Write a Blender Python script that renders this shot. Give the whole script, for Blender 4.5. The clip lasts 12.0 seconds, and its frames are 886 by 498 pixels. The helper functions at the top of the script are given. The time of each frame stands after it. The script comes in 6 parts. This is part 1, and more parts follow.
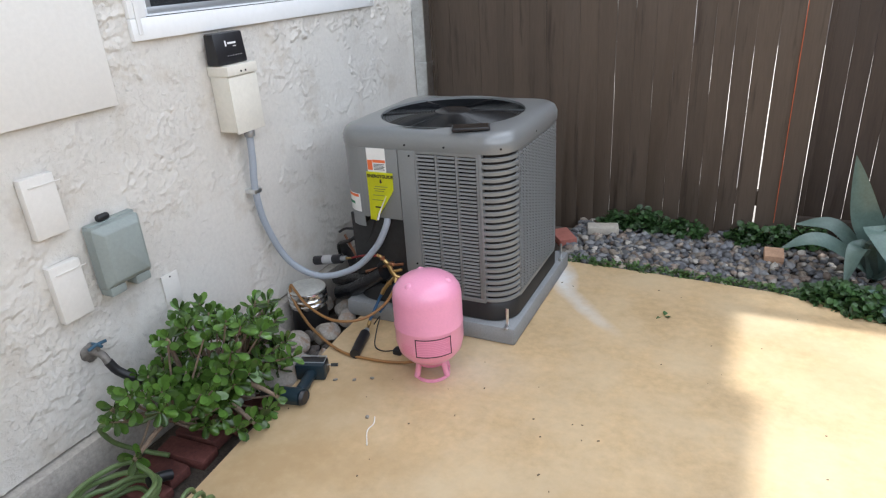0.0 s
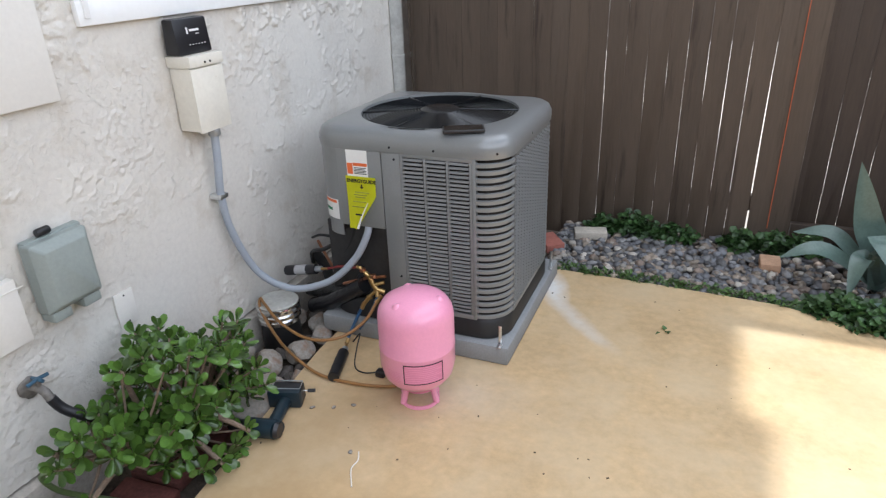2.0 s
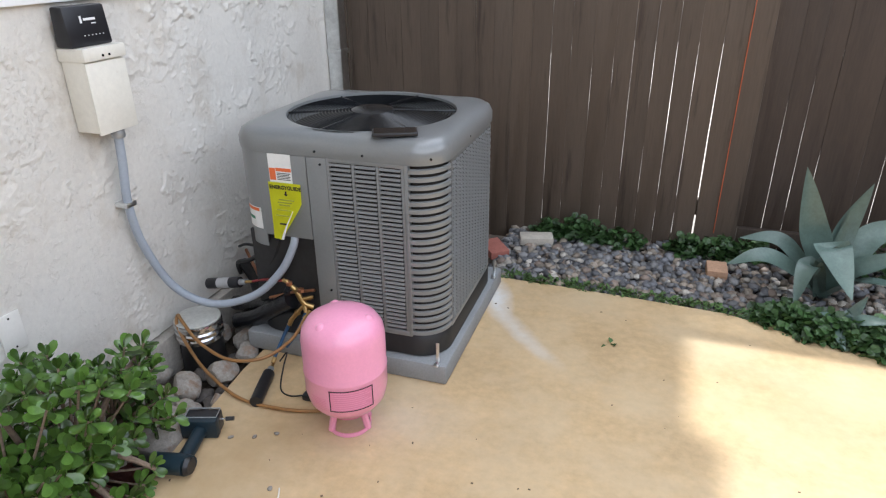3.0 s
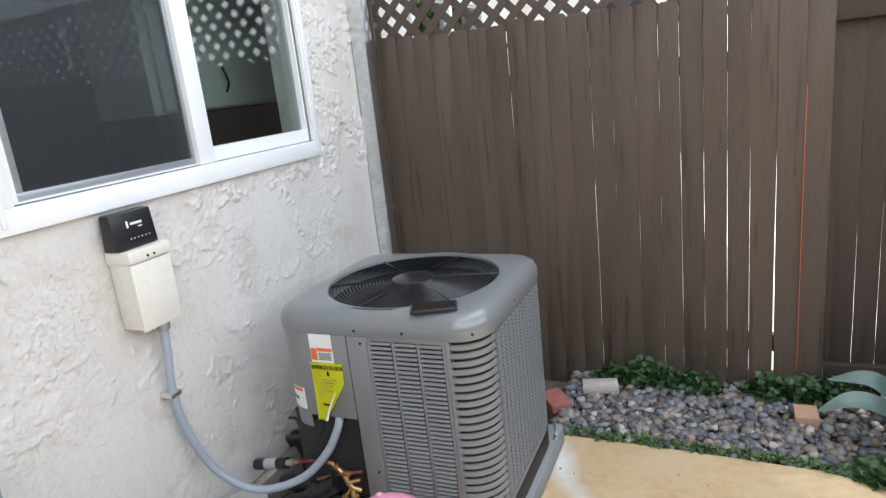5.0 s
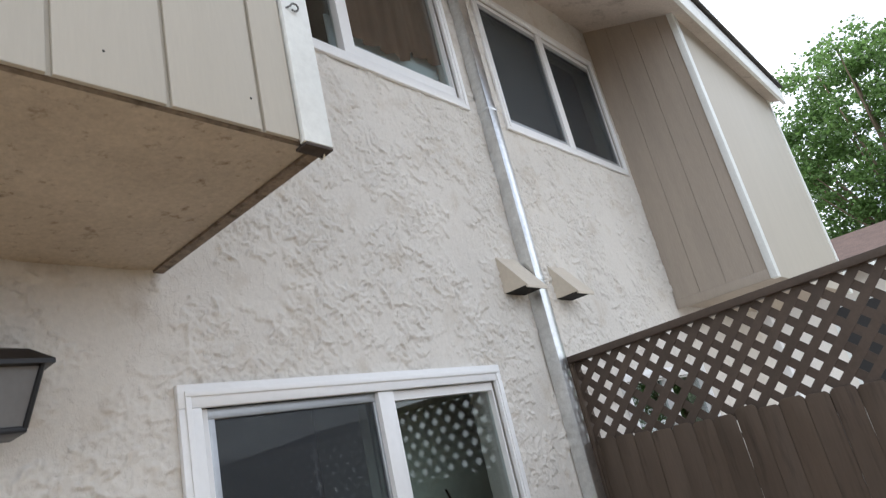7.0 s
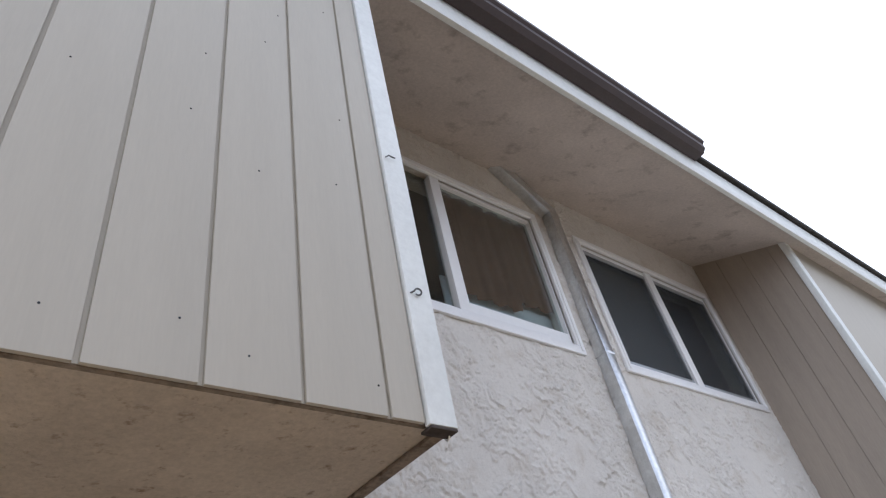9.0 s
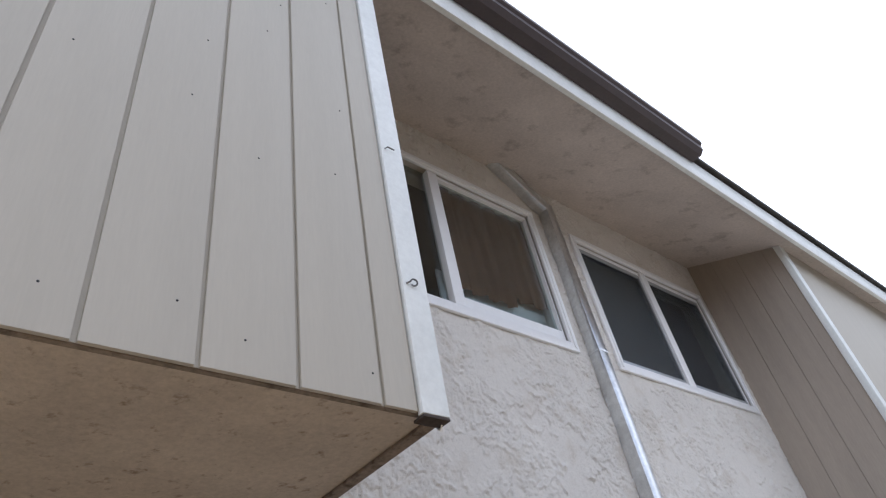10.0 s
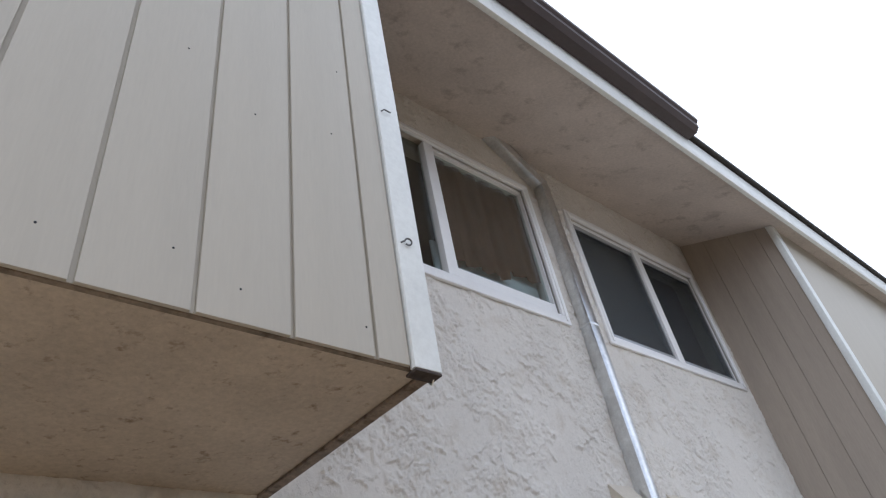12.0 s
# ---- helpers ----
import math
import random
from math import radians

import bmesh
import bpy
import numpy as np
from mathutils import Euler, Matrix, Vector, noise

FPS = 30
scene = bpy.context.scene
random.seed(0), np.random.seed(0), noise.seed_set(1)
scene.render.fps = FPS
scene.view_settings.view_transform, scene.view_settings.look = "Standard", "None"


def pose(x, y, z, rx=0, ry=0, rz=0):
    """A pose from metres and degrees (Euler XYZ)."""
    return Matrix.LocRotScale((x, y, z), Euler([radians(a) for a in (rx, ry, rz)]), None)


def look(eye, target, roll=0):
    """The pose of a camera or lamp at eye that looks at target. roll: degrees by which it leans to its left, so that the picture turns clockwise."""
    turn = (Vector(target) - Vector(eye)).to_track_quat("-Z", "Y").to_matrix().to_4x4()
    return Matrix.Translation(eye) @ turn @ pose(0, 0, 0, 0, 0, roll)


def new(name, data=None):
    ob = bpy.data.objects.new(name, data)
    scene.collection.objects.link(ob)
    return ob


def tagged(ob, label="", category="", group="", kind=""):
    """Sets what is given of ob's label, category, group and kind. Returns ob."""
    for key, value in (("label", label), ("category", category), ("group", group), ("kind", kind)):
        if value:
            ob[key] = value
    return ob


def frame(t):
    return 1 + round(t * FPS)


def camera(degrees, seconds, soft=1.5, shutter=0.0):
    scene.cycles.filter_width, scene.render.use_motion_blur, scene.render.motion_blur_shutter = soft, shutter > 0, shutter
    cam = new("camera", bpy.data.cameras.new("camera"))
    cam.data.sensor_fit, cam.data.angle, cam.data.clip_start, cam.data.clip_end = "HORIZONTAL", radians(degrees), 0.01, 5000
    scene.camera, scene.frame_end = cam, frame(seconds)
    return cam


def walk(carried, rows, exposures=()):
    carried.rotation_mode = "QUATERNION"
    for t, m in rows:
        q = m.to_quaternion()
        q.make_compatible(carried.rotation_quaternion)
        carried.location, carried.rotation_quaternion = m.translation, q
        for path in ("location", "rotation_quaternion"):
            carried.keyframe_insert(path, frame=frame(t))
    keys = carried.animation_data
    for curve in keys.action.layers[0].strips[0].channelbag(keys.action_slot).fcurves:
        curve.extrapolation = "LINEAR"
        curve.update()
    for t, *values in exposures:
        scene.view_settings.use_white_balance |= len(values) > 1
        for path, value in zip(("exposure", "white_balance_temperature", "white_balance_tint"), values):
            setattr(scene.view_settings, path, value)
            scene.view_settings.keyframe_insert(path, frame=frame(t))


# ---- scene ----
cam = camera(68.6, 12.0, soft=1.2, shutter=0.12)
PATH = [
    (0, (1.877, -1.56, 1.441), (1.052, 0.077, 0.642), -3.7),
    (0.5, (1.875, -1.566, 1.432), (1.052, 0.078, 0.646), -3.9),
    (1, (1.897, -1.552, 1.426), (1.045, 0.092, 0.67), -4.6),
    (1.5, (1.849, -1.495, 1.409), (0.939, 0.119, 0.656), -6.0),
    (2, (1.684, -1.381, 1.432), (0.972, 0.292, 0.598), -2.1),
    (2.5, (1.663, -1.305, 1.404), (1.089, 0.417, 0.564), -1.7),
    (2.7, (1.673, -1.26, 1.401), (1.117, 0.465, 0.555), -0.6),
    (4.3, (1.721, -1.043, 1.454), (0.934, 0.621, 0.672), -6.1),
    (4.5, (1.723, -1.047, 1.459), (0.93, 0.63, 0.711), -6.8),
    (5, (1.725, -1.027, 1.54), (0.926, 0.737, 1.041), -6.4),
    (5.5, (1.737, -1.074, 1.601), (0.862, 0.715, 1.414), -8.2),
    (6, (1.759, -1.043, 1.632), (0.748, 0.682, 1.669), -8.3),
    (6.5, (1.8, -0.93, 1.712), (0.618, 0.653, 2.022), -9.4),
    (7, (1.788, -0.9, 1.821), (0.604, 0.587, 2.444), -13.3),
    (7.5, (1.8, -0.899, 1.889), (0.633, 0.463, 2.773), -15.3),
    (7.7, (1.797, -0.899, 1.915), (0.641, 0.405, 2.898), -14.9),
    (9.3, (1.813, -0.933, 1.92), (0.755, 0.164, 3.215), -13.4),
    (9.5, (1.812, -0.93, 1.912), (0.749, 0.175, 3.196), -12.9),
    (10, (1.809, -0.933, 1.902), (0.747, 0.181, 3.179), -12.3),
    (10.5, (1.797, -0.931, 1.893), (0.745, 0.189, 3.173), -11.8),
    (11, (1.796, -0.931, 1.891), (0.749, 0.195, 3.171), -12.3),
    (11.5, (1.791, -0.927, 1.882), (0.739, 0.203, 3.154), -11.6),
    (12, (1.786, -0.925, 1.854), (0.701, 0.221, 3.083), -11.4),
]
EXPOSURES = [(0, 0.79, 5890, 9), (2.7, 0.82, 5910, 10), (4.3, 1.02, 5930, 8), (5.0, 1.01, 5900, 8), (5.5, 0.93, 5920, 9), (6.0, 0.75, 5950, 10), (6.5, 0.46, 6040, 10), (7.5, -0.06, 6040, 10), (9.3, -0.11, 5720, 14), (12, -0.15, 5760, 12)]
walk(cam, [(t, look(eye, target, roll)) for t, eye, target, roll in PATH], EXPOSURES)

# ---- world, sun ----
SUN = Vector((-0.206, 0.41, 1.0)).normalized()
world = bpy.data.worlds.new("sky")
scene.world = world
world.use_nodes = True
wt = world.node_tree
for n in list(wt.nodes):
    wt.nodes.remove(n)
w_out = wt.nodes.new("ShaderNodeOutputWorld")
w_bg = wt.nodes.new("ShaderNodeBackground")
w_sky = wt.nodes.new("ShaderNodeTexSky")
w_sky.sky_type, w_sky.sun_disc = "NISHITA", False
w_sky.sun_elevation, w_sky.sun_rotation = math.asin(SUN.z), math.atan2(SUN.x, SUN.y)
w_sky.dust_density, w_sky.air_density = 3.0, 1.0
w_co = wt.nodes.new("ShaderNodeTexCoord")
w_no = wt.nodes.new("ShaderNodeTexNoise")
w_no.inputs["Scale"].default_value, w_no.inputs["Detail"].default_value, w_no.inputs["Roughness"].default_value = 2.2, 6, 0.55
w_ra = wt.nodes.new("ShaderNodeValToRGB")
w_ra.color_ramp.elements[0].position, w_ra.color_ramp.elements[1].position = 0.36, 0.525
w_mx = wt.nodes.new("ShaderNodeMix")
w_mx.data_type = "RGBA"
w_mx.inputs["B"].default_value = (17.0, 17.3, 17.8, 1)
wt.links.new(w_co.outputs["Generated"], w_no.inputs["Vector"])
wt.links.new(w_no.outputs["Fac"], w_ra.inputs["Fac"])
wt.links.new(w_ra.outputs["Color"], w_mx.inputs["Factor"])
wt.links.new(w_sky.outputs["Color"], w_mx.inputs["A"])
wt.links.new(w_mx.outputs["Result"], w_bg.inputs["Color"])
wt.links.new(w_bg.outputs["Background"], w_out.inputs["Surface"])
w_bg.inputs["Strength"].default_value = 0.10

sun_data = bpy.data.lights.new("sun", "SUN")
sun_data.energy, sun_data.angle, sun_data.color = 2.35, radians(1.2), (1.0, 0.95, 0.87)
sun = new("sun", sun_data)
sun.matrix_world = look((0, 0, 20), Vector((0, 0, 20)) - SUN)


# ---- materials ----
def node(nt, kind, **values):
    n = nt.nodes.new("ShaderNode" + kind)
    for key, value in values.items():
        n.inputs[key.replace("_", " ")].default_value = value
    return n


def material(name, color, rough=0.6, metal=0.0, var=0.12, scale=4.0, fine=60.0, bump=0.1, depth=0.002,
             stretch=(1, 1, 1), spread=0.0, island=False, stain=None, stain_at=(0.55, 0.7), stain_scale=2.0, world_space=False, coat=0.0):
    """Paint or stone with two scales of variation, fine relief, optional stains and a spread between pieces."""
    m = bpy.data.materials.new(name)
    m.use_nodes = True
    nt = m.node_tree
    b = nt.nodes["Principled BSDF"]
    b.inputs["Roughness"].default_value, b.inputs["Metallic"].default_value = rough, metal
    b.inputs["Coat Weight"].default_value = coat
    if world_space:
        co = node(nt, "NewGeometry").outputs["Position"]
    else:
        co = node(nt, "TexCoord").outputs["Object"]
    mp = node(nt, "Mapping", Scale=stretch)
    nt.links.new(co, mp.inputs["Vector"])
    big = node(nt, "TexNoise", Scale=scale, Detail=5.0, Roughness=0.6)
    small = node(nt, "TexNoise", Scale=fine, Detail=4.0, Roughness=0.65)
    nt.links.new(mp.outputs["Vector"], big.inputs["Vector"])
    nt.links.new(mp.outputs["Vector"], small.inputs["Vector"])
    mean = node(nt, "Math")
    mean.operation = "ADD"
    nt.links.new(big.outputs["Fac"], mean.inputs[0])
    nt.links.new(small.outputs["Fac"], mean.inputs[1])
    span = node(nt, "MapRange")
    span.inputs["From Min"].default_value, span.inputs["From Max"].default_value = 0.6, 1.4
    span.inputs["To Min"].default_value, span.inputs["To Max"].default_value = 1 - 2 * var, 1 + 2 * var
    nt.links.new(mean.outputs[0], span.inputs["Value"])
    value = span.outputs[0]
    if spread:
        rnd = node(nt, "NewGeometry").outputs["Random Per Island"] if island else node(nt, "ObjectInfo").outputs["Random"]
        piece = node(nt, "MapRange")
        piece.inputs["To Min"].default_value, piece.inputs["To Max"].default_value = 1 - spread, 1 + spread
        nt.links.new(rnd, piece.inputs["Value"])
        both = node(nt, "Math")
        both.operation = "MULTIPLY"
        nt.links.new(value, both.inputs[0])
        nt.links.new(piece.outputs[0], both.inputs[1])
        value = both.outputs[0]
    tint = node(nt, "Mix")
    tint.data_type, tint.blend_type = "RGBA", "MULTIPLY"
    tint.inputs["Factor"].default_value = 1.0
    tint.inputs["A"].default_value = (*color, 1)
    nt.links.new(value, tint.inputs["B"])
    shade = tint.outputs["Result"]
    if stain:
        st = node(nt, "TexNoise", Scale=stain_scale, Detail=7.0, Roughness=0.65)
        nt.links.new(mp.outputs["Vector"], st.inputs["Vector"])
        where = node(nt, "MapRange")
        where.inputs["From Min"].default_value, where.inputs["From Max"].default_value = stain_at
        nt.links.new(st.outputs["Fac"], where.inputs["Value"])
        mix = node(nt, "Mix")
        mix.data_type = "RGBA"
        mix.inputs["B"].default_value = (*stain, 1)
        nt.links.new(where.outputs[0], mix.inputs["Factor"])
        nt.links.new(shade, mix.inputs["A"])
        shade = mix.outputs["Result"]
    nt.links.new(shade, b.inputs["Base Color"])
    if bump:
        bp = node(nt, "Bump", Strength=bump, Distance=depth)
        nt.links.new(small.outputs["Fac"], bp.inputs["Height"])
        nt.links.new(bp.outputs["Normal"], b.inputs["Normal"])
    return m


def stucco_material(name, color, dirt=(0.46, 0.39, 0.30)):
    """Sandy painted stucco with faint weather marks; the trowel relief is modelled."""
    m = material(name, color, rough=0.9, var=0.05, scale=1.4, fine=55, bump=0, stain=dirt, stain_at=(0.54, 0.92), stain_scale=5.0, world_space=True)
    nt = m.node_tree
    b = nt.nodes["Principled BSDF"]
    pos = node(nt, "NewGeometry").outputs["Position"]
    grit, lump, smear, patch = (node(nt, "TexNoise", Scale=230.0, Detail=3.0), node(nt, "TexNoise", Scale=66.0, Detail=6.0, Roughness=0.65),
                                node(nt, "TexNoise", Scale=24.0, Detail=7.0, Roughness=0.62), node(nt, "TexNoise", Scale=3.4, Detail=3.0))
    for n in (grit, lump, smear, patch):
        nt.links.new(pos, n.inputs["Vector"])
    total = None
    for src, lo, hi, weight in ((lump, 0.53, 0.68, 0.62), (smear, 0.55, 0.66, 0.55), (grit, 0.2, 0.8, 0.25)):
        flake, add = node(nt, "MapRange"), node(nt, "Math")
        flake.inputs["From Min"].default_value, flake.inputs["From Max"].default_value = lo, hi
        flake.inputs["To Max"].default_value = weight
        nt.links.new(src.outputs["Fac"], flake.inputs["Value"])
        nt.links.new(flake.outputs[0], add.inputs[0])
        if total is None:
            # crumbs gather in patches and leave smooth trowelled areas between
            add.operation = "MULTIPLY"
            near = node(nt, "MapRange")
            near.inputs["From Min"].default_value, near.inputs["From Max"].default_value = 0.40, 0.56
            nt.links.new(patch.outputs["Fac"], near.inputs["Value"])
            nt.links.new(near.outputs[0], add.inputs[1])
        else:
            nt.links.new(total.outputs[0], add.inputs[1])
        total = add
    bp = node(nt, "Bump", Strength=0.6, Distance=0.0048)
    nt.links.new(total.outputs[0], bp.inputs["Height"])
    nt.links.new(bp.outputs["Normal"], b.inputs["Normal"])
    return m


def glass_material(name, clear=(0.82, 0.86, 0.85)):
    m = bpy.data.materials.new(name)
    m.use_nodes = True
    nt = m.node_tree
    nt.nodes.remove(nt.nodes["Principled BSDF"])
    out = nt.nodes["Material Output"]
    see, shine, fr, mix = node(nt, "BsdfTransparent"), node(nt, "BsdfGlossy", Roughness=0.01), node(nt, "LayerWeight", Blend=0.5), node(nt, "MixShader")
    see.inputs["Color"].default_value = (*clear, 1)
    shine.inputs["Color"].default_value = (0.95, 0.97, 0.97, 1)
    steep = node(nt, "Math")
    steep.operation = "POWER"
    steep.inputs[1].default_value = 4.0
    nt.links.new(fr.outputs["Facing"], steep.inputs[0])
    up = node(nt, "Math")
    up.operation = "MULTIPLY_ADD"
    up.inputs[1].default_value, up.inputs[2].default_value = 0.9, 0.055
    nt.links.new(steep.outputs[0], up.inputs[0])
    nt.links.new(up.outputs[0], mix.inputs[0])
    nt.links.new(see.outputs[0], mix.inputs[1])
    nt.links.new(shine.outputs[0], mix.inputs[2])
    nt.links.new(mix.outputs[0], out.inputs["Surface"])
    return m


def screen_material(name, cover=0.36, color=(0.032, 0.037, 0.042)):
    """Insect screen: fine dark mesh that lets part of the light through."""
    m = bpy.data.materials.new(name)
    m.use_nodes = True
    nt = m.node_tree
    b = nt.nodes["Principled BSDF"]
    b.inputs["Base Color"].default_value, b.inputs["Roughness"].default_value = (*color, 1), 0.55
    see, mix = node(nt, "BsdfTransparent"), node(nt, "MixShader")
    mix.inputs[0].default_value = cover
    nt.links.new(see.outputs[0], mix.inputs[1])
    nt.links.new(b.outputs[0], mix.inputs[2])
    nt.links.new(mix.outputs[0], nt.nodes["Material Output"].inputs["Surface"])
    return m


STUCCO = stucco_material("cream_stucco", (0.69, 0.662, 0.612))
SOFFIT_STUCCO = material("tan_soffit_stucco", (0.53, 0.465, 0.385), rough=0.9, var=0.12, scale=3, fine=70, bump=0.5, depth=0.004,
                         stain=(0.27, 0.205, 0.15), stain_at=(0.58, 0.72), stain_scale=26, world_space=True)
EAVE_STUCCO = material("grey_eave_plaster", (0.59, 0.525, 0.47), rough=0.9, var=0.10, scale=2.5, fine=60, bump=0.4, depth=0.003,
                       stain=(0.36, 0.31, 0.27), stain_at=(0.56, 0.72), stain_scale=7, world_space=True)
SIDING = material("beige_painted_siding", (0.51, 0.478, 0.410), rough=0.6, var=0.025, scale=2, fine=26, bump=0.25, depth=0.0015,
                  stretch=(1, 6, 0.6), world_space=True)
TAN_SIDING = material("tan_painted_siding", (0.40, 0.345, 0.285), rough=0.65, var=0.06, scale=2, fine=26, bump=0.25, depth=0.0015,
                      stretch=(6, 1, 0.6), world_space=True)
TRIM = material("pale_painted_trim", (0.80, 0.825, 0.80), rough=0.5, var=0.05, scale=5, fine=50, bump=0.15, stain=(0.55, 0.52, 0.46), stain_at=(0.70, 0.85), stain_scale=14)
VINYL = material("white_vinyl", (0.87, 0.88, 0.885), rough=0.35, var=0.02, scale=3, fine=40, bump=0.03, stain=(0.62, 0.60, 0.57), stain_at=(0.68, 0.85), stain_scale=9)
ALU = material("grey_sash_aluminium", (0.42, 0.44, 0.46), rough=0.4, metal=0.6, var=0.05, bump=0.05)
GLASS = glass_material("window_glass")
SCREEN = screen_material("insect_screen")
# Dark grey that puts the unlit look of the rooms into their colour.
DARK_ROOM = material("unlit_room_grey", (0.10, 0.10, 0.095), rough=0.8, var=0.1, bump=0)
CABINET = material("pale_green_cabinet", (0.55, 0.60, 0.54), rough=0.5, var=0.04, bump=0)
CURTAIN = material("brown_curtain", (0.30, 0.165, 0.11), rough=0.9, var=0.15, fine=90, bump=0.2)
BLIND = material("grey_blind", (0.50, 0.50, 0.52), rough=0.6, var=0.06, bump=0)
ZINC = material("galvanised_steel", (0.74, 0.76, 0.77), rough=0.30, metal=1.0, var=0.12, scale=6, fine=45, bump=0.08, stain=(0.60, 0.61, 0.61), stain_at=(0.5, 0.75), stain_scale=5)
GUTTER = material("brown_gutter_paint", (0.055, 0.038, 0.035), rough=0.45, var=0.1, bump=0.05)
SHINGLE = material("dark_shingle", (0.06, 0.055, 0.05), rough=0.95, var=0.25, scale=10, fine=120, bump=0.6, depth=0.004)
FENCE = material("brown_stained_wood", (0.086, 0.062, 0.044), rough=0.75, var=0.07, scale=5, fine=40, bump=0.45, depth=0.002,
                 stretch=(3, 3, 0.25), spread=0.10, stain=(0.035, 0.022, 0.016), stain_at=(0.56, 0.72), stain_scale=6)
# A darker brown than FENCE, used on the second fence section.
DARK_FENCE = material("darker_brown_stain", (0.052, 0.036, 0.026), rough=0.75, var=0.10, scale=5, fine=40, bump=0.45, depth=0.002,
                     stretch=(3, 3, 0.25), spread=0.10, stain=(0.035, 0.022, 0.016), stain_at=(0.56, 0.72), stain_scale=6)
LATTICE = material("brown_painted_lattice", (0.082, 0.060, 0.046), rough=0.65, var=0.12, scale=6, fine=60, bump=0.2, spread=0.12)
CONCRETE = material("tan_stained_concrete", (0.555, 0.395, 0.215), rough=0.60, var=0.11, scale=3.4, fine=26, bump=0.18, depth=0.0012,
                    stain=(0.62, 0.490, 0.315), stain_at=(0.42, 0.78), stain_scale=2.4, world_space=True)


def dust_patches(m, spots, color):
    """Pale dust left on a surface: each spot is (x, y, half length, half width, turn in degrees, strength)."""
    nt = m.node_tree
    b = nt.nodes["Principled BSDF"]
    pos = node(nt, "NewGeometry").outputs["Position"]
    rough = node(nt, "TexNoise", Scale=11.0, Detail=6.0, Roughness=0.65)
    nt.links.new(pos, rough.inputs["Vector"])
    for x, y, a, w, turned, strength in spots:
        away = node(nt, "Vector" + "Math")
        away.operation = "SUBTRACT"
        away.inputs[1].default_value = (x, y, 0)
        nt.links.new(pos, away.inputs[0])
        mp = node(nt, "Mapping", Rotation=(0, 0, -radians(turned)))
        nt.links.new(away.outputs[0], mp.inputs["Vector"])
        sized = node(nt, "Mapping", Scale=(1 / a, 1 / w, 0))
        nt.links.new(mp.outputs[0], sized.inputs["Vector"])
        ball = node(nt, "TexGradient")
        ball.gradient_type = "SPHERICAL"
        nt.links.new(sized.outputs[0], ball.inputs["Vector"])
        patchy = node(nt, "Math")
        patchy.operation = "MULTIPLY"
        nt.links.new(ball.outputs["Fac"], patchy.inputs[0])
        nt.links.new(rough.outputs["Fac"], patchy.inputs[1])
        level = node(nt, "MapRange")
        level.inputs["From Min"].default_value, level.inputs["From Max"].default_value = 0.03, 0.42
        level.inputs["To Max"].default_value = strength
        nt.links.new(patchy.outputs[0], level.inputs["Value"])
        mix = node(nt, "Mix")
        mix.data_type = "RGBA"
        mix.inputs["B"].default_value = (*color, 1)
        nt.links.new(level.outputs[0], mix.inputs["Factor"])
        nt.links.new(b.inputs["Base Color"].links[0].from_socket, mix.inputs["A"])
        nt.links.new(mix.outputs["Result"], b.inputs["Base Color"])


dust_patches(CONCRETE, [(1.11, 1.26, 0.24, 0.085, -70, 1.0), (1.24, 1.04, 0.26, 0.06, -48, 0.55), (1.36, 0.90, 0.18, 0.05, -40, 0.35), (0.95, 0.35, 0.35, 0.22, 20, 0.18)], (0.72, 0.70, 0.66))
dust_patches(CONCRETE, [(0.62, 0.10, 0.45, 0.16, 60, 0.5), (0.60, -0.34, 0.50, 0.26, 75, 0.75), (0.86, -0.25, 0.34, 0.18, 30, 0.5), (1.7, -0.2, 0.6, 0.25, 10, 0.3), (2.2, 0.8, 0.5, 0.3, -20, 0.25)], (0.44, 0.30, 0.15))
FOUNDATION = material("grey_foundation_concrete", (0.40, 0.37, 0.33), rough=0.9, var=0.18, scale=6, fine=60, bump=0.5, depth=0.004, world_space=True)
SOIL = material("dark_damp_soil", (0.075, 0.058, 0.045), rough=0.95, var=0.3, scale=12, fine=80, bump=0.9, depth=0.01, world_space=True)
AC_PAINT = material("grey_enamel", (0.205, 0.212, 0.214), rough=0.30, metal=0.1, var=0.04, scale=3, fine=160, bump=0.04, coat=0.3)
AC_DARK = material("black_base_plastic", (0.018, 0.018, 0.019), rough=0.5, var=0.15, bump=0.1)
# Coil coloured near-black so the slots between louvres and slats look shaded.
COIL = material("coil_gap_shade", (0.022, 0.022, 0.024), rough=0.8, metal=0.0, var=0.2, stretch=(40, 40, 1), bump=0.1)
# Grey of the valve recess, with its shade put into the colour.
RECESS_SHADE = material("shaded_recess_grey", (0.038, 0.037, 0.037), rough=0.45, metal=0.3, var=0.15, bump=0.1)
BLADE = material("black_fan_blade", (0.012, 0.013, 0.016), rough=0.34, metal=0.1, var=0.1, bump=0.03)
GRILLE = material("black_grille_wire", (0.014, 0.015, 0.017), rough=0.20, var=0.1, bump=0)
PAD = material("grey_equipment_pad", (0.27, 0.28, 0.285), rough=0.75, var=0.08, scale=6, fine=120, bump=0.3, depth=0.001)
PINK = material("pink_enamel", (0.84, 0.34, 0.50), rough=0.30, var=0.035, scale=5, fine=120, bump=0.03, coat=0.35)
CREAM_METAL = material("cream_painted_steel", (0.76, 0.73, 0.65), rough=0.45, var=0.04, bump=0.05, stain=(0.50, 0.40, 0.28), stain_at=(0.66, 0.8), stain_scale=18)
BLACK_PLASTIC = material("black_plastic", (0.014, 0.014, 0.017), rough=0.38, var=0.1, bump=0.03)
LAMP_BLACK = material("black_lantern_metal", (0.02, 0.02, 0.022), rough=0.4, metal=0.3, var=0.1, bump=0.05)


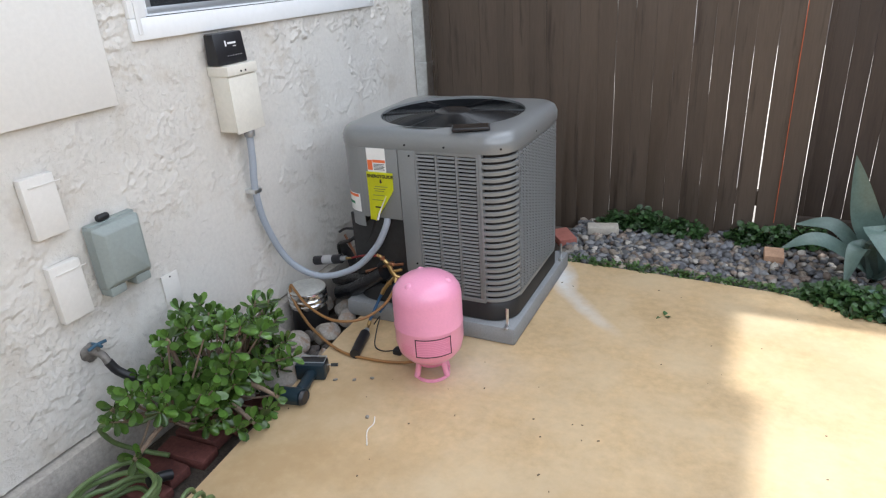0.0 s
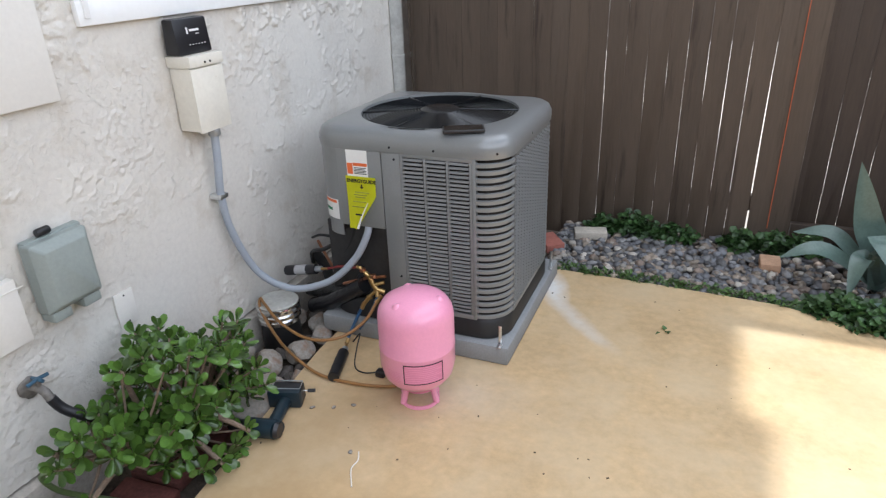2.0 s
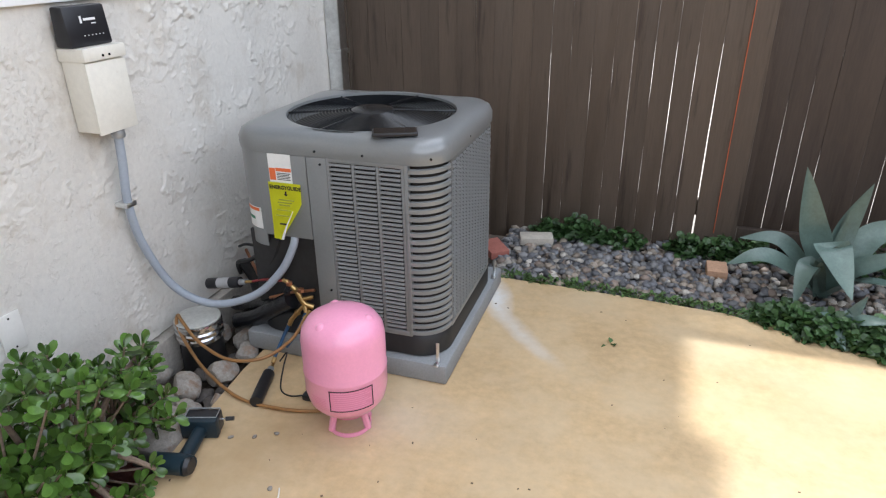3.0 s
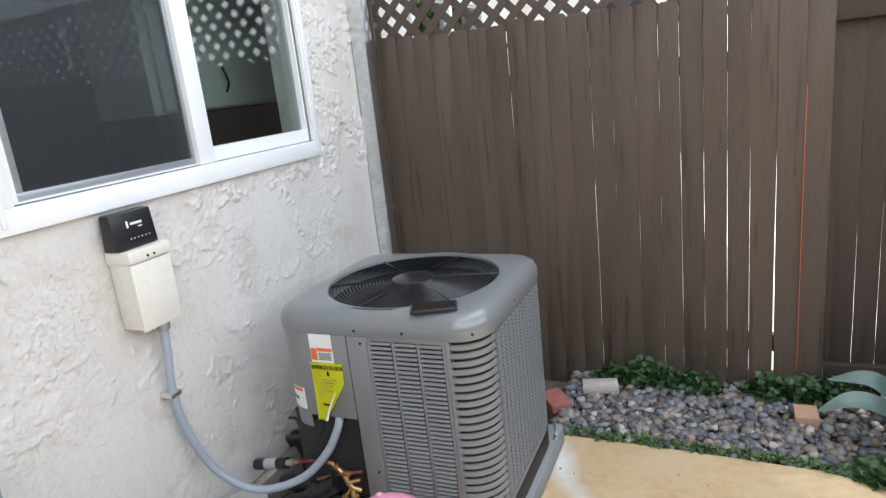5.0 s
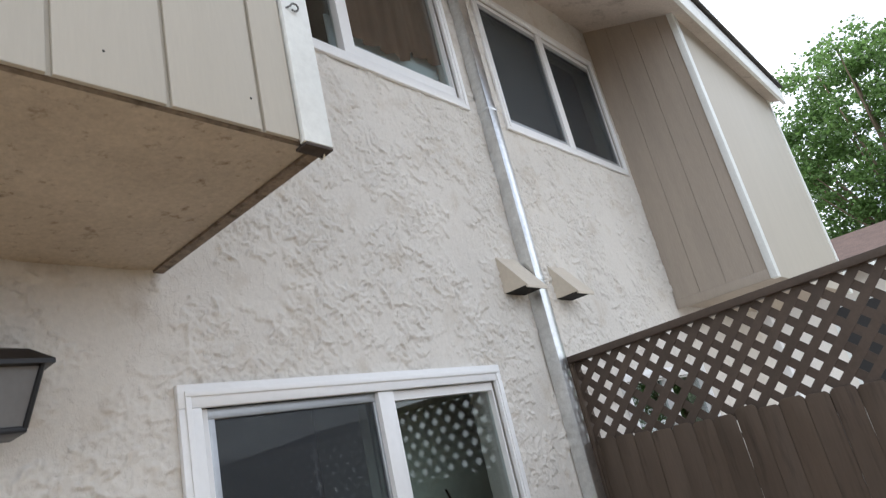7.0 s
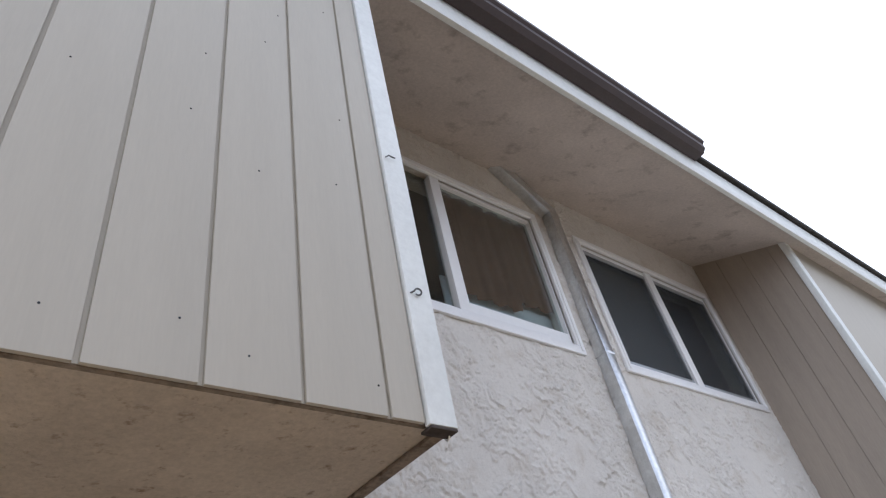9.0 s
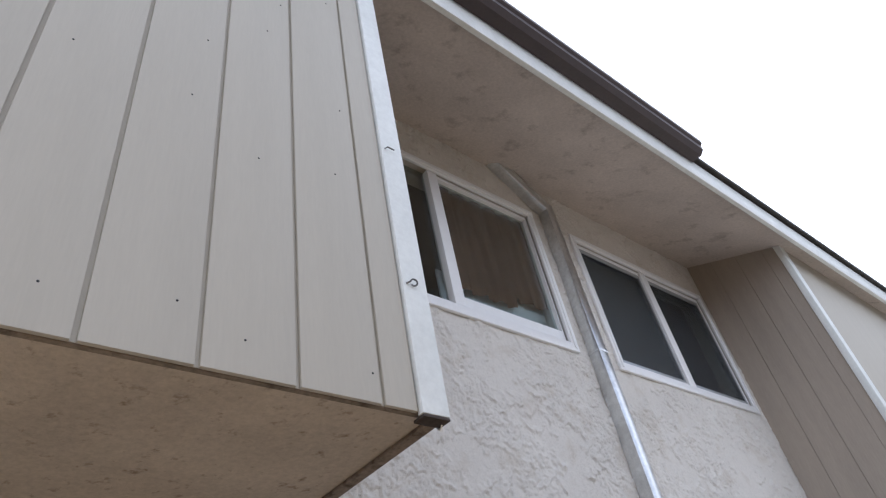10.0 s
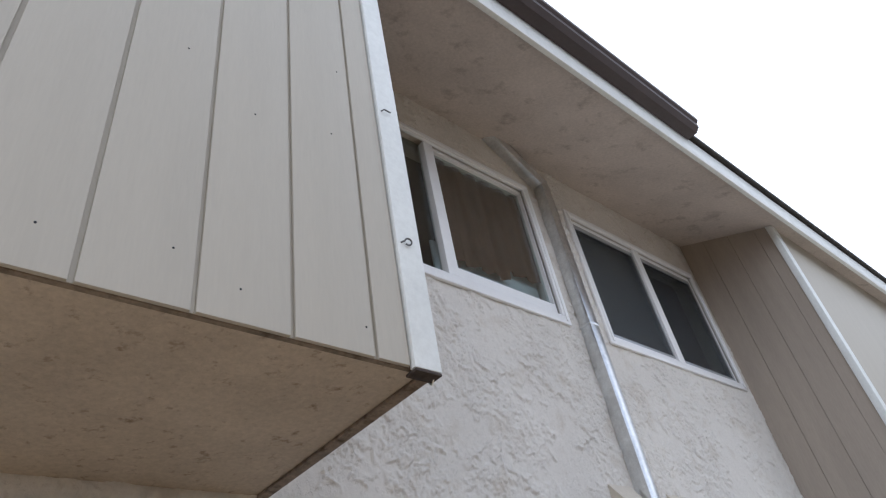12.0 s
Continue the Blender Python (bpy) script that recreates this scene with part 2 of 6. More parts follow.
# ---- mesh tools ----
def world_at(ob):
    p = Vector(ob.location)
    while ob.parent:
        ob = ob.parent
        p += Vector(ob.location)
    return p


def thing(name, at, label, category, group="", kind=""):
    ob = new(name)
    ob.empty_display_size = 0.1
    ob.location = at
    return tagged(ob, label, category, group, kind)


def part(name, bm, mat, parent=None, label="", smooth=40):
    """Link a bmesh, drawn in world metres, as one mesh under a thing or a part."""
    me = bpy.data.meshes.new(name)
    bmesh.ops.recalc_face_normals(bm, faces=bm.faces)
    if parent:
        bm.transform(Matrix.Translation(-world_at(parent)))
    bm.to_mesh(me)
    bm.free()
    me.materials.append(mat)
    if smooth:
        me.polygons.foreach_set("use_smooth", [True] * len(me.polygons))
        me.set_sharp_from_angle(angle=radians(smooth))
    ob = new(name, me)
    ob.parent = parent
    return tagged(ob, label)


def nudge(ob, x, y, z):
    """Shift a thing, or a part, with all that belongs to it."""
    ob.location = Vector(ob.location) + Vector((x, y, z))
    return ob


def structure(name, bm, mat, label, category, kind="structure", smooth=0):
    return tagged(part(name, bm, mat, None, "", smooth), label, category, "", kind)


def box(x0, x1, y0, y1, z0, z1, bevel=0.0, bm=None, seg=2):
    bm = bm or bmesh.new()
    vs = [bm.verts.new((x, y, z)) for x in (x0, x1) for y in (y0, y1) for z in (z0, z1)]
    fs = [bm.faces.new([vs[i] for i in f]) for f in ((0, 1, 3, 2), (4, 6, 7, 5), (0, 4, 5, 1), (2, 3, 7, 6), (0, 2, 6, 4), (1, 5, 7, 3))]
    if bevel:
        edges = {e for f in fs for e in f.edges}
        bmesh.ops.bevel(bm, geom=list(edges), offset=bevel, segments=seg, affect="EDGES", profile=0.5)
    return bm


def prism(points, along, bm=None, bevel=0.0):
    """A flat outline of points in space, given thickness by the vector along."""
    bm = bm or bmesh.new()
    a = [bm.verts.new(p) for p in points]
    b = [bm.verts.new(Vector(p) + Vector(along)) for p in points]
    n = len(a)
    fs = [bm.faces.new(a), bm.faces.new(b[::-1])]
    for i in range(n):
        fs.append(bm.faces.new((a[i], b[i], b[(i + 1) % n], a[(i + 1) % n])))
    if bevel:
        bmesh.ops.bevel(bm, geom=list({e for f in fs for e in f.edges}), offset=bevel, segments=2, affect="EDGES", profile=0.5)
    return bm


def glide(points, steps=6):
    """Points along a smooth curve through the given ones."""
    p = [Vector(q) for q in points]
    p = [2 * p[0] - p[1]] + p + [2 * p[-1] - p[-2]]
    out = []
    for i in range(1, len(p) - 2):
        for k in range(steps):
            t = k / steps
            out.append(0.5 * (2 * p[i] + (p[i + 1] - p[i - 1]) * t + (2 * p[i - 1] - 5 * p[i] + 4 * p[i + 1] - p[i + 2]) * t**2
                              + (3 * p[i] - p[i - 1] - 3 * p[i + 1] + p[i + 2]) * t**3))
    return out + [p[-2]]


def tube(points, r, n=10, bm=None, steps=6, taper=None):
    bm = bm or bmesh.new()
    pts = glide(points, steps) if steps else [Vector(q) for q in points]
    rings, up = [], Vector((0.13, 0.21, 0.97))
    for i, p in enumerate(pts):
        d = (pts[min(i + 1, len(pts) - 1)] - pts[max(i - 1, 0)]).normalized()
        side = d.cross(up)
        side = side.normalized() if side.length > 1e-4 else d.orthogonal().normalized()
        up = side.cross(d)
        rr = r if taper is None else r + (taper - r) * i / (len(pts) - 1)
        rings.append([bm.verts.new(p + rr * (math.cos(a) * side + math.sin(a) * up)) for a in [2 * math.pi * k / n for k in range(n)]])
    for a, b in zip(rings, rings[1:]):
        for k in range(n):
            bm.faces.new((a[k], a[(k + 1) % n], b[(k + 1) % n], b[k]))
    bm.faces.new(rings[0][::-1])
    bm.faces.new(rings[-1])
    return bm


def lathe(profile, at, n=32, bm=None, axis="z"):
    """Turn a profile of (radius, height) round an axis through at."""
    bm = bm or bmesh.new()
    at = Vector(at)
    rings = []
    for r, h in profile:
        ring = []
        for k in range(n):
            a = 2 * math.pi * k / n
            c, s = r * math.cos(a), r * math.sin(a)
            v = {"z": (c, s, h), "x": (h, c, s), "y": (s, h, c)}[axis]
            ring.append(bm.verts.new(at + Vector(v)))
        rings.append(ring)
    for a, b in zip(rings, rings[1:]):
        for k in range(n):
            bm.faces.new((a[k], a[(k + 1) % n], b[(k + 1) % n], b[k]))
    for ring, flip in ((rings[0], True), (rings[-1], False)):
        bm.faces.new(ring[::-1] if flip else ring)
    return bm


def wall_x(x_out, x_in, y0, y1, z0, z1, holes):
    """A wall along y between two planes of x, with rectangular openings (y0, y1, z0, z1) cut through it."""
    bm = bmesh.new()
    ys = sorted({y0, y1, *[v for h in holes for v in h[:2]]})
    zs = sorted({z0, z1, *[v for h in holes for v in h[2:]]})
    grid = {(x, y, z): bm.verts.new((x, y, z)) for x in (x_out, x_in) for y in ys for z in zs}

    def solid(i, j):
        if not (0 <= i < len(ys) - 1 and 0 <= j < len(zs) - 1):
            return False
        y, z = (ys[i] + ys[i + 1]) / 2, (zs[j] + zs[j + 1]) / 2
        return not any(h[0] < y < h[1] and h[2] < z < h[3] for h in holes)

    for i in range(len(ys) - 1):
        for j in range(len(zs) - 1):
            if not solid(i, j):
                continue
            for x in (x_out, x_in):
                bm.faces.new([grid[x, ys[a], zs[b]] for a, b in ((i, j), (i + 1, j), (i + 1, j + 1), (i, j + 1))])
            for (di, dj), (p, q) in {(-1, 0): ((i, j), (i, j + 1)), (1, 0): ((i + 1, j), (i + 1, j + 1)),
                                     (0, -1): ((i, j), (i + 1, j)), (0, 1): ((i, j + 1), (i + 1, j + 1))}.items():
                if not solid(i + di, j + dj):
                    bm.faces.new([grid[x, ys[a], zs[b]] for x, (a, b) in ((x_out, p), (x_out, q), (x_in, q), (x_in, p))])
    return bm


# ---- house ----
WIN = (0.0, 1.518, 1.272, 2.202)
UP1 = (0.25, 1.852, 3.652, 4.745)
UP2 = (2.212, 3.850, 3.633, 4.715)
NEXT_WIN = (2.66, 4.00, 1.27, 2.11)
HOLES = [(a + 0.03, b - 0.03, c + 0.03, d - 0.03) for a, b, c, d in (WIN, UP1, UP2, NEXT_WIN)]
structure("wall_house", wall_x(-0.006, -0.16, -4.5, 6.55, 0.09, 5.30, HOLES), STUCCO, "cream stucco house wall behind its textured coat", "wall")


def lattice_noise(y, z, freq, seed):
    """Smooth gradient noise over arrays, about -0.7 to 0.7."""
    rnd = np.random.RandomState(seed)
    ang = rnd.rand(256, 256) * 2 * np.pi
    gy, gz = np.cos(ang), np.sin(ang)
    py, pz = y * freq + 100, z * freq + 100
    iy, iz = np.floor(py).astype(int), np.floor(pz).astype(int)
    fy, fz = py - iy, pz - iz
    uy, uz = fy**3 * (fy * (fy * 6 - 15) + 10), fz**3 * (fz * (fz * 6 - 15) + 10)
    out = 0
    for a in (0, 1):
        for b in (0, 1):
            ky, kz = (iy + a) % 256, (iz + b) % 256
            dot = gy[ky, kz] * (fy - a) + gz[ky, kz] * (fz - b)
            out = out + dot * (uy if a else 1 - uy) * (uz if b else 1 - uz)
    return out


def octaves(y, z, freq, seed, n=4, keep=0.5):
    return sum(keep**k * lattice_noise(y, z, freq * 2**k, seed + k) for k in range(n))


def trowel_relief(ys, zs):
    """Skip-trowel plaster: thousands of overlapping smears, each thin at its back and ending in a torn lip."""
    gy, gz = np.meshgrid(ys, zs, indexing="ij")
    h = 0.0030 * octaves(gy, gz, 2.2, 5, 2) + 0.0009 * octaves(gy, gz, 22.0, 15, 3, 0.6)
    rag = octaves(gy, gz, 34.0, 41, 3, 0.65)
    bend = octaves(gy, gz, 8.0, 43, 2)
    dens = octaves(gy, gz, 3.0, 91, 4, 0.6)
    step = ys[1] - ys[0]
    r = np.random.default_rng(12)
    for k in range(75000):
        cy, cz = r.uniform(ys[0], ys[-1]), r.uniform(zs[0], zs[-1])
        i, j = int((cy - ys[0]) / step), int((cz - zs[0]) / step)
        # the plaster is rougher above the windows' sills than near the ground
        if dens[min(i, len(ys) - 1), min(j, len(zs) - 1)] + r.uniform(-0.25, 0.25) < (0.24 if cz < 1.2 else 0.02):
            continue
        big = r.uniform() ** (7 if cz < 1.2 else 4)
        long, wide, high = 0.006 + 0.075 * big + 0.012 * r.uniform(), 0.009 + 0.055 * big + 0.010 * r.uniform(), (0.0030 + 0.0055 * r.uniform()) * (0.85 if cz < 1.2 else 1.55)
        n = int(1.3 * max(long, wide) / step) + 2
        win = (slice(max(i - n, 0), i + n + 1), slice(max(j - n, 0), j + n + 1))
        turn = r.normal(-0.35, 0.8)
        dy, dz = gy[win] - cy, gz[win] - cz
        u = dy * math.cos(turn) + dz * math.sin(turn)
        v = dz * math.cos(turn) - dy * math.sin(turn) + 0.030 * (bend[win] - bend[i, j]) + 0.022 * (rag[win] - rag[i, j]) - 0.25 * u * u / long
        lift = (0.25 if cz < 1.2 else 0.5) * h[min(i, len(ys) - 1), min(j, len(zs) - 1)]
        back = np.clip(1 - v / wide, 0, 1)
        ends = np.clip(1.6 * (1 - (u / long) ** 2), 0, 1)
        lip = np.clip(v / step + 0.5, 0, 1)
        h[win] = np.maximum(h[win], (lift + high) * lip * back**1.6 * ends)
    return h


def stucco_coat(y0, y1, z0, z1, step, holes):
    ny, nz = int((y1 - y0) / step), int((z1 - z0) / step)
    ys, zs = np.linspace(y0, y1, ny + 1), np.linspace(z0, z1, nz + 1)
    gy, gz = np.meshgrid(ys, zs, indexing="ij")
    co = np.stack([trowel_relief(ys, zs) - 0.002, gy, gz], -1).reshape(-1, 3)
    i, j = np.meshgrid(np.arange(ny), np.arange(nz), indexing="ij")
    cy, cz = (ys[:-1] + ys[1:])[i] / 2, (zs[:-1] + zs[1:])[j] / 2
    keep = np.ones_like(i, bool)
    for a, b, c, d in holes:
        keep &= ~((cy > a) & (cy < b) & (cz > c) & (cz < d))
    k = (i * (nz + 1) + j)[keep]
    quads = np.stack([k, k + nz + 1, k + nz + 2, k + 1], -1)
    me = bpy.data.meshes.new("wall_stucco")
    me.vertices.add(len(co))
    me.vertices.foreach_set("co", co.ravel())
    me.loops.add(quads.size)
    me.loops.foreach_set("vertex_index", quads.ravel())
    me.polygons.add(len(quads))
    me.polygons.foreach_set("loop_start", np.arange(0, quads.size, 4))
    me.update(calc_edges=True)
    me.polygons.foreach_set("use_smooth", np.ones(len(quads), bool))
    me.materials.append(STUCCO)
    return tagged(new("wall_stucco", me), "cream skip-trowel stucco coat with torn, uneven texture", "wall", "", "structure")


stucco_coat(-1.25, 4.06, 0.085, 5.12, 0.0052, HOLES)
structure("foundation", box(-0.16, 0.035, -4.5, 6.55, -0.15, 0.075, 0.006), FOUNDATION, "rough grey concrete footing under the stucco", "foundation", smooth=40)
# Plain inner shell added behind the windows, coloured dark as if unlit.
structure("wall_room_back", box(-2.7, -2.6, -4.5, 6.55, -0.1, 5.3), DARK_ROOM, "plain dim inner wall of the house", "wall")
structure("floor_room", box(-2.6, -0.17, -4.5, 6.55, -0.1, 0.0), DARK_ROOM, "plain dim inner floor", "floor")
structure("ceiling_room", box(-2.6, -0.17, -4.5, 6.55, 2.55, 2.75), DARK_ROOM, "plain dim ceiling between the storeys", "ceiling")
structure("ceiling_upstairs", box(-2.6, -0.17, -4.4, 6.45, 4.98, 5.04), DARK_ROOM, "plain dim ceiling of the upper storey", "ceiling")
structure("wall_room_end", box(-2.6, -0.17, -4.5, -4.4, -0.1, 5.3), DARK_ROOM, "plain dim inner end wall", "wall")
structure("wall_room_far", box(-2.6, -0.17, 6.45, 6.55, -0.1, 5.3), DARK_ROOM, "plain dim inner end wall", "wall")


def sliding_window(name, o, border, mull, proud, label, screen_side, bays, jamb=None):
    """White vinyl sliding window in the opening o; bays are the clear openings (y0, y1, z0, z1) of its two lights."""
    y0, y1, z0, z1 = o
    w = thing(name, (0, (y0 + y1) / 2, z0), label, "window", kind="structure")
    f = bmesh.new()
    b, j = border, jamb or border
    for r in ((y0, y1, z0, z0 + b), (y0, y1, z1 - b, z1), (y0, y0 + b, z0 + b, z1 - b), (y1 - j, y1, z0 + b, z1 - b)):
        box(0.0015, proud, *r, 0.004, f)
    part("window_frame", f, VINYL, w)
    # a raised outer lip and the inner stepped frame
    lip = bmesh.new()
    c = 0.018
    for r in ((y0 + 0.02, y1 - 0.02, z1 - 0.02 - c, z1 - 0.02), (y0 + 0.02, y0 + 0.02 + c, z0 + 0.02, z1 - 0.02 - c), (y1 - 0.02 - c, y1 - 0.02, z0 + 0.02, z1 - 0.02 - c)):
        box(proud + 0.0005, proud + 0.006, *r, 0.002, lip)
    part("frame_lip", lip, VINYL, w)
    m0, m1 = bays[0][1], bays[1][0]
    for k, (a0, a1, c0, c1) in enumerate(bays):
        s = bmesh.new()
        e = 0.002
        lo, hi = (y0 + b + e, m0) if k == 0 else (m1, y1 - j - e)
        ring = [(lo, hi, z0 + b + e, c0), (lo, hi, c1, z1 - b - e), (lo, a0, c0, c1), (a1, hi, c0, c1)]
        for r in ring:
            if r[1] - r[0] > 0.001 and r[3] - r[2] > 0.001:
                box(-0.045, -0.006, *r, 0.0, s)
        if len(s.verts):
            part("sash", s, VINYL, w)
        else:
            s.free()
        pane = part("pane", box(-0.036, -0.030, a0 + 0.001, a1 - 0.001, c0 + 0.001, c1 - 0.001), GLASS, w, smooth=0)
        pane.visible_shadow = False
        if k in screen_side:
            g = bmesh.new()
            t = 0.022
            for r in ((a0, a1, c0, c0 + t), (a0, a1, c1 - t * 1.4, c1), (a0, a0 + t, c0 + t, c1 - t * 1.4), (a1 - t * 0.6, a1, c0 + t, c1 - t * 1.4)):
                box(-0.022, -0.008, *r, 0.0015, g)
            sc = part("screen_frame", g, ALU, w, "thin grey aluminium screen frame")
            mesh = part("screen_mesh", box(-0.0165, -0.0155, a0 + t, a1 - t * 0.6, c0 + t, c1 - t * 1.4), SCREEN, sc, "dark insect mesh", 0)
            mesh.visible_shadow = False
    part("mullion", box(-0.045, mull, m0 + 0.001, m1 - 0.001, z0 + b + 0.002, z1 - b - 0.002, 0.003), VINYL, w)
    return w


sliding_window("window_1", WIN, 0.070, 0.012, 0.022, "white vinyl sliding window with an insect screen on one half", (0,),
               [(0.100, 0.762, 1.350, 2.131), (0.842, 1.460, 1.396, 2.095)], 0.046)
sliding_window("window_2", UP1, 0.055, 0.010, 0.022, "white vinyl sliding window upstairs with a brown curtain behind it", (),
               [(0.31, 0.962, 3.735, 4.690), (1.035, 1.785, 3.792, 4.668)])
sliding_window("window_3", UP2, 0.05, 0.008, 0.020, "white sliding window upstairs with a grey blind in one half", (0, 1),
               [(2.295, 2.995, 3.715, 4.635), (3.075, 3.785, 3.712, 4.632)])
sliding_window("window_4", NEXT_WIN, 0.06, 0.010, 0.022, "white sliding window of the next house, seen through the lattice", (),
               [(2.73, 3.30, 1.34, 2.04), (3.35, 3.93, 1.34, 2.04)])

EDGING = material("weathered_edging", (0.24, 0.195, 0.155), rough=0.9, var=0.25, scale=16, fine=60, bump=0.4, stain=(0.10, 0.075, 0.055), stain_at=(0.5, 0.65), stain_scale=20, world_space=True)
# bay on the upper storey, overhanging the yard
BAY_X, BAY_Y, BAY_Z = 0.823, 0.002, 2.545
bay = thing("bay_overhang", (0.4, -1.7, BAY_Z), "overhanging upstairs bay clad in beige vertical grooved siding", "bay", kind="structure")
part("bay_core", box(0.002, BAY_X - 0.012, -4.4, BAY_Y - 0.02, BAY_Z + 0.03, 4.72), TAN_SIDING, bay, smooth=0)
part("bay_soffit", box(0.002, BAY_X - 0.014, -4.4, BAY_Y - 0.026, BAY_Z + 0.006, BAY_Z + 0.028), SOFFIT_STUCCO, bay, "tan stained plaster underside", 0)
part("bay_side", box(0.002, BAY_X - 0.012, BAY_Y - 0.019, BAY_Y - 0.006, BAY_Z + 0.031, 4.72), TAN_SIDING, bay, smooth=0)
edge_y = -0.078
for k in range(20):
    lo = -0.172 - 0.1990 * k
    part("siding_plank", box(BAY_X - 0.011, BAY_X, lo + 0.0050, edge_y - 0.0050, BAY_Z, 4.72, 0.002), SIDING, bay)
    edge_y = lo
groove = box(BAY_X - 0.0119, BAY_X - 0.0105, -4.1, -0.08, BAY_Z + 0.002, 4.72)
part("groove_backing", groove, SIDING, bay, smooth=0)
part("corner_board", box(BAY_X - 0.01, BAY_X + 0.010, -0.078, BAY_Y - 0.002, BAY_Z - 0.006, 4.72, 0.003), TRIM, bay, "pale green-white corner board")
part("drip_strip", box(0.01, BAY_X - 0.012, BAY_Y - 0.036, BAY_Y - 0.004, BAY_Z - 0.005, BAY_Z + 0.0045, 0.0015), EDGING, bay, "weathered dark edging strip")

BOARD_END = material("dark_board_end", (0.055, 0.043, 0.037), rough=0.9, var=0.3, scale=20, fine=60, bump=0.4)
part("siding_edge", box(BAY_X - 0.026, BAY_X - 0.0125, -4.4, -0.02, BAY_Z - 0.001, BAY_Z + 0.028, 0.002), EDGING, bay, "weathered lower edge of the siding")
part("board_end", box(BAY_X - 0.030, BAY_X + 0.009, -0.076, BAY_Y - 0.003, BAY_Z - 0.014, BAY_Z - 0.0065, 0.002), BOARD_END, bay, "dark lower end of the corner board")

# bay of the next house, past the fence
NB_X, NB_Y, NB_Z = 0.725, 3.93, 2.54
nbay = thing("neighbour_bay", (0.35, 5.6, NB_Z), "tan sided bay of the next house with pale corner boards", "bay", kind="structure")
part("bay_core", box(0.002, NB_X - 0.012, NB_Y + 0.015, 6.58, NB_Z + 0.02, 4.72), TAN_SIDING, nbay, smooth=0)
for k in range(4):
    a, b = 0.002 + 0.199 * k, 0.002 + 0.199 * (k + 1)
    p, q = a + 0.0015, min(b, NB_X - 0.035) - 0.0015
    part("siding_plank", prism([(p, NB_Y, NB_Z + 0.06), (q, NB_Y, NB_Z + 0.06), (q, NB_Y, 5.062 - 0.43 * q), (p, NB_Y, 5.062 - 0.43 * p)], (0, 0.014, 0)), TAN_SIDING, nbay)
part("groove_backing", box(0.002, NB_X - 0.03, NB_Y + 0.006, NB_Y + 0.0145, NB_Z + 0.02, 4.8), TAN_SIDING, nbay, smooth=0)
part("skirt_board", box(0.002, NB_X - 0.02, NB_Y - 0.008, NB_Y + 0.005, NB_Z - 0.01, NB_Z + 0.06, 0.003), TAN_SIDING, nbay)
part("corner_board", box(NB_X - 0.035, NB_X + 0.012, NB_Y - 0.012, NB_Y + 0.075, NB_Z - 0.01, 4.76, 0.003), TRIM, nbay)
part("corner_board", box(NB_X - 0.035, NB_X + 0.012, 6.52, 6.595, NB_Z - 0.01, 4.76, 0.003), TRIM, nbay)
part("front_panel", box(NB_X - 0.012, NB_X, NB_Y + 0.078, 6.518, NB_Z, 4.76, 0.002), SIDING, nbay, "smooth pale grey-beige front")

# roof over both houses: sloping soffit, fascia, shingle edge
EAVE_X, EAVE_Z = 0.86, 4.69


def roof_strip(y0, y1, x_eave, z_eave, top):
    rise = 0.43
    pts = [(x_eave, y0, z_eave), (x_eave, y0, z_eave + top), (-3.2, y0, z_eave + top + (x_eave + 3.2) * rise), (-3.2, y0, z_eave + (x_eave + 3.2) * rise)]
    return prism(pts, (0, y1 - y0, 0))


roof = thing("roof", (EAVE_X, 2.0, EAVE_Z), "low-pitched roof with a plaster soffit, pale fascia and dark shingles", "roof", kind="structure")
part("soffit", roof_strip(-4.5, 6.62, EAVE_X - 0.02, EAVE_Z + 0.005, 0.03), EAVE_STUCCO, roof, "grey plaster soffit with water marks", 0)
part("fascia", box(EAVE_X - 0.018, EAVE_X + 0.012, -4.5, 6.62, EAVE_Z - 0.045, EAVE_Z + 0.14, 0.004), TRIM, roof)
part("shingle_edge", roof_strip(-4.5, 6.62, EAVE_X + 0.045, EAVE_Z + 0.142, 0.03), SHINGLE, roof, "dark shingle edge", 0)
g = thing("gutter", (0.93, 0.0, 4.80), "dark brown metal rain gutter along the eave", "gutter")
prof = [(0.875, 4.80), (0.945, 4.80), (0.975, 4.83), (0.975, 4.865), (0.99, 4.88), (0.99, 4.905), (0.985, 4.905), (0.985, 4.885), (0.968, 4.868), (0.968, 4.835), (0.942, 4.807), (0.882, 4.807), (0.882, 4.90), (0.875, 4.90)]
part("trough", prism([(x, -4.4, z) for x, z in prof], (0, 4.4 + 2.55, 0)), GUTTER, g)
part("end_cap", prism([(x, 2.551, z) for x, z in prof[:6] + prof[-1:]], (0, 0.006, 0)), GUTTER, g)

# downspout
DS = thing("downspout", (0.045, 2.0, 0.0), "galvanised steel downspout strapped to the stucco wall", "downspout")
part("pipe", box(0.004, 0.082, 1.945, 2.022, 0.03, 4.835, 0.005), ZINC, DS)


def slanted(p, q, w, d):
    """A box-section length from p to q, w along y and d along x."""
    p, q = Vector(p), Vector(q)
    ax = (q - p).normalized()
    side = ax.cross(Vector((1, 0, 0))).normalized()
    pts = [p + side * a * w / 2 + Vector((1, 0, 0)) * b * d / 2 for a, b in ((-1, -1), (1, -1), (1, 1), (-1, 1))]
    return prism(pts, q - p, bevel=0.003)


part("elbow", slanted((0.043, 1.972, 4.800), (0.043, 1.560, 5.075), 0.078, 0.0795), ZINC, DS)
for z in (0.9, 2.62, 3.66):
    part("strap", box(0.003, 0.0845, 1.941, 2.026, z, z + 0.025, 0.002), ZINC, DS)

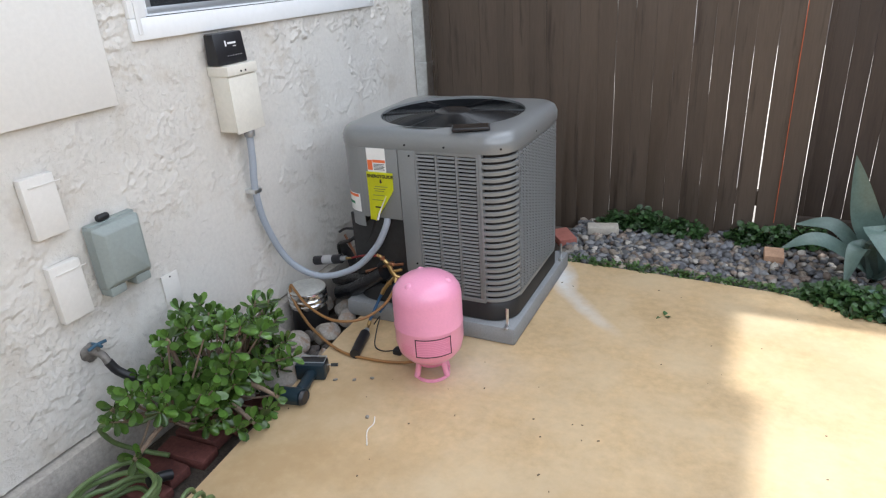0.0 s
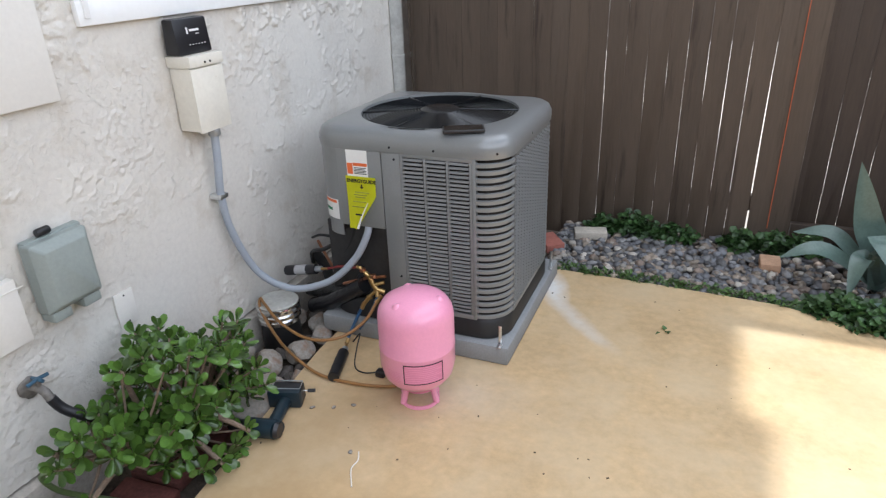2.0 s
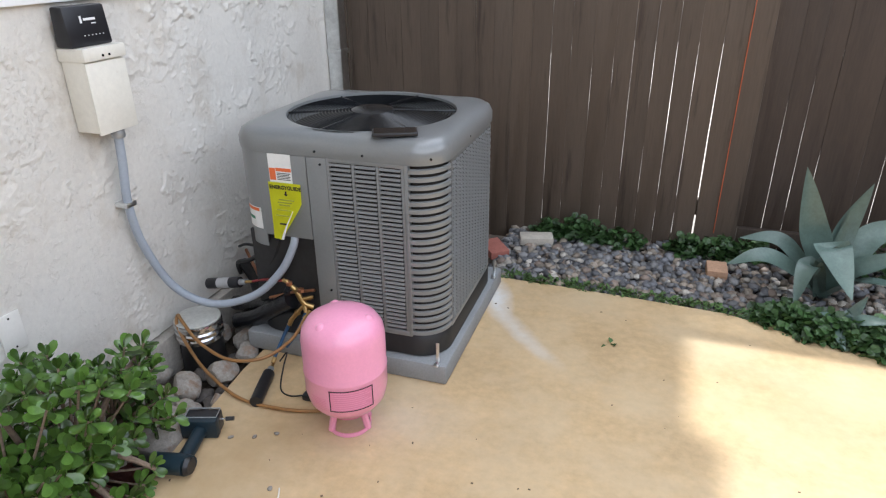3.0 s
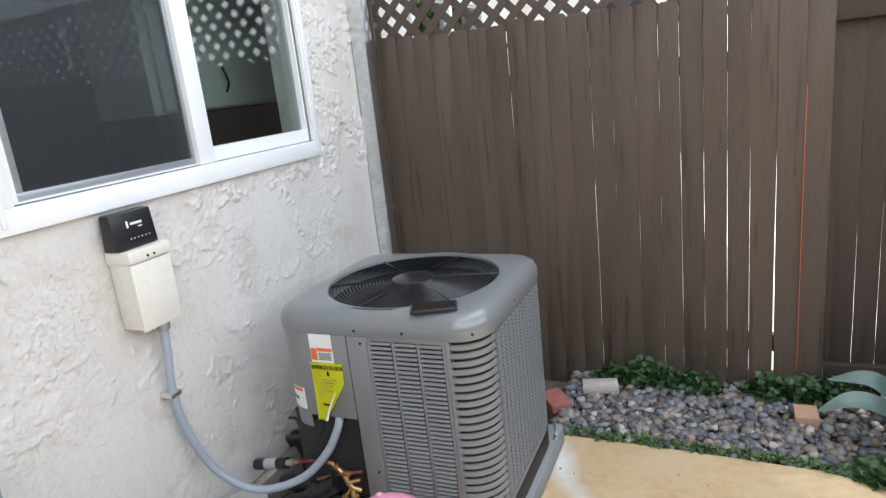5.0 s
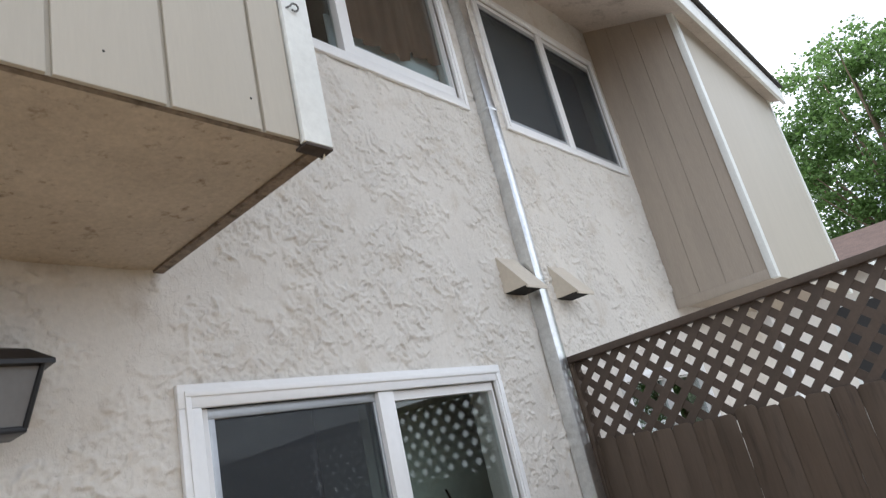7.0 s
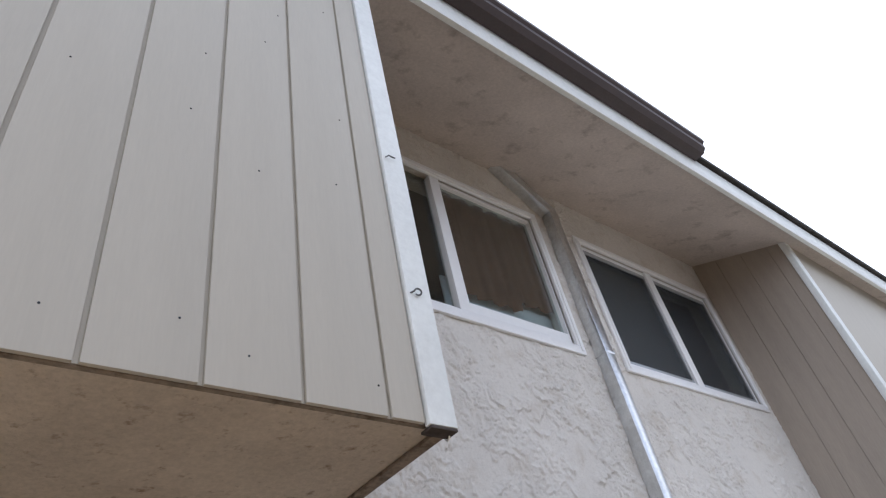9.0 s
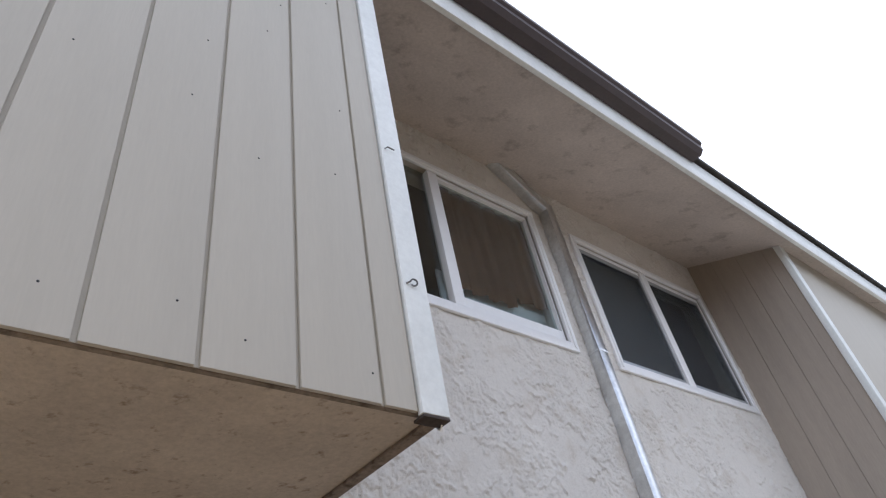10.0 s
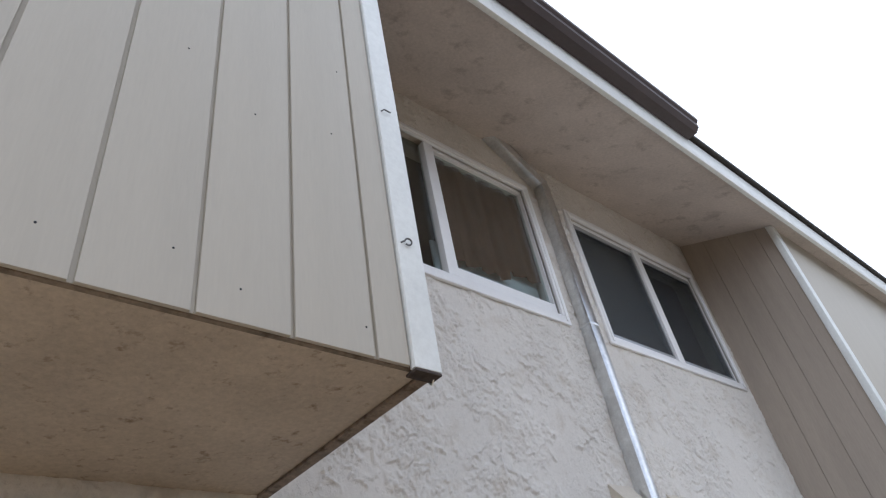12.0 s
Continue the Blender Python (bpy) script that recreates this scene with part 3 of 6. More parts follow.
# vent hoods
HOOD = material("beige_vent_hood", (0.60, 0.545, 0.46), rough=0.55, var=0.05, bump=0.05)
# Near-black that paints the shade inside openings: vent hoods and fan well.
HOLE = material("opening_shade_black", (0.008, 0.007, 0.006), rough=0.9, var=0.1, bump=0)


def vent_hood(y, at_z):
    v = thing("vent_hood", (0.0, y, at_z), "beige sheet-metal vent hood on the stucco, open below", "vent", "vent hoods on the wall")
    w, top, tip = 0.178, 0.195, 0.144
    for s in (-1, 1):
        ys = y + s * w / 2
        part("cheek", prism([(0.001, ys, at_z), (tip, ys, at_z), (0.001, ys, at_z + top)], (0, -s * 0.004, 0)), HOOD, v, smooth=0)
    part("slope", prism([(tip, y - w / 2, at_z), (tip + 0.004, y - w / 2, at_z + 0.003), (0.004, y - w / 2, at_z + top + 0.004), (0.001, y - w / 2, at_z + top)], (0, w, 0)), HOOD, v, smooth=0)
    part("lip", box(tip - 0.004, tip + 0.004, y - w / 2, y + w / 2, at_z - 0.012, at_z + 0.003), HOOD, v, smooth=0)
    # Sheet across the open underside, black in place of the hood's inner shade.
    part("shade_sheet", box(0.003, tip - 0.006, y - w / 2 + 0.005, y + w / 2 - 0.005, at_z - 0.002, at_z + 0.004), HOLE, v, "near-black sheet painting the shade inside the hood", 0)
    return v


vent_hood(1.825, 2.557)
vent_hood(2.307, 2.548)

# ---- ground ----
structure("ground", box(-60, 60, -60, 90, -0.4, -0.13), SOIL, "bare dark soil reaching past the yard", "ground")
structure("pavement", prism([(0.46, -6, -0.10), (4.88, -6, -0.10), (4.88, 1.12, -0.10), (2.45, 1.245, -0.10), (2.27, 1.335, -0.10), (2.05, 1.412, -0.10), (1.60, 1.433, -0.10), (1.06, 1.450, -0.10), (0.345, 1.450, -0.10), (0.352, 0.45, -0.10), (0.395, 0.0, -0.10), (0.445, -0.55, -0.10)], (0, 0, 0.10), bevel=0.006), CONCRETE,
          "tan stained concrete patio slab, mottled and dusty", "patio", smooth=40)

# Unseen pale ground added past the fence, brightening its gaps and lattice.
BOUNCE_SLAB = material("pale_bounce_slab", (0.55, 0.50, 0.43), rough=0.8, var=0.12, scale=2, bump=0.1)
structure("bounce_slab_next_yard", box(0.04, 7, 2.35, 10.5, -0.14, -0.05), BOUNCE_SLAB, "pale slab added beyond the fence to bounce light", "patio")

# ---- fence ----
FY = 2.09


def fence_run(edges, y, gaps, label, top=1.772, rng=None, wood=None, rails=((0.155, 0.024), (1.445, 0.034))):
    """Boards between the given edges along x; gaps gives (at the foot, at the top) where daylight shows between two boards."""
    f = thing("fence", ((edges[0] + edges[-1]) / 2, y, -0.05), label, "fence")
    zs = [-0.08 + 0.13 * k for k in range(14)]
    for k in range(len(edges) - 1):
        (g0, h0), (g1, h1) = gaps.get(k, (0.0011, 0.0011)), gaps.get(k + 1, (0.0011, 0.0011))
        z1 = top + rng.uniform(-0.012, 0.012)
        c, t = 0.014, 0.011
        yy = y + rng.uniform(-0.0025, 0.0025)
        a, b = edges[k], edges[k + 1]
        low = [(a + (g0 + (h0 - g0) * z / top) / 2 + rng.uniform(-0.0009, 0.0009), yy, z) for z in zs]
        far = [(b - (g1 + (h1 - g1) * z / top) / 2 + rng.uniform(-0.0009, 0.0009), yy, z) for z in zs]
        pts = far + [(b - h1 / 2, yy, z1 - c), (b - h1 / 2 - c, yy, z1), (a + h0 / 2 + c, yy, z1), (a + h0 / 2, yy, z1 - c)] + low[::-1]
        part("board", prism(pts, (0, t, 0), bevel=0.002), wood or FENCE, f)
    for z, off in rails:
        part("rail", box(edges[0], edges[-1], y + off, y + off + 0.038, z, z + 0.085, 0.004), wood or FENCE, f)
    return f


rng = random.Random(5)
EDGES = [0.062, 0.080, 0.176, 0.275, 0.365, 0.471, 0.568, 0.666, 0.765, 0.861, 0.953, 1.053, 1.149, 1.246, 1.350, 1.450, 1.537, 1.634, 1.730, 1.822, 1.924, 2.026, 2.125]
GAPS = {8: (-0.004, 0.0048), 12: (0.0042, 0.0022), 13: (0.0012, 0.0012), 16: (0.0016, 0.0010), 17: (0.0014, 0.0012), 18: (0.0026, 0.0020), 19: (0.0018, 0.0006), 20: (0.0090, -0.004), 21: (0.0012, 0.0012)}
fence_1 = fence_run(EDGES, FY, GAPS, "dark brown board fence with slim daylight gaps, topped with lattice", rng=rng)
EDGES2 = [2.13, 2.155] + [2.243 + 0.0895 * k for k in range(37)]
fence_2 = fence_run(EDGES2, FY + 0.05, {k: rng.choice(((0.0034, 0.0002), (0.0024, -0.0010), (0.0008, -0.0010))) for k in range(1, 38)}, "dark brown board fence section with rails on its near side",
                    top=1.82, rng=rng, wood=DARK_FENCE, rails=((0.03, -0.042), (1.600, -0.042)))
part("post", box(0.016, 0.058, FY + 0.0, FY + 0.09, -0.12, 2.195, 0.004), FENCE, fence_1)
STRING = material("orange_twine", (0.50, 0.12, 0.045), rough=0.8, var=0.1, bump=0)
tagged(part("twine", tube([(2.031, FY - 0.006, 1.36), (2.026, FY - 0.007, 0.9), (2.024, FY - 0.007, 0.5), (2.022, FY - 0.006, 0.08)], 0.0022, 6, steps=3), STRING), "orange twine hanging down a fence joint", "twine")


def lattice(parent, x0, x1, z0, z1, y, pitch=0.1092, w=0.038, climb=0.0):
    """Two layers of crossed slats, clipped to the panel."""
    for layer, s in ((0, 1), (1, -1)):
        yy = y + 0.005 * layer
        c = x0 - (z1 - z0) - 1
        start = math.floor((x0 - 2) / pitch) * pitch
        for k in range(int((x1 - x0 + 4) / pitch)):
            c = start + k * pitch
            h = z1 - z0
            lo, hi = (c, c + h) if s > 0 else (c + h, c)
            half = w / math.sqrt(2)
            poly = [(lo - half, z0), (lo + half, z0), (hi + half, z1), (hi - half, z1)]
            poly = clip(poly, x0, x1)
            if len(poly) > 2:
                part("lattice_slat", prism([(x, yy, z + climb * x) for x, z in poly], (0, 0.0048, 0)), LATTICE, parent, smooth=0)


def clip(poly, x0, x1):
    for limit, keep in ((x0, 1), (x1, -1)):
        out = []
        for p, q in zip(poly, poly[1:] + poly[:1]):
            pin, qin = (p[0] - limit) * keep >= 0, (q[0] - limit) * keep >= 0
            if pin:
                out.append(p)
            if pin != qin:
                t = (limit - p[0]) / (q[0] - p[0])
                out.append((limit, p[1] + t * (q[1] - p[1])))
        poly = out
    return poly


lattice(fence_1, 0.06, 2.13, 1.64, 2.175, FY + 0.021, climb=0.022)
lattice(fence_2, 2.23, 5.6, 1.66, 2.22, FY + 0.071)
part("cap_rail", prism([(0.016, FY - 0.012, 2.174), (2.22, FY - 0.012, 2.222), (2.22, FY - 0.012, 2.258), (0.016, FY - 0.012, 2.210)], (0, 0.077, 0), bevel=0.004), LATTICE, fence_1)
part("cap_rail", box(2.225, 5.6, FY + 0.038, FY + 0.115, 2.215, 2.25, 0.004), LATTICE, fence_2)

# ---- air conditioner ----
AX0, AX1, AY0, AY1 = 0.312, 1.074, 0.612, 1.325
ACX, ACY = (AX0 + AX1) / 2, (AY0 + AY1) / 2
tagged(part("equipment_pad", box(0.290, 1.096, 0.583, 1.395, 0.0, 0.078, 0.010), PAD), "moulded grey equipment pad under the condenser", "pad")
ac = thing("air_conditioner", (ACX, ACY, 0.079), "grey outdoor air conditioning condenser with louvred sides and a top fan", "air conditioner")


def rounded(x0, x1, y0, y1, r, n=8, side=0):
    pts = []
    for cx, cy, a0 in ((x1 - r, y1 - r, 0), (x0 + r, y1 - r, 90), (x0 + r, y0 + r, 180), (x1 - r, y0 + r, 270)):
        for k in range(n + 1):
            a = radians(a0 + 90 * k / n)
            pts.append((cx + r * math.cos(a), cy + r * math.sin(a)))
    if not side:
        return pts
    out = []
    for p, q in zip(pts, pts[1:] + pts[:1]):
        out.append(p)
        d = math.dist(p, q)
        if d > 3 * r * math.pi / 2 / n:
            out += [(p[0] + (q[0] - p[0]) * k / side, p[1] + (q[1] - p[1]) * k / side) for k in range(1, side)]
    return out


def loft(rings, cap_first=True, cap_last=True, bm=None):
    """Skin between outlines of equal length, each a list of (x, y, z)."""
    bm = bm or bmesh.new()
    rs = [[bm.verts.new(p) for p in r] for r in rings]
    n = len(rs[0])
    for a, b in zip(rs, rs[1:]):
        for k in range(n):
            bm.faces.new((a[k], a[(k + 1) % n], b[(k + 1) % n], b[k]))
    if cap_first:
        bm.faces.new(rs[0][::-1])
    if cap_last:
        bm.faces.new(rs[-1])
    return bm


def at_z(pts, z):
    return [(x, y, z) for x, y in pts]


CORNER = 0.11
part("base_pan", loft([at_z(rounded(AX0 + i, AX1 - i, AY0 + i, AY1 - i, CORNER - i), z) for i, z in ((0.006, 0.0795), (0.0, 0.085), (0.0, 0.15), (0.012, 0.165))]), AC_DARK, ac, "black plastic base pan")
part("coil", loft([at_z(rounded(AX0 + 0.034, AX1 - 0.034, AY0 + 0.034, AY1 - 0.034, CORNER - 0.03), z) for z in (0.16, 0.797)]), COIL, ac, "finned coil behind the louvres, near-black for shade in the gaps")
# top cover with a round opening
FANR = 0.309
n_out = 9 * 4
outer = []
for i, z in ((-0.002, 0.787), (-0.004, 0.802), (-0.004, 0.827), (0.006, 0.850), (0.024, 0.862), (0.045, 0.866)):
    outer.append(at_z(rounded(AX0 + i, AX1 - i, AY0 + i, AY1 - i, CORNER - i * 0.6, side=14), z))
mid = outer[-1]
circ = []
for x, y, z in mid:
    d = Vector((x - ACX, y - ACY))
    d.normalize()
    circ.append((ACX + d.x, ACY + d.y))
for r, z in ((FANR + 0.012, 0.870), (FANR, 0.868), (FANR - 0.004, 0.812)):
    outer.append([(ACX + (x - ACX) * r, ACY + (y - ACY) * r, z) for x, y in circ])
part("top_cover", loft(outer, cap_first=False, cap_last=False), AC_PAINT, ac, smooth=50)
part("fan_well", lathe([(FANR - 0.004, 0.812), (FANR - 0.006, 0.64), (0.001, 0.63)], (ACX, ACY, 0), 40), HOLE, ac, "dark fan well")
# wire grille
gr = bmesh.new()
for k in range(19):
    r = 0.085 + (FANR - 0.09) * k / 18
    ring = [Vector((ACX + r * math.cos(a), ACY + r * math.sin(a), 0.858 + 0.012 * (1 - (r / FANR) ** 2))) for a in [2 * math.pi * j / 48 for j in range(48)]]
    bmv = []
    for p in ring:
        d = Vector((p.x - ACX, p.y - ACY, 0)).normalized()
        bmv.append([gr.verts.new(p + 0.0019 * (math.cos(b) * d + math.sin(b) * Vector((0, 0, 1)))) for b in (0, 2.09, 4.19)])
    for j in range(48):
        u, v = bmv[j], bmv[(j + 1) % 48]
        for m in range(3):
            gr.faces.new((u[m], u[(m + 1) % 3], v[(m + 1) % 3], v[m]))
part("fan_grille", gr, GRILLE, ac, "black concentric wire grille")
for k in range(6):
    a = radians(60 * k + 18)
    p0 = Vector((ACX + 0.06 * math.cos(a), ACY + 0.06 * math.sin(a), 0.867))
    p1 = Vector((ACX + FANR * math.cos(a), ACY + FANR * math.sin(a), 0.859))
    part("grille_rib", tube([p0, p1], 0.0042, 6, steps=0), GRILLE, ac)
part("motor_cap", lathe([(0.001, 0.877), (0.06, 0.876), (0.077, 0.870), (0.080, 0.857), (0.07, 0.81), (0.001, 0.79)], (ACX, ACY, 0), 32), GRILLE, ac, "round black motor cap")
fan = part("fan_hub", lathe([(0.045, 0.70), (0.05, 0.705), (0.05, 0.76), (0.02, 0.77)], (ACX, ACY, 0), 20), AC_DARK, ac)
for k in range(3):
    bl = bmesh.new()
    a0 = radians(120 * k + 40)
    rows = []
    for i in range(6):
        r = 0.045 + (FANR - 0.07) * i / 5
        row = []
        for j in range(5):
            a = a0 + (j / 4 - 0.5) * (1.15 - 0.12 * i)
            row.append(bl.verts.new((ACX + r * math.cos(a), ACY + r * math.sin(a), 0.735 + 0.05 * (j / 4 - 0.5))))
        rows.append(row)
    for u, v in zip(rows, rows[1:]):
        for j in range(4):
            bl.faces.new((u[j], u[j + 1], v[j + 1], v[j]))
    bmesh.ops.solidify(bl, geom=bl.faces[:], thickness=0.002)
    part("fan_blade", bl, BLADE, fan, "dark grey metal fan blade")

# corner posts: rounded slotted corners, one slat under another
S0, S1 = 0.168, 0.786
SLATS = 23
GAPW = 0.010


def arc_slat(cx, cy, a0, r, z0, z1, t=0.004):
    bm = bmesh.new()
    rings = []
    for k in range(9):
        a = radians(a0 + 90 * k / 8)
        c, s = math.cos(a), math.sin(a)
        rings.append([bm.verts.new((cx + rr * c, cy + rr * s, z)) for rr, z in ((r - 0.006, z1 - 0.001), (r, z1 - 0.004), (r, z0), (r - t, z0))])
    for u, v in zip(rings, rings[1:]):
        for j in range(4):
            bm.faces.new((u[j], u[(j + 1) % 4], v[(j + 1) % 4], v[j]))
    bm.faces.new(rings[0])
    bm.faces.new(rings[-1][::-1])
    return bm


pitch = (S1 - S0) / SLATS
first = None
for cx, cy, a0 in ((AX1 - CORNER, AY0 + CORNER, 270), (AX1 - CORNER, AY1 - CORNER, 0)):
    first = None
    for k in range(SLATS):
        z = S0 + k * pitch
        if first is None:
            first = part("corner_slat", arc_slat(cx, cy, a0, CORNER, z, z + pitch - GAPW), AC_PAINT, ac)
        else:
            ob = first.copy()
            scene.collection.objects.link(ob)
            ob.location.z = first.location.z + k * pitch


def strip(name, x0, x1, y0, y1, z0=S0, z1=S1, mat=None, label=""):
    return part(name, box(x0, x1, y0, y1, z0, z1, 0.002), mat or AC_PAINT, ac, label)


# front face: control panel, plain strip and three columns of louvres
strip("control_panel", AX0 + CORNER, 0.604, AY0 - 0.001, AY0 + 0.02, 0.487, S1, label="plain grey service panel")
part("rounded_panel", loft([[(AX0 + CORNER - CORNER * math.sin(radians(a)), AY0 + CORNER - CORNER * math.cos(radians(a)), z) for a in range(0, 91, 10)]
                            + [(AX0 + CORNER - (CORNER - 0.004) * math.sin(radians(a)), AY0 + CORNER - (CORNER - 0.004) * math.cos(radians(a)), z) for a in range(90, -1, -10)] for z in (0.44, S1)]), AC_PAINT, ac, "curved grey side panel")
part("side_panel", box(AX0, AX0 + 0.02, AY0 + CORNER, AY1 - 0.02, S0, S1, 0.002), AC_PAINT, ac)
part("back_panel", box(AX0 + 0.02, AX1 - CORNER, AY1 - 0.02, AY1, S0, S1, 0.002), AC_PAINT, ac)
# Recess panel is the cabinet's grey, painted darker to look shaded.
part("valve_recess", box(AX0 + 0.02, 0.606, AY0 + 0.03, AY0 + 0.06, 0.166, 0.484), RECESS_SHADE, ac, "grey recess behind the service valves, coloured dark for its shade", 0)
strip("corner_strip", 0.9535, 0.9665, AY0 - 0.0025, AY0 + 0.02)
strip("plain_strip", 0.608, 0.681, AY0 - 0.002, AY0 + 0.02)
for x in (0.6870, 0.7755, 0.8620, 0.9475):
    strip("mullion_strip", x - 0.0055, x + 0.0055, AY0 - 0.001, AY0 + 0.012)


def louvre_mesh(w, h):
    """One pressed louvre: a shallow lip leaning out over the slot, drawn facing -y."""
    bm = bmesh.new()
    prof = [(0.004, h * 1.0), (0.0, h * 1.0), (-0.004, h * 0.62), (-0.004, h * 0.50), (0.0, h * 0.52), (0.004, h * 0.85)]
    prism([(0, y, z) for y, z in prof], (w, 0, 0), bm)
    return bm


def louvre_bank(xs, face, rows, mat):
    """Columns of louvres; face is a pose that carries (across, out, up) onto the cabinet's side."""
    h = (S1 - S0 - 0.03) / rows
    shared = {}
    for a, b in xs:
        key = round(b - a, 4)
        for k in range(rows):
            if key not in shared:
                me = bpy.data.meshes.new("louvre")
                bm = louvre_mesh(b - a, h)
                bmesh.ops.recalc_face_normals(bm, faces=bm.faces)
                bm.to_mesh(me)
                bm.free()
                me.materials.append(mat)
                shared[key] = me
            ob = new("louvre", shared[key])
            ob.parent = ac
            ob.matrix_basis = Matrix.Translation(-Vector(ac.location)) @ face @ Matrix.Translation((a, 0, S0 + 0.015 + k * h))


louvre_bank([(0.6935, 0.7685), (0.7820, 0.8550), (0.8685, 0.9410)], pose(0, AY0, 0), 38, AC_PAINT)
side_cols = [AY0 + CORNER + 0.006 + i * 0.0800 for i in range(6)]
louvre_bank([(c + 0.005, c + 0.0350) for c in side_cols] + [(c + 0.0450, c + 0.0750) for c in side_cols], pose(AX1, 0, 0, 0, 0, 90), 44, AC_PAINT)
for i in range(13):
    y = AY0 + CORNER + 0.006 + i * 0.0400
    part("mullion_strip", box(AX1 - 0.012, AX1 + 0.001, y - 0.003, y + 0.003, S0, S1), AC_PAINT, ac, smooth=0)
for z0, z1 in ((S0 - 0.008, S0 + 0.012), (S1 - 0.012, S1 + 0.004)):
    part("band", box(0.687, AX1 - CORNER, AY0 - 0.0015, AY0 + 0.018, z0, z1, 0.002), AC_PAINT, ac)
    part("band", box(AX1 - 0.018, AX1 + 0.001, AY0 + CORNER, AY1 - CORNER, z0, z1, 0.002), AC_PAINT, ac)
for x, z in ((0.645, 0.808), (0.815, 0.808), (0.660, 0.765), (0.660, 0.30)):
    part("screw", lathe([(0.004, -0.008 if z > 0.8 else -0.006), (0.004, 0.004)], (x, AY0, z), 10, axis="y"), GRILLE, ac)

for x, y, a in ((1.035, AY0 + 0.022, 40), (AX0 + 0.012, AY0 + 0.06, -60), (AX1 - 0.002, 0.93, 90)):
    head = lathe([(0.004, -0.006), (0.004, 0.004)], (0, 0, 0), 10, axis="y")
    head.transform(Matrix.Translation((x, y, 0.808)) @ Matrix.Rotation(radians(a), 4, "Z"))
    part("screw", head, GRILLE, ac)

# ---- refrigerant cylinder, standing on its handle ring ----
TX, TY = 0.862, 0.298
tank = thing("gas_cylinder", (TX, TY, 0.0), "pink refrigerant cylinder standing upside down on its handle", "gas cylinder")
R = 0.124
part("shell", lathe([(0.02, 0.078), (0.06, 0.082), (0.095, 0.098), (0.115, 0.125), (R, 0.165), (R, 0.225), (R + 0.0015, 0.229), (R + 0.0015, 0.235), (R, 0.239), (R, 0.336),
                     (0.119, 0.364), (0.104, 0.388), (0.078, 0.405), (0.04, 0.415), (0.012, 0.418), (0.001, 0.418)], (TX, TY, 0), 48), PINK, tank)
for k in range(3):
    a = radians(120 * k + 250)
    part("dimple", lathe([(0.022, 0.390), (0.015, 0.410), (0.008, 0.4155), (0.001, 0.417)], (TX + 0.078 * math.cos(a), TY + 0.078 * math.sin(a), -0.009), 16), PINK, tank)
hd = bmesh.new()
for k in range(36):
    a0, a1 = 2 * math.pi * k / 36, 2 * math.pi * (k + 1) / 36
    vs = []
    for a in (a0, a1):
        c, s = math.cos(a), math.sin(a)
        for rr, z in ((0.066, 0.0), (0.066, 0.012), (0.061, 0.012), (0.061, 0.0)):
            vs.append(hd.verts.new((TX + rr * c, TY + rr * s, z + 0.001)))
    for j in range(4):
        hd.faces.new((vs[j], vs[(j + 1) % 4], vs[4 + (j + 1) % 4], vs[4 + j]))
bmesh.ops.remove_doubles(hd, verts=hd.verts, dist=0.0005)
handle = part("handle_ring", hd, PINK, tank)
for mid_a in (293, 113):
    for s in (-1, 1):
        bmx = bmesh.new()
        pts = []
        for i in range(6):
            t = i / 5
            a = radians(mid_a + s * (62 - 6 * t) )
            r = 0.0635 - 0.016 * t
            pts.append((TX + r * math.cos(a), TY + r * math.sin(a), 0.006 + 0.085 * t))
        part("handle_strut", tube(pts, 0.011, 8, steps=0), PINK, handle)
for mid_a in (113, 293):
    plate = bmesh.new()
    rows = []
    for i in range(9):
        a = radians(mid_a - 58 + 116 * i / 8)
        rows.append([plate.verts.new((TX + r * math.cos(a), TY + r * math.sin(a), z)) for r, z in ((0.056, 0.060), (0.046, 0.095))])
    for u, v in zip(rows, rows[1:]):
        plate.faces.new((u[0], v[0], v[1], u[1]))
    bmesh.ops.solidify(plate, geom=plate.faces[:], thickness=0.003)
    part("handle_collar", plate, PINK, handle)

# ---- boxes on the wall ----
eb = thing("disconnect_box", (0.05, 0.372, 0.9), "cream painted steel electrical disconnect box on the wall", "electrical box")
part("case", box(0.001, 0.085, 0.309, 0.459, 0.910, 1.152, 0.004), CREAM_METAL, eb)
part("cover", box(0.0855, 0.094, 0.306, 0.462, 0.905, 1.118, 0.003), CREAM_METAL, eb)
part("hinge_cap", box(0.0, 0.100, 0.302, 0.466, 1.122, 1.160, 0.004), CREAM_METAL, eb)
for y in (0.372, 0.397):
    part("screw", lathe([(0.004, 0.099), (0.004, 0.102)], (0, y, 1.135), 8, axis="x"), GRILLE, eb)
nudge(eb, 0, 0.003, -0.012)
tm = thing("gateway_box", (0.05, 0.36, 1.161), "small black plastic electronics box standing on the disconnect box", "electronics box")
part("case", prism([(0.012, 0.300, 1.1495), (0.072, 0.300, 1.1495), (0.062, 0.300, 1.262), (0.018, 0.300, 1.262)], (0, 0.156, 0), bevel=0.006), BLACK_PLASTIC, tm)
WHITE_INK = material("white_print", (0.8, 0.8, 0.8), rough=0.6, var=0.03, bump=0)


def on_timer(y, z, w, h):
    x = 0.0712 - (z - 1.161) * 0.0889
    return prism([(x + 0.0005, y, z), (x + 0.0005, y + w, z), (x - h * 0.098 + 0.0005, y + w, z + h), (x - h * 0.098 + 0.0005, y, z + h)], (0.001, 0, 0.0001))


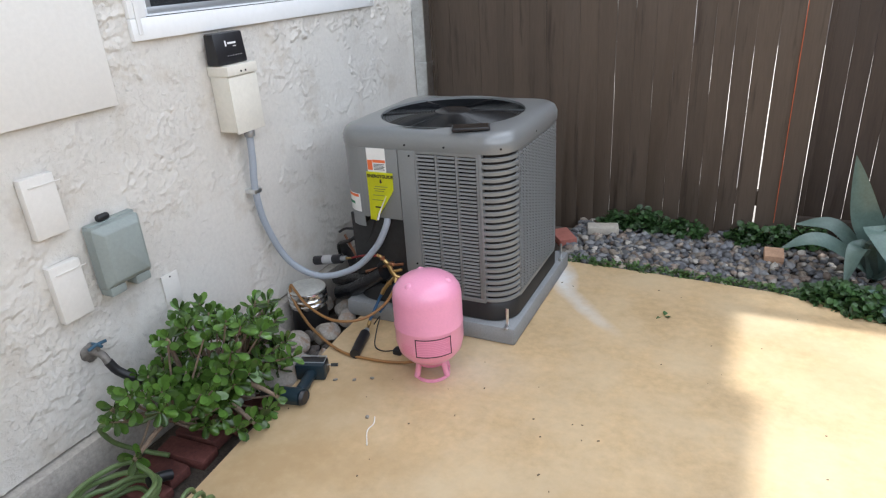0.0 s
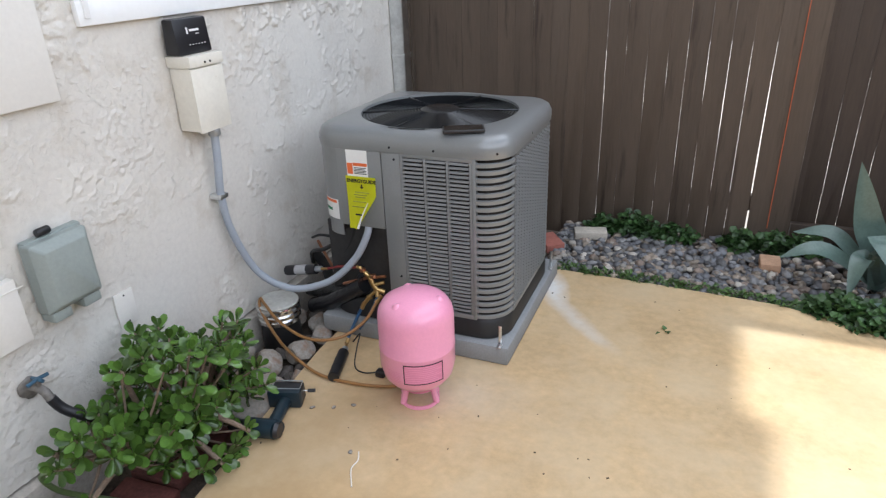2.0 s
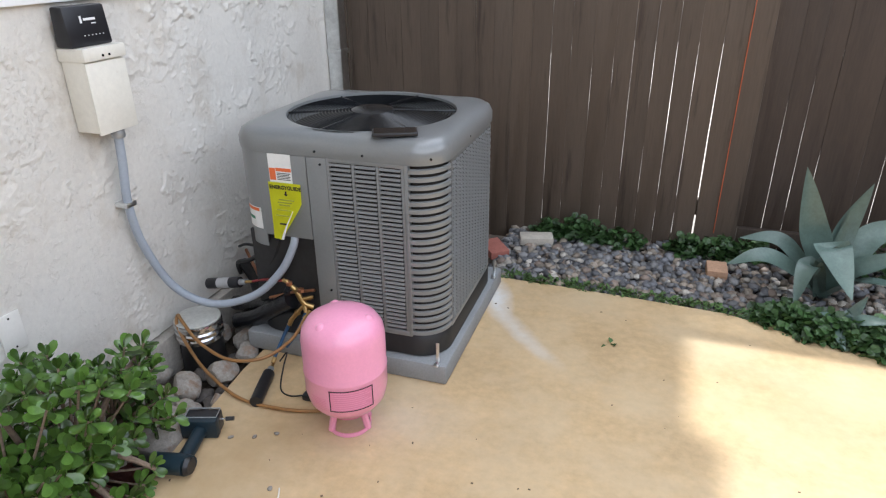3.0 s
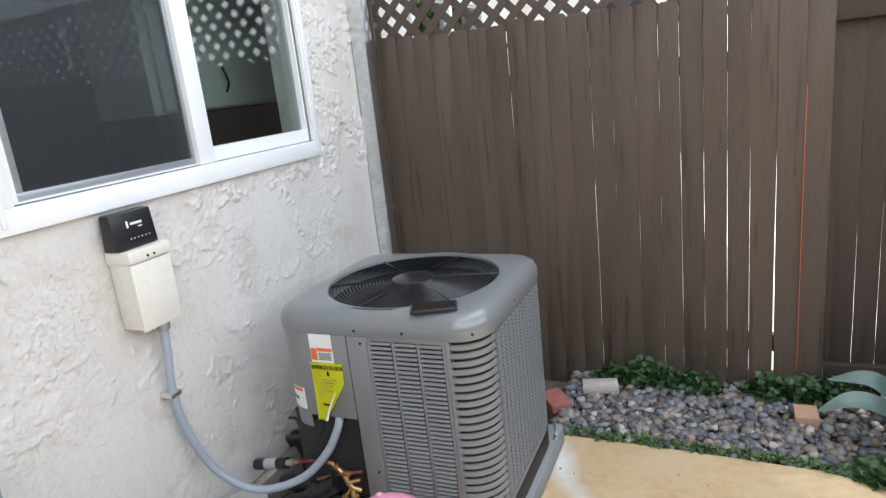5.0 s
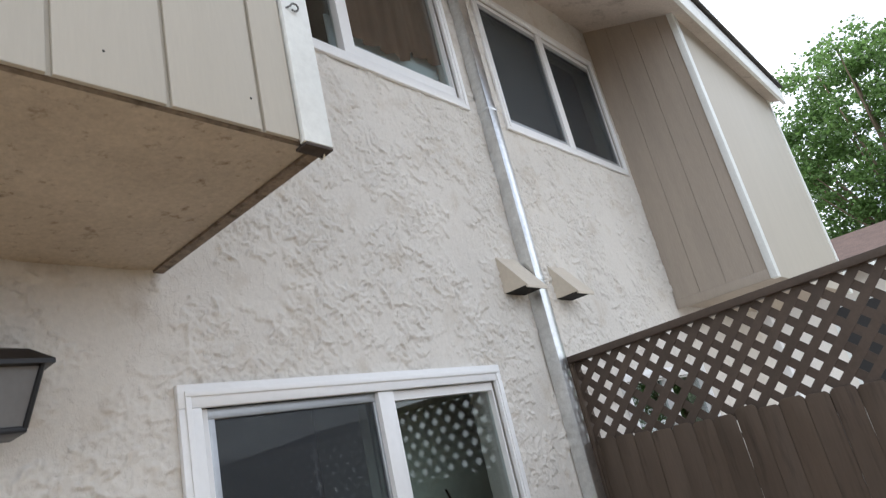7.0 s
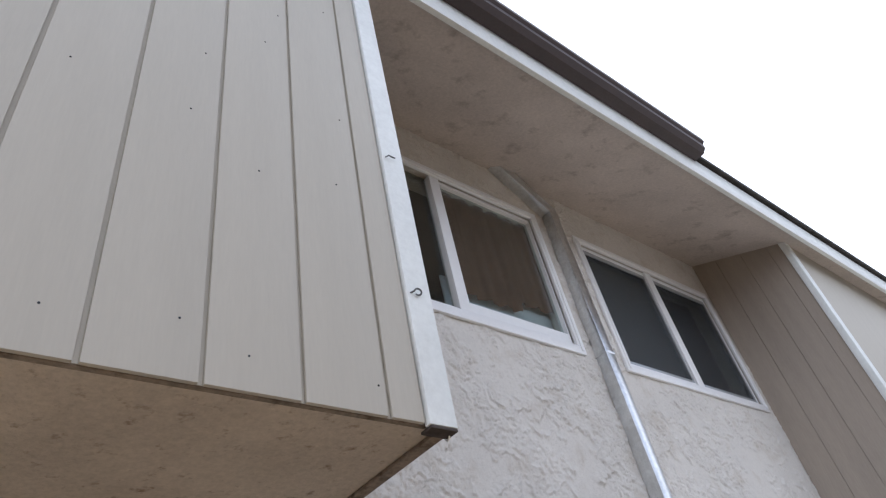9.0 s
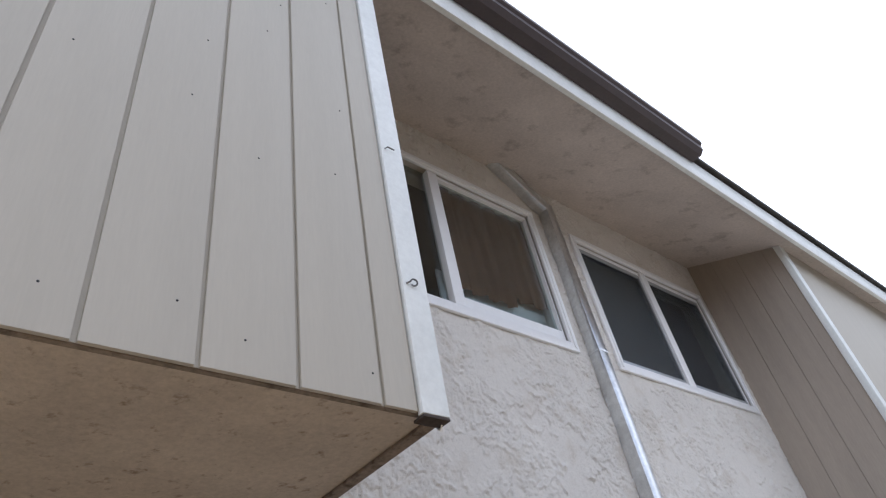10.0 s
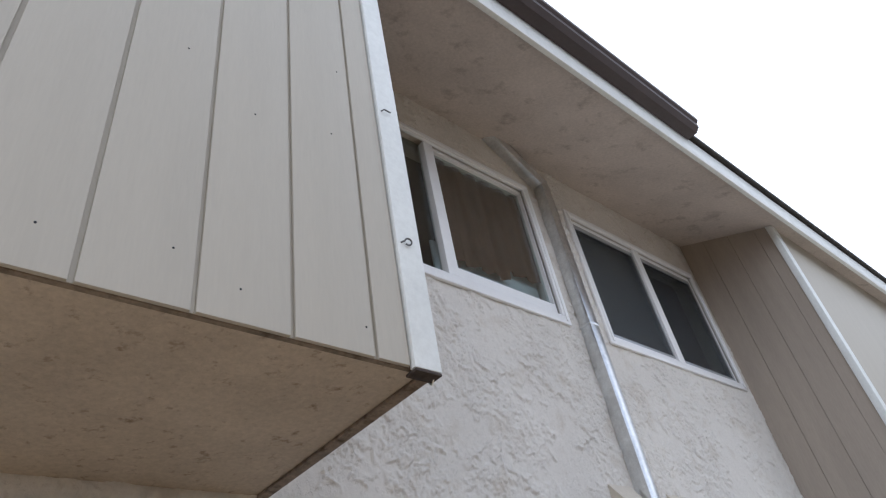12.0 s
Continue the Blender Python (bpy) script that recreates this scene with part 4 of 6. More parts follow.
part("logo_mark", on_timer(0.352, 1.214, 0.007, 0.020), WHITE_INK, tm, smooth=0)
part("logo_bar", on_timer(0.366, 1.220, 0.044, 0.007), WHITE_INK, tm, smooth=0)
part("logo_bar", on_timer(0.392, 1.210, 0.016, 0.003), WHITE_INK, tm, smooth=0)
for k in range(6):
    part("indicator", on_timer(0.354 + 0.014 * k, 1.178, 0.004, 0.003), WHITE_INK, tm, smooth=0)

# flat cover of the meter cabinet
mp = thing("wall_panel", (0.02, -0.45, 1.11), "large flat cream-painted access panel on the stucco", "panel")
PANEL = material("cream_wall_paint", (0.76, 0.735, 0.69), rough=0.6, var=0.03, scale=2, fine=60, bump=0.1, depth=0.001)
part("door", box(0.001, 0.022, -0.86, -0.118, 1.092, 1.529, 0.004), PANEL, mp)
part("top_flange", box(0.001, 0.030, -0.87, -0.112, 1.531, 1.546, 0.003), PANEL, mp)

for z0, z1 in ((0.772, 0.956), (0.493, 0.680)):
    cv = thing("cover_plate", (0.01, -0.44, z0), "blank white cover plate painted over at its edges", "cover plate", "cover plates on the wall")
    part("plate", prism([(0.001, -0.505, z0), (0.030, -0.505, z0), (0.028, -0.505, z1), (0.001, -0.505, z1)], (0, 0.103, 0), bevel=0.003), PANEL, cv)
    part("ridge", box(0.0285, 0.0315, -0.487, -0.386, z1 - 0.030, z1 - 0.026, 0.001), PANEL, cv)
GREY_BOX = material("grey_green_plastic", (0.29, 0.33, 0.315), rough=0.5, var=0.05, fine=90, bump=0.1)
ob_ = thing("outlet_cover", (0.04, -0.255, 0.55), "grey-green weatherproof outlet cover with a domed lid", "outlet cover")
part("lid", loft([[(x, y, z) for y, z in rounded(-0.352 + i, -0.172 - i, 0.575 + i, 0.785 - i, 0.008, 4)] for x, i in ((0.012, 0.002), (0.014, 0.0), (0.052, 0.001), (0.056, 0.003), (0.077, 0.022), (0.079, 0.026))]), GREY_BOX, ob_, smooth=25)
part("back_box", box(0.001, 0.03, -0.345, -0.165, 0.565, 0.79, 0.006), GREY_BOX, ob_)
for y in (-0.315, -0.215):
    part("cord_port", box(0.004, 0.06, y - 0.03, y + 0.03, 0.548, 0.58, 0.006), GREY_BOX, ob_)
part("hinge", lathe([(0.010, -0.30), (0.012, -0.295), (0.012, -0.265), (0.010, -0.26)], (0.025, 0, 0.802), 12, axis="y"), LAMP_BLACK, ob_)
nudge(ob_, 0, -0.006, -0.032)
sp = thing("blank_plate", (0.005, -0.08, 0.41), "thin blank white wall plate", "cover plate")
part("plate", box(0.001, 0.008, -0.122, -0.048, 0.412, 0.530, 0.002), PANEL, sp)
for z in (0.425, 0.517):
    part("screw", lathe([(0.0035, 0.0075), (0.003, 0.0092), (0.001, 0.0095)], (0, -0.085, z), 8, axis="x"), GRILLE, sp)
nudge(sp, 0, 0.004, -0.058)

# wall lantern
wl = thing("wall_lantern", (0.12, -0.465, 2.1), "black metal wall lantern with frosted panes under the overhang", "wall lamp")
part("bracket", tube([(0.0, -0.475, 2.22), (0.05, -0.475, 2.29), (0.10, -0.475, 2.30), (0.13, -0.475, 2.27)], 0.010, 8), LAMP_BLACK, wl)
part("back_plate", box(0.001, 0.02, -0.525, -0.425, 2.14, 2.29, 0.006), LAMP_BLACK, wl)
part("roof_cap", loft([[(0.13 + a * s, -0.475 + b * s, z) for a, b in ((-1, -1), (1, -1), (1, 1), (-1, 1))] for s, z in ((0.10, 2.225), (0.10, 2.235), (0.06, 2.268), (0.018, 2.283))]), LAMP_BLACK, wl, smooth=0)
FROST = material("frosted_lamp_glass", (0.20, 0.20, 0.20), rough=0.2, var=0.05, bump=0)
part("glass_body", loft([[(0.13 + a * s, -0.475 + b * s, z) for a, b in ((-1, -1), (1, -1), (1, 1), (-1, 1))] for s, z in ((0.05, 2.10), (0.076, 2.224))]), FROST, wl, "frosted panes", 0)
for a, b in ((-1, -1), (1, -1), (1, 1), (-1, 1)):
    part("corner_bar", tube([(0.13 + a * 0.052, -0.475 + b * 0.052, 2.095), (0.13 + a * 0.080, -0.475 + b * 0.080, 2.226)], 0.006, 6, steps=0), LAMP_BLACK, wl)
part("bottom_rim", box(0.13 - 0.056, 0.13 + 0.056, -0.475 - 0.056, -0.475 + 0.056, 2.085, 2.10, 0.004), LAMP_BLACK, wl)

# ---- on and round the air conditioner ----
PAPER = material("white_label", (0.78, 0.78, 0.76), rough=0.5, var=0.03, bump=0)
ORANGE = material("orange_label", (0.72, 0.15, 0.04), rough=0.5, var=0.04, bump=0)
YELLOW = material("yellow_tag", (0.88, 0.88, 0.015), rough=0.5, var=0.03, bump=0.05)
INK = material("black_print", (0.01, 0.01, 0.01), rough=0.6, var=0.02, bump=0)
GREEN_INK = material("green_print", (0.02, 0.18, 0.09), rough=0.6, var=0.02, bump=0)


def on_front(x0, x1, z0, z1, off, t=0.0006):
    return box(x0, x1, AY0 - 0.001 - off - t, AY0 - 0.001 - off, z0, z1)


lab = part("warning_label", on_front(0.425, 0.512, 0.672, 0.772, 0.001), PAPER, ac, "white warning label with an orange band", 0)
part("label_band", on_front(0.427, 0.450, 0.680, 0.722, 0.0018), ORANGE, lab, smooth=0)
part("label_band", on_front(0.452, 0.510, 0.712, 0.724, 0.0018), ORANGE, lab, smooth=0)
for k in range(5):
    part("print_bar", on_front(0.455, 0.506 - 0.004 * (k % 2), 0.682 + 0.0055 * k, 0.6845 + 0.0055 * k, 0.0018), INK, lab, smooth=0)
nudge(lab, 0.038, 0, 0.015)
# the data plate wraps round the curved panel
dp = bmesh.new()
rows = []
for i in range(8):
    a = radians(6 + 62 * i / 7)
    r = CORNER + 0.0015
    rows.append([dp.verts.new((AX0 + CORNER - r * math.sin(a), AY0 + CORNER - r * math.cos(a), z)) for z in (0.505, 0.585)])
for u, v in zip(rows, rows[1:]):
    dp.faces.new((u[0], v[0], v[1], u[1]))
plate_label = part("data_plate", dp, PAPER, ac, "white data plate with orange and green bands", 60)
for z0, z1, m, a0, a1 in ((0.570, 0.582, ORANGE, 10, 50), (0.535, 0.547, GREEN_INK, 24, 52)):
    db = bmesh.new()
    rows = []
    for i in range(6):
        a = radians(a0 + (a1 - a0) * i / 5)
        r = CORNER + 0.0022
        rows.append([db.verts.new((AX0 + CORNER - r * math.sin(a), AY0 + CORNER - r * math.cos(a), z)) for z in (z0, z1)])
    for u, v in zip(rows, rows[1:]):
        db.faces.new((u[0], v[0], v[1], u[1]))
    part("print_band", db, m, plate_label, smooth=60)
# hanging yellow tag, curling at its lower corner
tg = bmesh.new()
cols = []
for i in range(9):
    t = i / 8
    col = []
    for j in range(13):
        s = j / 12
        left = 0.418 + 0.006 * s
        right = 0.552 - (0.010 + 0.085 * max(0, (s - 0.35) / 0.65)) * 1.0
        x = left + (right - left) * t
        y = AY0 - 0.006 - 0.012 * s * s - 0.020 * max(0, t - 0.6) * s
        col.append(tg.verts.new((x, y, 0.684 - 0.205 * s)))
    cols.append(col)
for u, v in zip(cols, cols[1:]):
    for j in range(12):
        tg.faces.new((u[j], v[j], v[j + 1], u[j + 1]))
bmesh.ops.solidify(tg, geom=tg.faces[:], thickness=0.0006)
tag = thing("energy_tag", (0.48, AY0, 0.48), "yellow energy rating tag hanging on the condenser", "tag")
part("sheet", tg, YELLOW, tag)
part("curl", tube([(0.463, AY0 - 0.026, 0.484), (0.482, AY0 - 0.026, 0.53), (0.512, AY0 - 0.022, 0.590)], 0.005, 8, taper=0.001), PAPER, tag, "pale curled back of the sheet")
txt_data = bpy.data.curves.new("tag_title", "FONT")
txt_data.body, txt_data.size, txt_data.align_x, txt_data.extrude = "ENERGYGUIDE", 0.0182, "CENTER", 0.0002
txt_data.offset = 0.0006
txt = new("tag_title", txt_data)
txt_data.materials.append(INK)
txt.matrix_world = pose(0.4835, AY0 - 0.0075, 0.661, 90)
bpy.context.view_layer.update()
txt_mesh = bpy.data.meshes.new_from_object(txt.evaluated_get(bpy.context.evaluated_depsgraph_get()))
title = new("title", txt_mesh)
title.matrix_basis = Matrix.Translation(-world_at(tag)) @ txt.matrix_world
title.parent = tag
bpy.data.objects.remove(txt)
part("arrow", prism([(0.481, AY0 - 0.0085, 0.655), (0.487, AY0 - 0.0085, 0.655), (0.487, AY0 - 0.0085, 0.645), (0.492, AY0 - 0.0085, 0.645), (0.484, AY0 - 0.0085, 0.637), (0.476, AY0 - 0.0085, 0.645), (0.481, AY0 - 0.0085, 0.645)], (0, 0.0004, 0)), INK, tag, smooth=0)
DULL_INK = material("faded_print", (0.42, 0.42, 0.05), rough=0.6, var=0.05, bump=0)
for k, (a, b, z) in enumerate(((0.455, 0.515, 0.622), (0.450, 0.505, 0.612), (0.455, 0.498, 0.603), (0.445, 0.500, 0.585), (0.440, 0.492, 0.565))):
    s = (0.684 - z) / 0.205
    y = AY0 - 0.0075 - 0.012 * s * s - 0.004 * s
    part("print_bar", box(a, b, y - 0.0006, y, z, z + 0.004), DULL_INK, tag, smooth=0)
s = (0.684 - 0.535) / 0.205
part("print_bar", box(0.452, 0.480, AY0 - 0.0095 - 0.012 * s * s, AY0 - 0.0085 - 0.012 * s * s, 0.533, 0.539), INK, tag, smooth=0)

nudge(tag, 0.038, 0, 0.004)

# hold-down straps and the phone on the cover
for x, y in ((1.060, 0.599), (1.083, 1.30)):
    st = thing("hold_down_strap", (x, y, 0.079), "thin zinc strap holding the condenser to its pad", "strap", "hold-down straps")
    part("strip", box(x - 0.006, x + 0.006, y - 0.001, y + 0.001, 0.084, 0.160, 0.0005), ZINC, st)
    part("foot", box(x - 0.006, x + 0.010, y - 0.028, y + 0.001, 0.0795, 0.084, 0.001), ZINC, st)
PHONE_GLASS = material("dark_phone_glass", (0.010, 0.010, 0.012), rough=0.08, var=0.02, bump=0, coat=0.6)
ph = thing("phone", (0.86, 0.69, 0.856), "black smartphone in a case lying on the condenser's cover", "phone")
pm = Matrix.Translation((0.906, 0.664, 0.8705)) @ Matrix.Rotation(radians(23), 4, "Z")
cs = box(-0.072, 0.072, -0.036, 0.036, 0.0, 0.012, 0.004)
cs.transform(pm)
part("case", cs, BLACK_PLASTIC, ph)
gs = box(-0.066, 0.066, -0.031, 0.031, 0.0122, 0.0128)
gs.transform(pm)
part("screen", gs, PHONE_GLASS, ph, smooth=0)

# flexible conduit from the disconnect box
CONDUIT = material("grey_blue_conduit", (0.36, 0.40, 0.46), rough=0.45, var=0.05, fine=120, bump=0.05)
cd = thing("conduit", (0.05, 0.40, 0.3), "grey-blue flexible electrical conduit looping from the box to the condenser", "conduit")
part("pipe", tube([(0.050, 0.415, 0.885), (0.046, 0.411, 0.776), (0.037, 0.404, 0.632), (0.041, 0.426, 0.470), (0.085, 0.482, 0.286), (0.199, 0.535, 0.205), (0.348, 0.582, 0.240),
                    (0.460, 0.604, 0.342), (0.518, 0.615, 0.445), (0.526, 0.630, 0.500)], 0.0145, 12), CONDUIT, cd)
part("fitting", lathe([(0.020, 0.872), (0.022, 0.876), (0.022, 0.894), (0.017, 0.902)], (0.050, 0.415, -0.012), 16), ALU, cd, "grey metal fitting")
part("clip", box(0.001, 0.052, 0.382, 0.428, 0.624, 0.642, 0.003), ZINC, cd, "zinc conduit clip")

# line set and wires by the service valves
BRASS = material("worn_brass", (0.45, 0.30, 0.12), rough=0.3, metal=0.9, var=0.12, bump=0.05)
COPPER = material("dull_copper", (0.55, 0.26, 0.15), rough=0.35, metal=0.9, var=0.12, bump=0.05)
RUBBER = material("black_rubber_insulation", (0.012, 0.012, 0.013), rough=0.55, var=0.15, fine=80, bump=0.3)
WRAP = material("shiny_black_wrap", (0.012, 0.012, 0.014), rough=0.18, var=0.15, fine=30, bump=0.9, depth=0.006)
ls = thing("line_set", (0.30, 0.78, 0.1), "black insulated refrigerant lines running from the wall to the condenser", "pipes")
part("suction_line", tube([(0.005, 1.00, 0.13), (0.10, 0.93, 0.10), (0.22, 0.80, 0.085), (0.35, 0.72, 0.13), (0.43, 0.66, 0.20), (0.47, 0.645, 0.25)], 0.024, 12), RUBBER, ls)
part("liquid_line", tube([(0.005, 1.03, 0.18), (0.12, 0.92, 0.16), (0.26, 0.78, 0.17), (0.40, 0.68, 0.23), (0.50, 0.64, 0.26)], 0.007, 8), COPPER, ls)
part("wrapped_bend", tube([(0.12, 0.76, 0.075), (0.22, 0.72, 0.105), (0.32, 0.67, 0.15), (0.40, 0.63, 0.18)], 0.030, 10), WRAP, ls, "glossy black plastic wrap")
part("control_cable", tube([(0.01, 0.98, 0.22), (0.14, 0.86, 0.30), (0.30, 0.75, 0.36), (0.40, 0.66, 0.44), (0.44, 0.635, 0.49)], 0.006, 8), RUBBER, ls)
part("control_cable", tube([(0.01, 0.96, 0.10), (0.10, 0.84, 0.22), (0.24, 0.74, 0.30), (0.37, 0.66, 0.40), (0.42, 0.64, 0.49)], 0.009, 8), RUBBER, ls)
sv = part("service_valve", tube([(0.585, 0.600, 0.222), (0.556, 0.592, 0.232), (0.542, 0.590, 0.252), (0.526, 0.590, 0.288), (0.510, 0.590, 0.300)], 0.0105, 10, steps=0), BRASS, ls, "brass service valve")
for p, q, rad in (((0.542, 0.590, 0.252), (0.585, 0.604, 0.262), 0.0075), ((0.526, 0.590, 0.288), (0.552, 0.580, 0.296), 0.0085), ((0.556, 0.592, 0.232), (0.523, 0.586, 0.196), 0.0070),
                  ((0.523, 0.586, 0.196), (0.492, 0.580, 0.156), 0.0085), ((0.556, 0.592, 0.232), (0.562, 0.580, 0.206), 0.0085), ((0.508, 0.590, 0.302), (0.488, 0.592, 0.322), 0.0060)):
    part("valve_stub", tube([p, q], rad, 8, steps=0), BRASS, sv)
for p in ((0.552, 0.580, 0.296), (0.523, 0.586, 0.196), (0.500, 0.591, 0.310)):
    part("valve_nut", lathe([(0.008, -0.008), (0.0125, -0.006), (0.0125, 0.006), (0.008, 0.008)], p, 6), COPPER if p[2] > 0.2 else BRASS, sv, smooth=0)
part("copper_stub", tube([(0.376, 0.640, 0.205), (0.495, 0.625, 0.257), (0.585, 0.618, 0.282)], 0.006, 8, steps=0), COPPER, ls, "bare copper tube")
part("wrapped_line", tube([(0.20, 0.660, 0.060), (0.300, 0.640, 0.105), (0.390, 0.625, 0.165), (0.490, 0.612, 0.232)], 0.034, 12), WRAP, ls, "glossy black plastic wrap")
part("riser_cable", tube([(0.30, 0.72, 0.20), (0.372, 0.660, 0.318), (0.412, 0.652, 0.372), (0.450, 0.650, 0.455), (0.455, 0.652, 0.50)], 0.011, 8), RUBBER, ls)

LID_GREY = material("silver_grey_label", (0.42, 0.42, 0.43), rough=0.5, var=0.05, bump=0)


# temperature and pressure probes
def probe(p, q, tail, label):
    p, q = Vector(p), Vector(q)
    d = (q - p).normalized()
    pr = thing("gauge_probe", p, label, "probe", "wireless gauge probes")
    part("grip", tube([p, p + 0.004 * d, p + 0.02 * d, p + 0.145 * d, p + 0.160 * d], 0.0215, 14, steps=0), BLACK_PLASTIC, pr)
    part("ferrule", tube([p + 0.160 * d, p + 0.190 * d], 0.0125, 12, steps=0), ALU, pr, "bright metal ferrule")
    part("brass_tip", tube([p + 0.190 * d, p + 0.205 * d, p + 0.220 * d], 0.0065, 10, steps=0, taper=0.005), BRASS, pr)
    part("label_strip", tube([p + 0.055 * d, p + 0.115 * d], 0.0220, 14, steps=0), LID_GREY if tail else BLACK_PLASTIC, pr, "pale label round the grip" if tail else "")
    return pr


probe((0.083, 0.665, 0.207), (0.318, 0.650, 0.260), True, "black wireless gauge probe with a pale label on its grip")
probe_low = probe((0.487, 0.318, 0.022), (0.415, 0.560, 0.023), False, "black wireless gauge probe lying on the concrete")
nudge(probe_low, 0.035, -0.042, 0)
RED = material("red_hose", (0.22, 0.02, 0.02), rough=0.4, var=0.06, bump=0.05)
BLUE = material("blue_hose", (0.02, 0.075, 0.17), rough=0.4, var=0.06, bump=0.05)
HOSE_Y = material("ochre_hose", (0.30, 0.15, 0.05), rough=0.42, var=0.08, bump=0.1)
rh = thing("red_hose", (0.35, 0.65, 0.27), "short red charging hose joining a probe to the valve", "hose")
part("hose", tube([(0.300, 0.652, 0.256), (0.340, 0.645, 0.272), (0.390, 0.628, 0.290), (0.440, 0.606, 0.305), (0.488, 0.592, 0.320)], 0.0055, 8), RED, rh)
part("end_fitting", tube([(0.474, 0.596, 0.317), (0.494, 0.591, 0.316)], 0.008, 8, steps=0), BRASS, rh)
bh = thing("blue_hose", (0.48, 0.55, 0.1), "short blue charging hose hanging from the valve", "hose")
part("hose", tube([(0.498, 0.582, 0.164), (0.478, 0.572, 0.125), (0.462, 0.550, 0.080), (0.455, 0.515, 0.045), (0.456, 0.495, 0.030)], 0.0068, 8), BLUE, bh)
part("hose", tube([(0.562, 0.578, 0.206), (0.550, 0.565, 0.170), (0.530, 0.545, 0.125), (0.500, 0.525, 0.080)], 0.0060, 8), BLUE, bh)
part("end_fitting", tube([(0.500, 0.583, 0.168), (0.488, 0.577, 0.142)], 0.0092, 8, steps=0), BRASS, bh)
part("end_fitting", tube([(0.456, 0.505, 0.038), (0.457, 0.488, 0.026)], 0.0085, 8, steps=0), BRASS, bh)
yh = thing("ochre_hose", (0.40, 0.4, 0.0), "ochre charging hose looping from the valve to the cylinder", "hose")
part("hose", tube([(0.565, 0.578, 0.195), (0.535, 0.510, 0.130), (0.480, 0.410, 0.104), (0.365, 0.368, 0.100), (0.216, 0.405, 0.120), (0.105, 0.462, 0.153), (0.062, 0.492, 0.156),
                    (0.085, 0.455, 0.135), (0.150, 0.420, 0.075), (0.262, 0.365, 0.028), (0.441, 0.292, 0.010), (0.600, 0.283, 0.010), (0.720, 0.305, 0.010), (0.800, 0.318, 0.030)], 0.0062, 10, steps=8), HOSE_Y, yh)
part("end_fitting", tube([(0.560, 0.568, 0.185), (0.575, 0.592, 0.210)], 0.009, 8, steps=0), BRASS, yh)
wr = thing("clamp_wire", (0.52, 0.45, 0.0), "thin black sensor lead with a clamp lying by the cylinder", "cable")
part("lead", tube([(0.44, 0.545, 0.03), (0.475, 0.545, 0.075), (0.49, 0.49, 0.05), (0.510, 0.43, 0.006), (0.56, 0.405, 0.005), (0.615, 0.415, 0.012)], 0.0028, 6), RUBBER, wr)
part("clamp_jaw", box(0.612, 0.650, 0.398, 0.432, 0.001, 0.026, 0.006), BLACK_PLASTIC, wr)
part("clamp_jaw", box(0.618, 0.634, 0.436, 0.456, 0.001, 0.016, 0.004), BLACK_PLASTIC, wr)
nudge(wr, 0.040, -0.045, 0)

# label on the cylinder
PINK_DARK = material("dark_pink_label", (0.72, 0.24, 0.38), rough=0.4, var=0.04, bump=0)


def on_tank(a0, a1, z0, z1, off, name, mat, n=8, label=""):
    bm = bmesh.new()
    rows = []
    for i in range(n + 1):
        a = radians(a0 + (a1 - a0) * i / n)
        r = R + off
        rows.append([bm.verts.new((TX + r * math.cos(a), TY + r * math.sin(a), z)) for z in (z0, z1)])
    for u, v in zip(rows, rows[1:]):
        bm.faces.new((u[0], v[0], v[1], u[1]))
    return part(name, bm, mat, tank, label, 60)


LA, LB = 273, 334
lbl = on_tank(LA, LB, 0.146, 0.219, 0.0006, "printed_label", PINK_DARK, label="deep pink printed label framed in black")
for z in (0.146, 0.2155):
    on_tank(LA, LB, z, z + 0.0035, 0.0012, "label_frame", INK)
for a in (LA, LB - 1.6):
    on_tank(a, a + 1.6, 0.146, 0.219, 0.0012, "label_frame", INK, 1)
for k in range(9):
    on_tank(LA + 3, LB - 4 - 4 * (k % 3), 0.154 + 0.007 * k, 0.156 + 0.007 * k, 0.0012, "print_bar", PINK)
for k in range(7):
    on_tank(243 + 2 * (k % 2), 268, 0.148 + 0.006 * k, 0.1495 + 0.006 * k, 0.0010, "print_bar", PINK_DARK)
tank.scale = (1.03, 1.03, 1.022)

# ---- planting strip by the wall ----
strip_soil = bmesh.new()
gx, gy = 9, 60
gv = [[strip_soil.verts.new((0.03 + 0.44 * i / gx, -1.6 + 3.05 * j / gy, -0.085 + 0.022 * noise.noise((i * 0.5, j * 0.35, 0)) + 0.012 * noise.noise((i * 1.3, j * 1.1, 4)))) for j in range(gy + 1)] for i in range(gx + 1)]
for i in range(gx):
    for j in range(gy):
        strip_soil.faces.new((gv[i][j], gv[i + 1][j], gv[i + 1][j + 1], gv[i][j + 1]))
structure("soil_bed", strip_soil, SOIL, "dark soil bed between the wall and the patio", "soil", smooth=60)


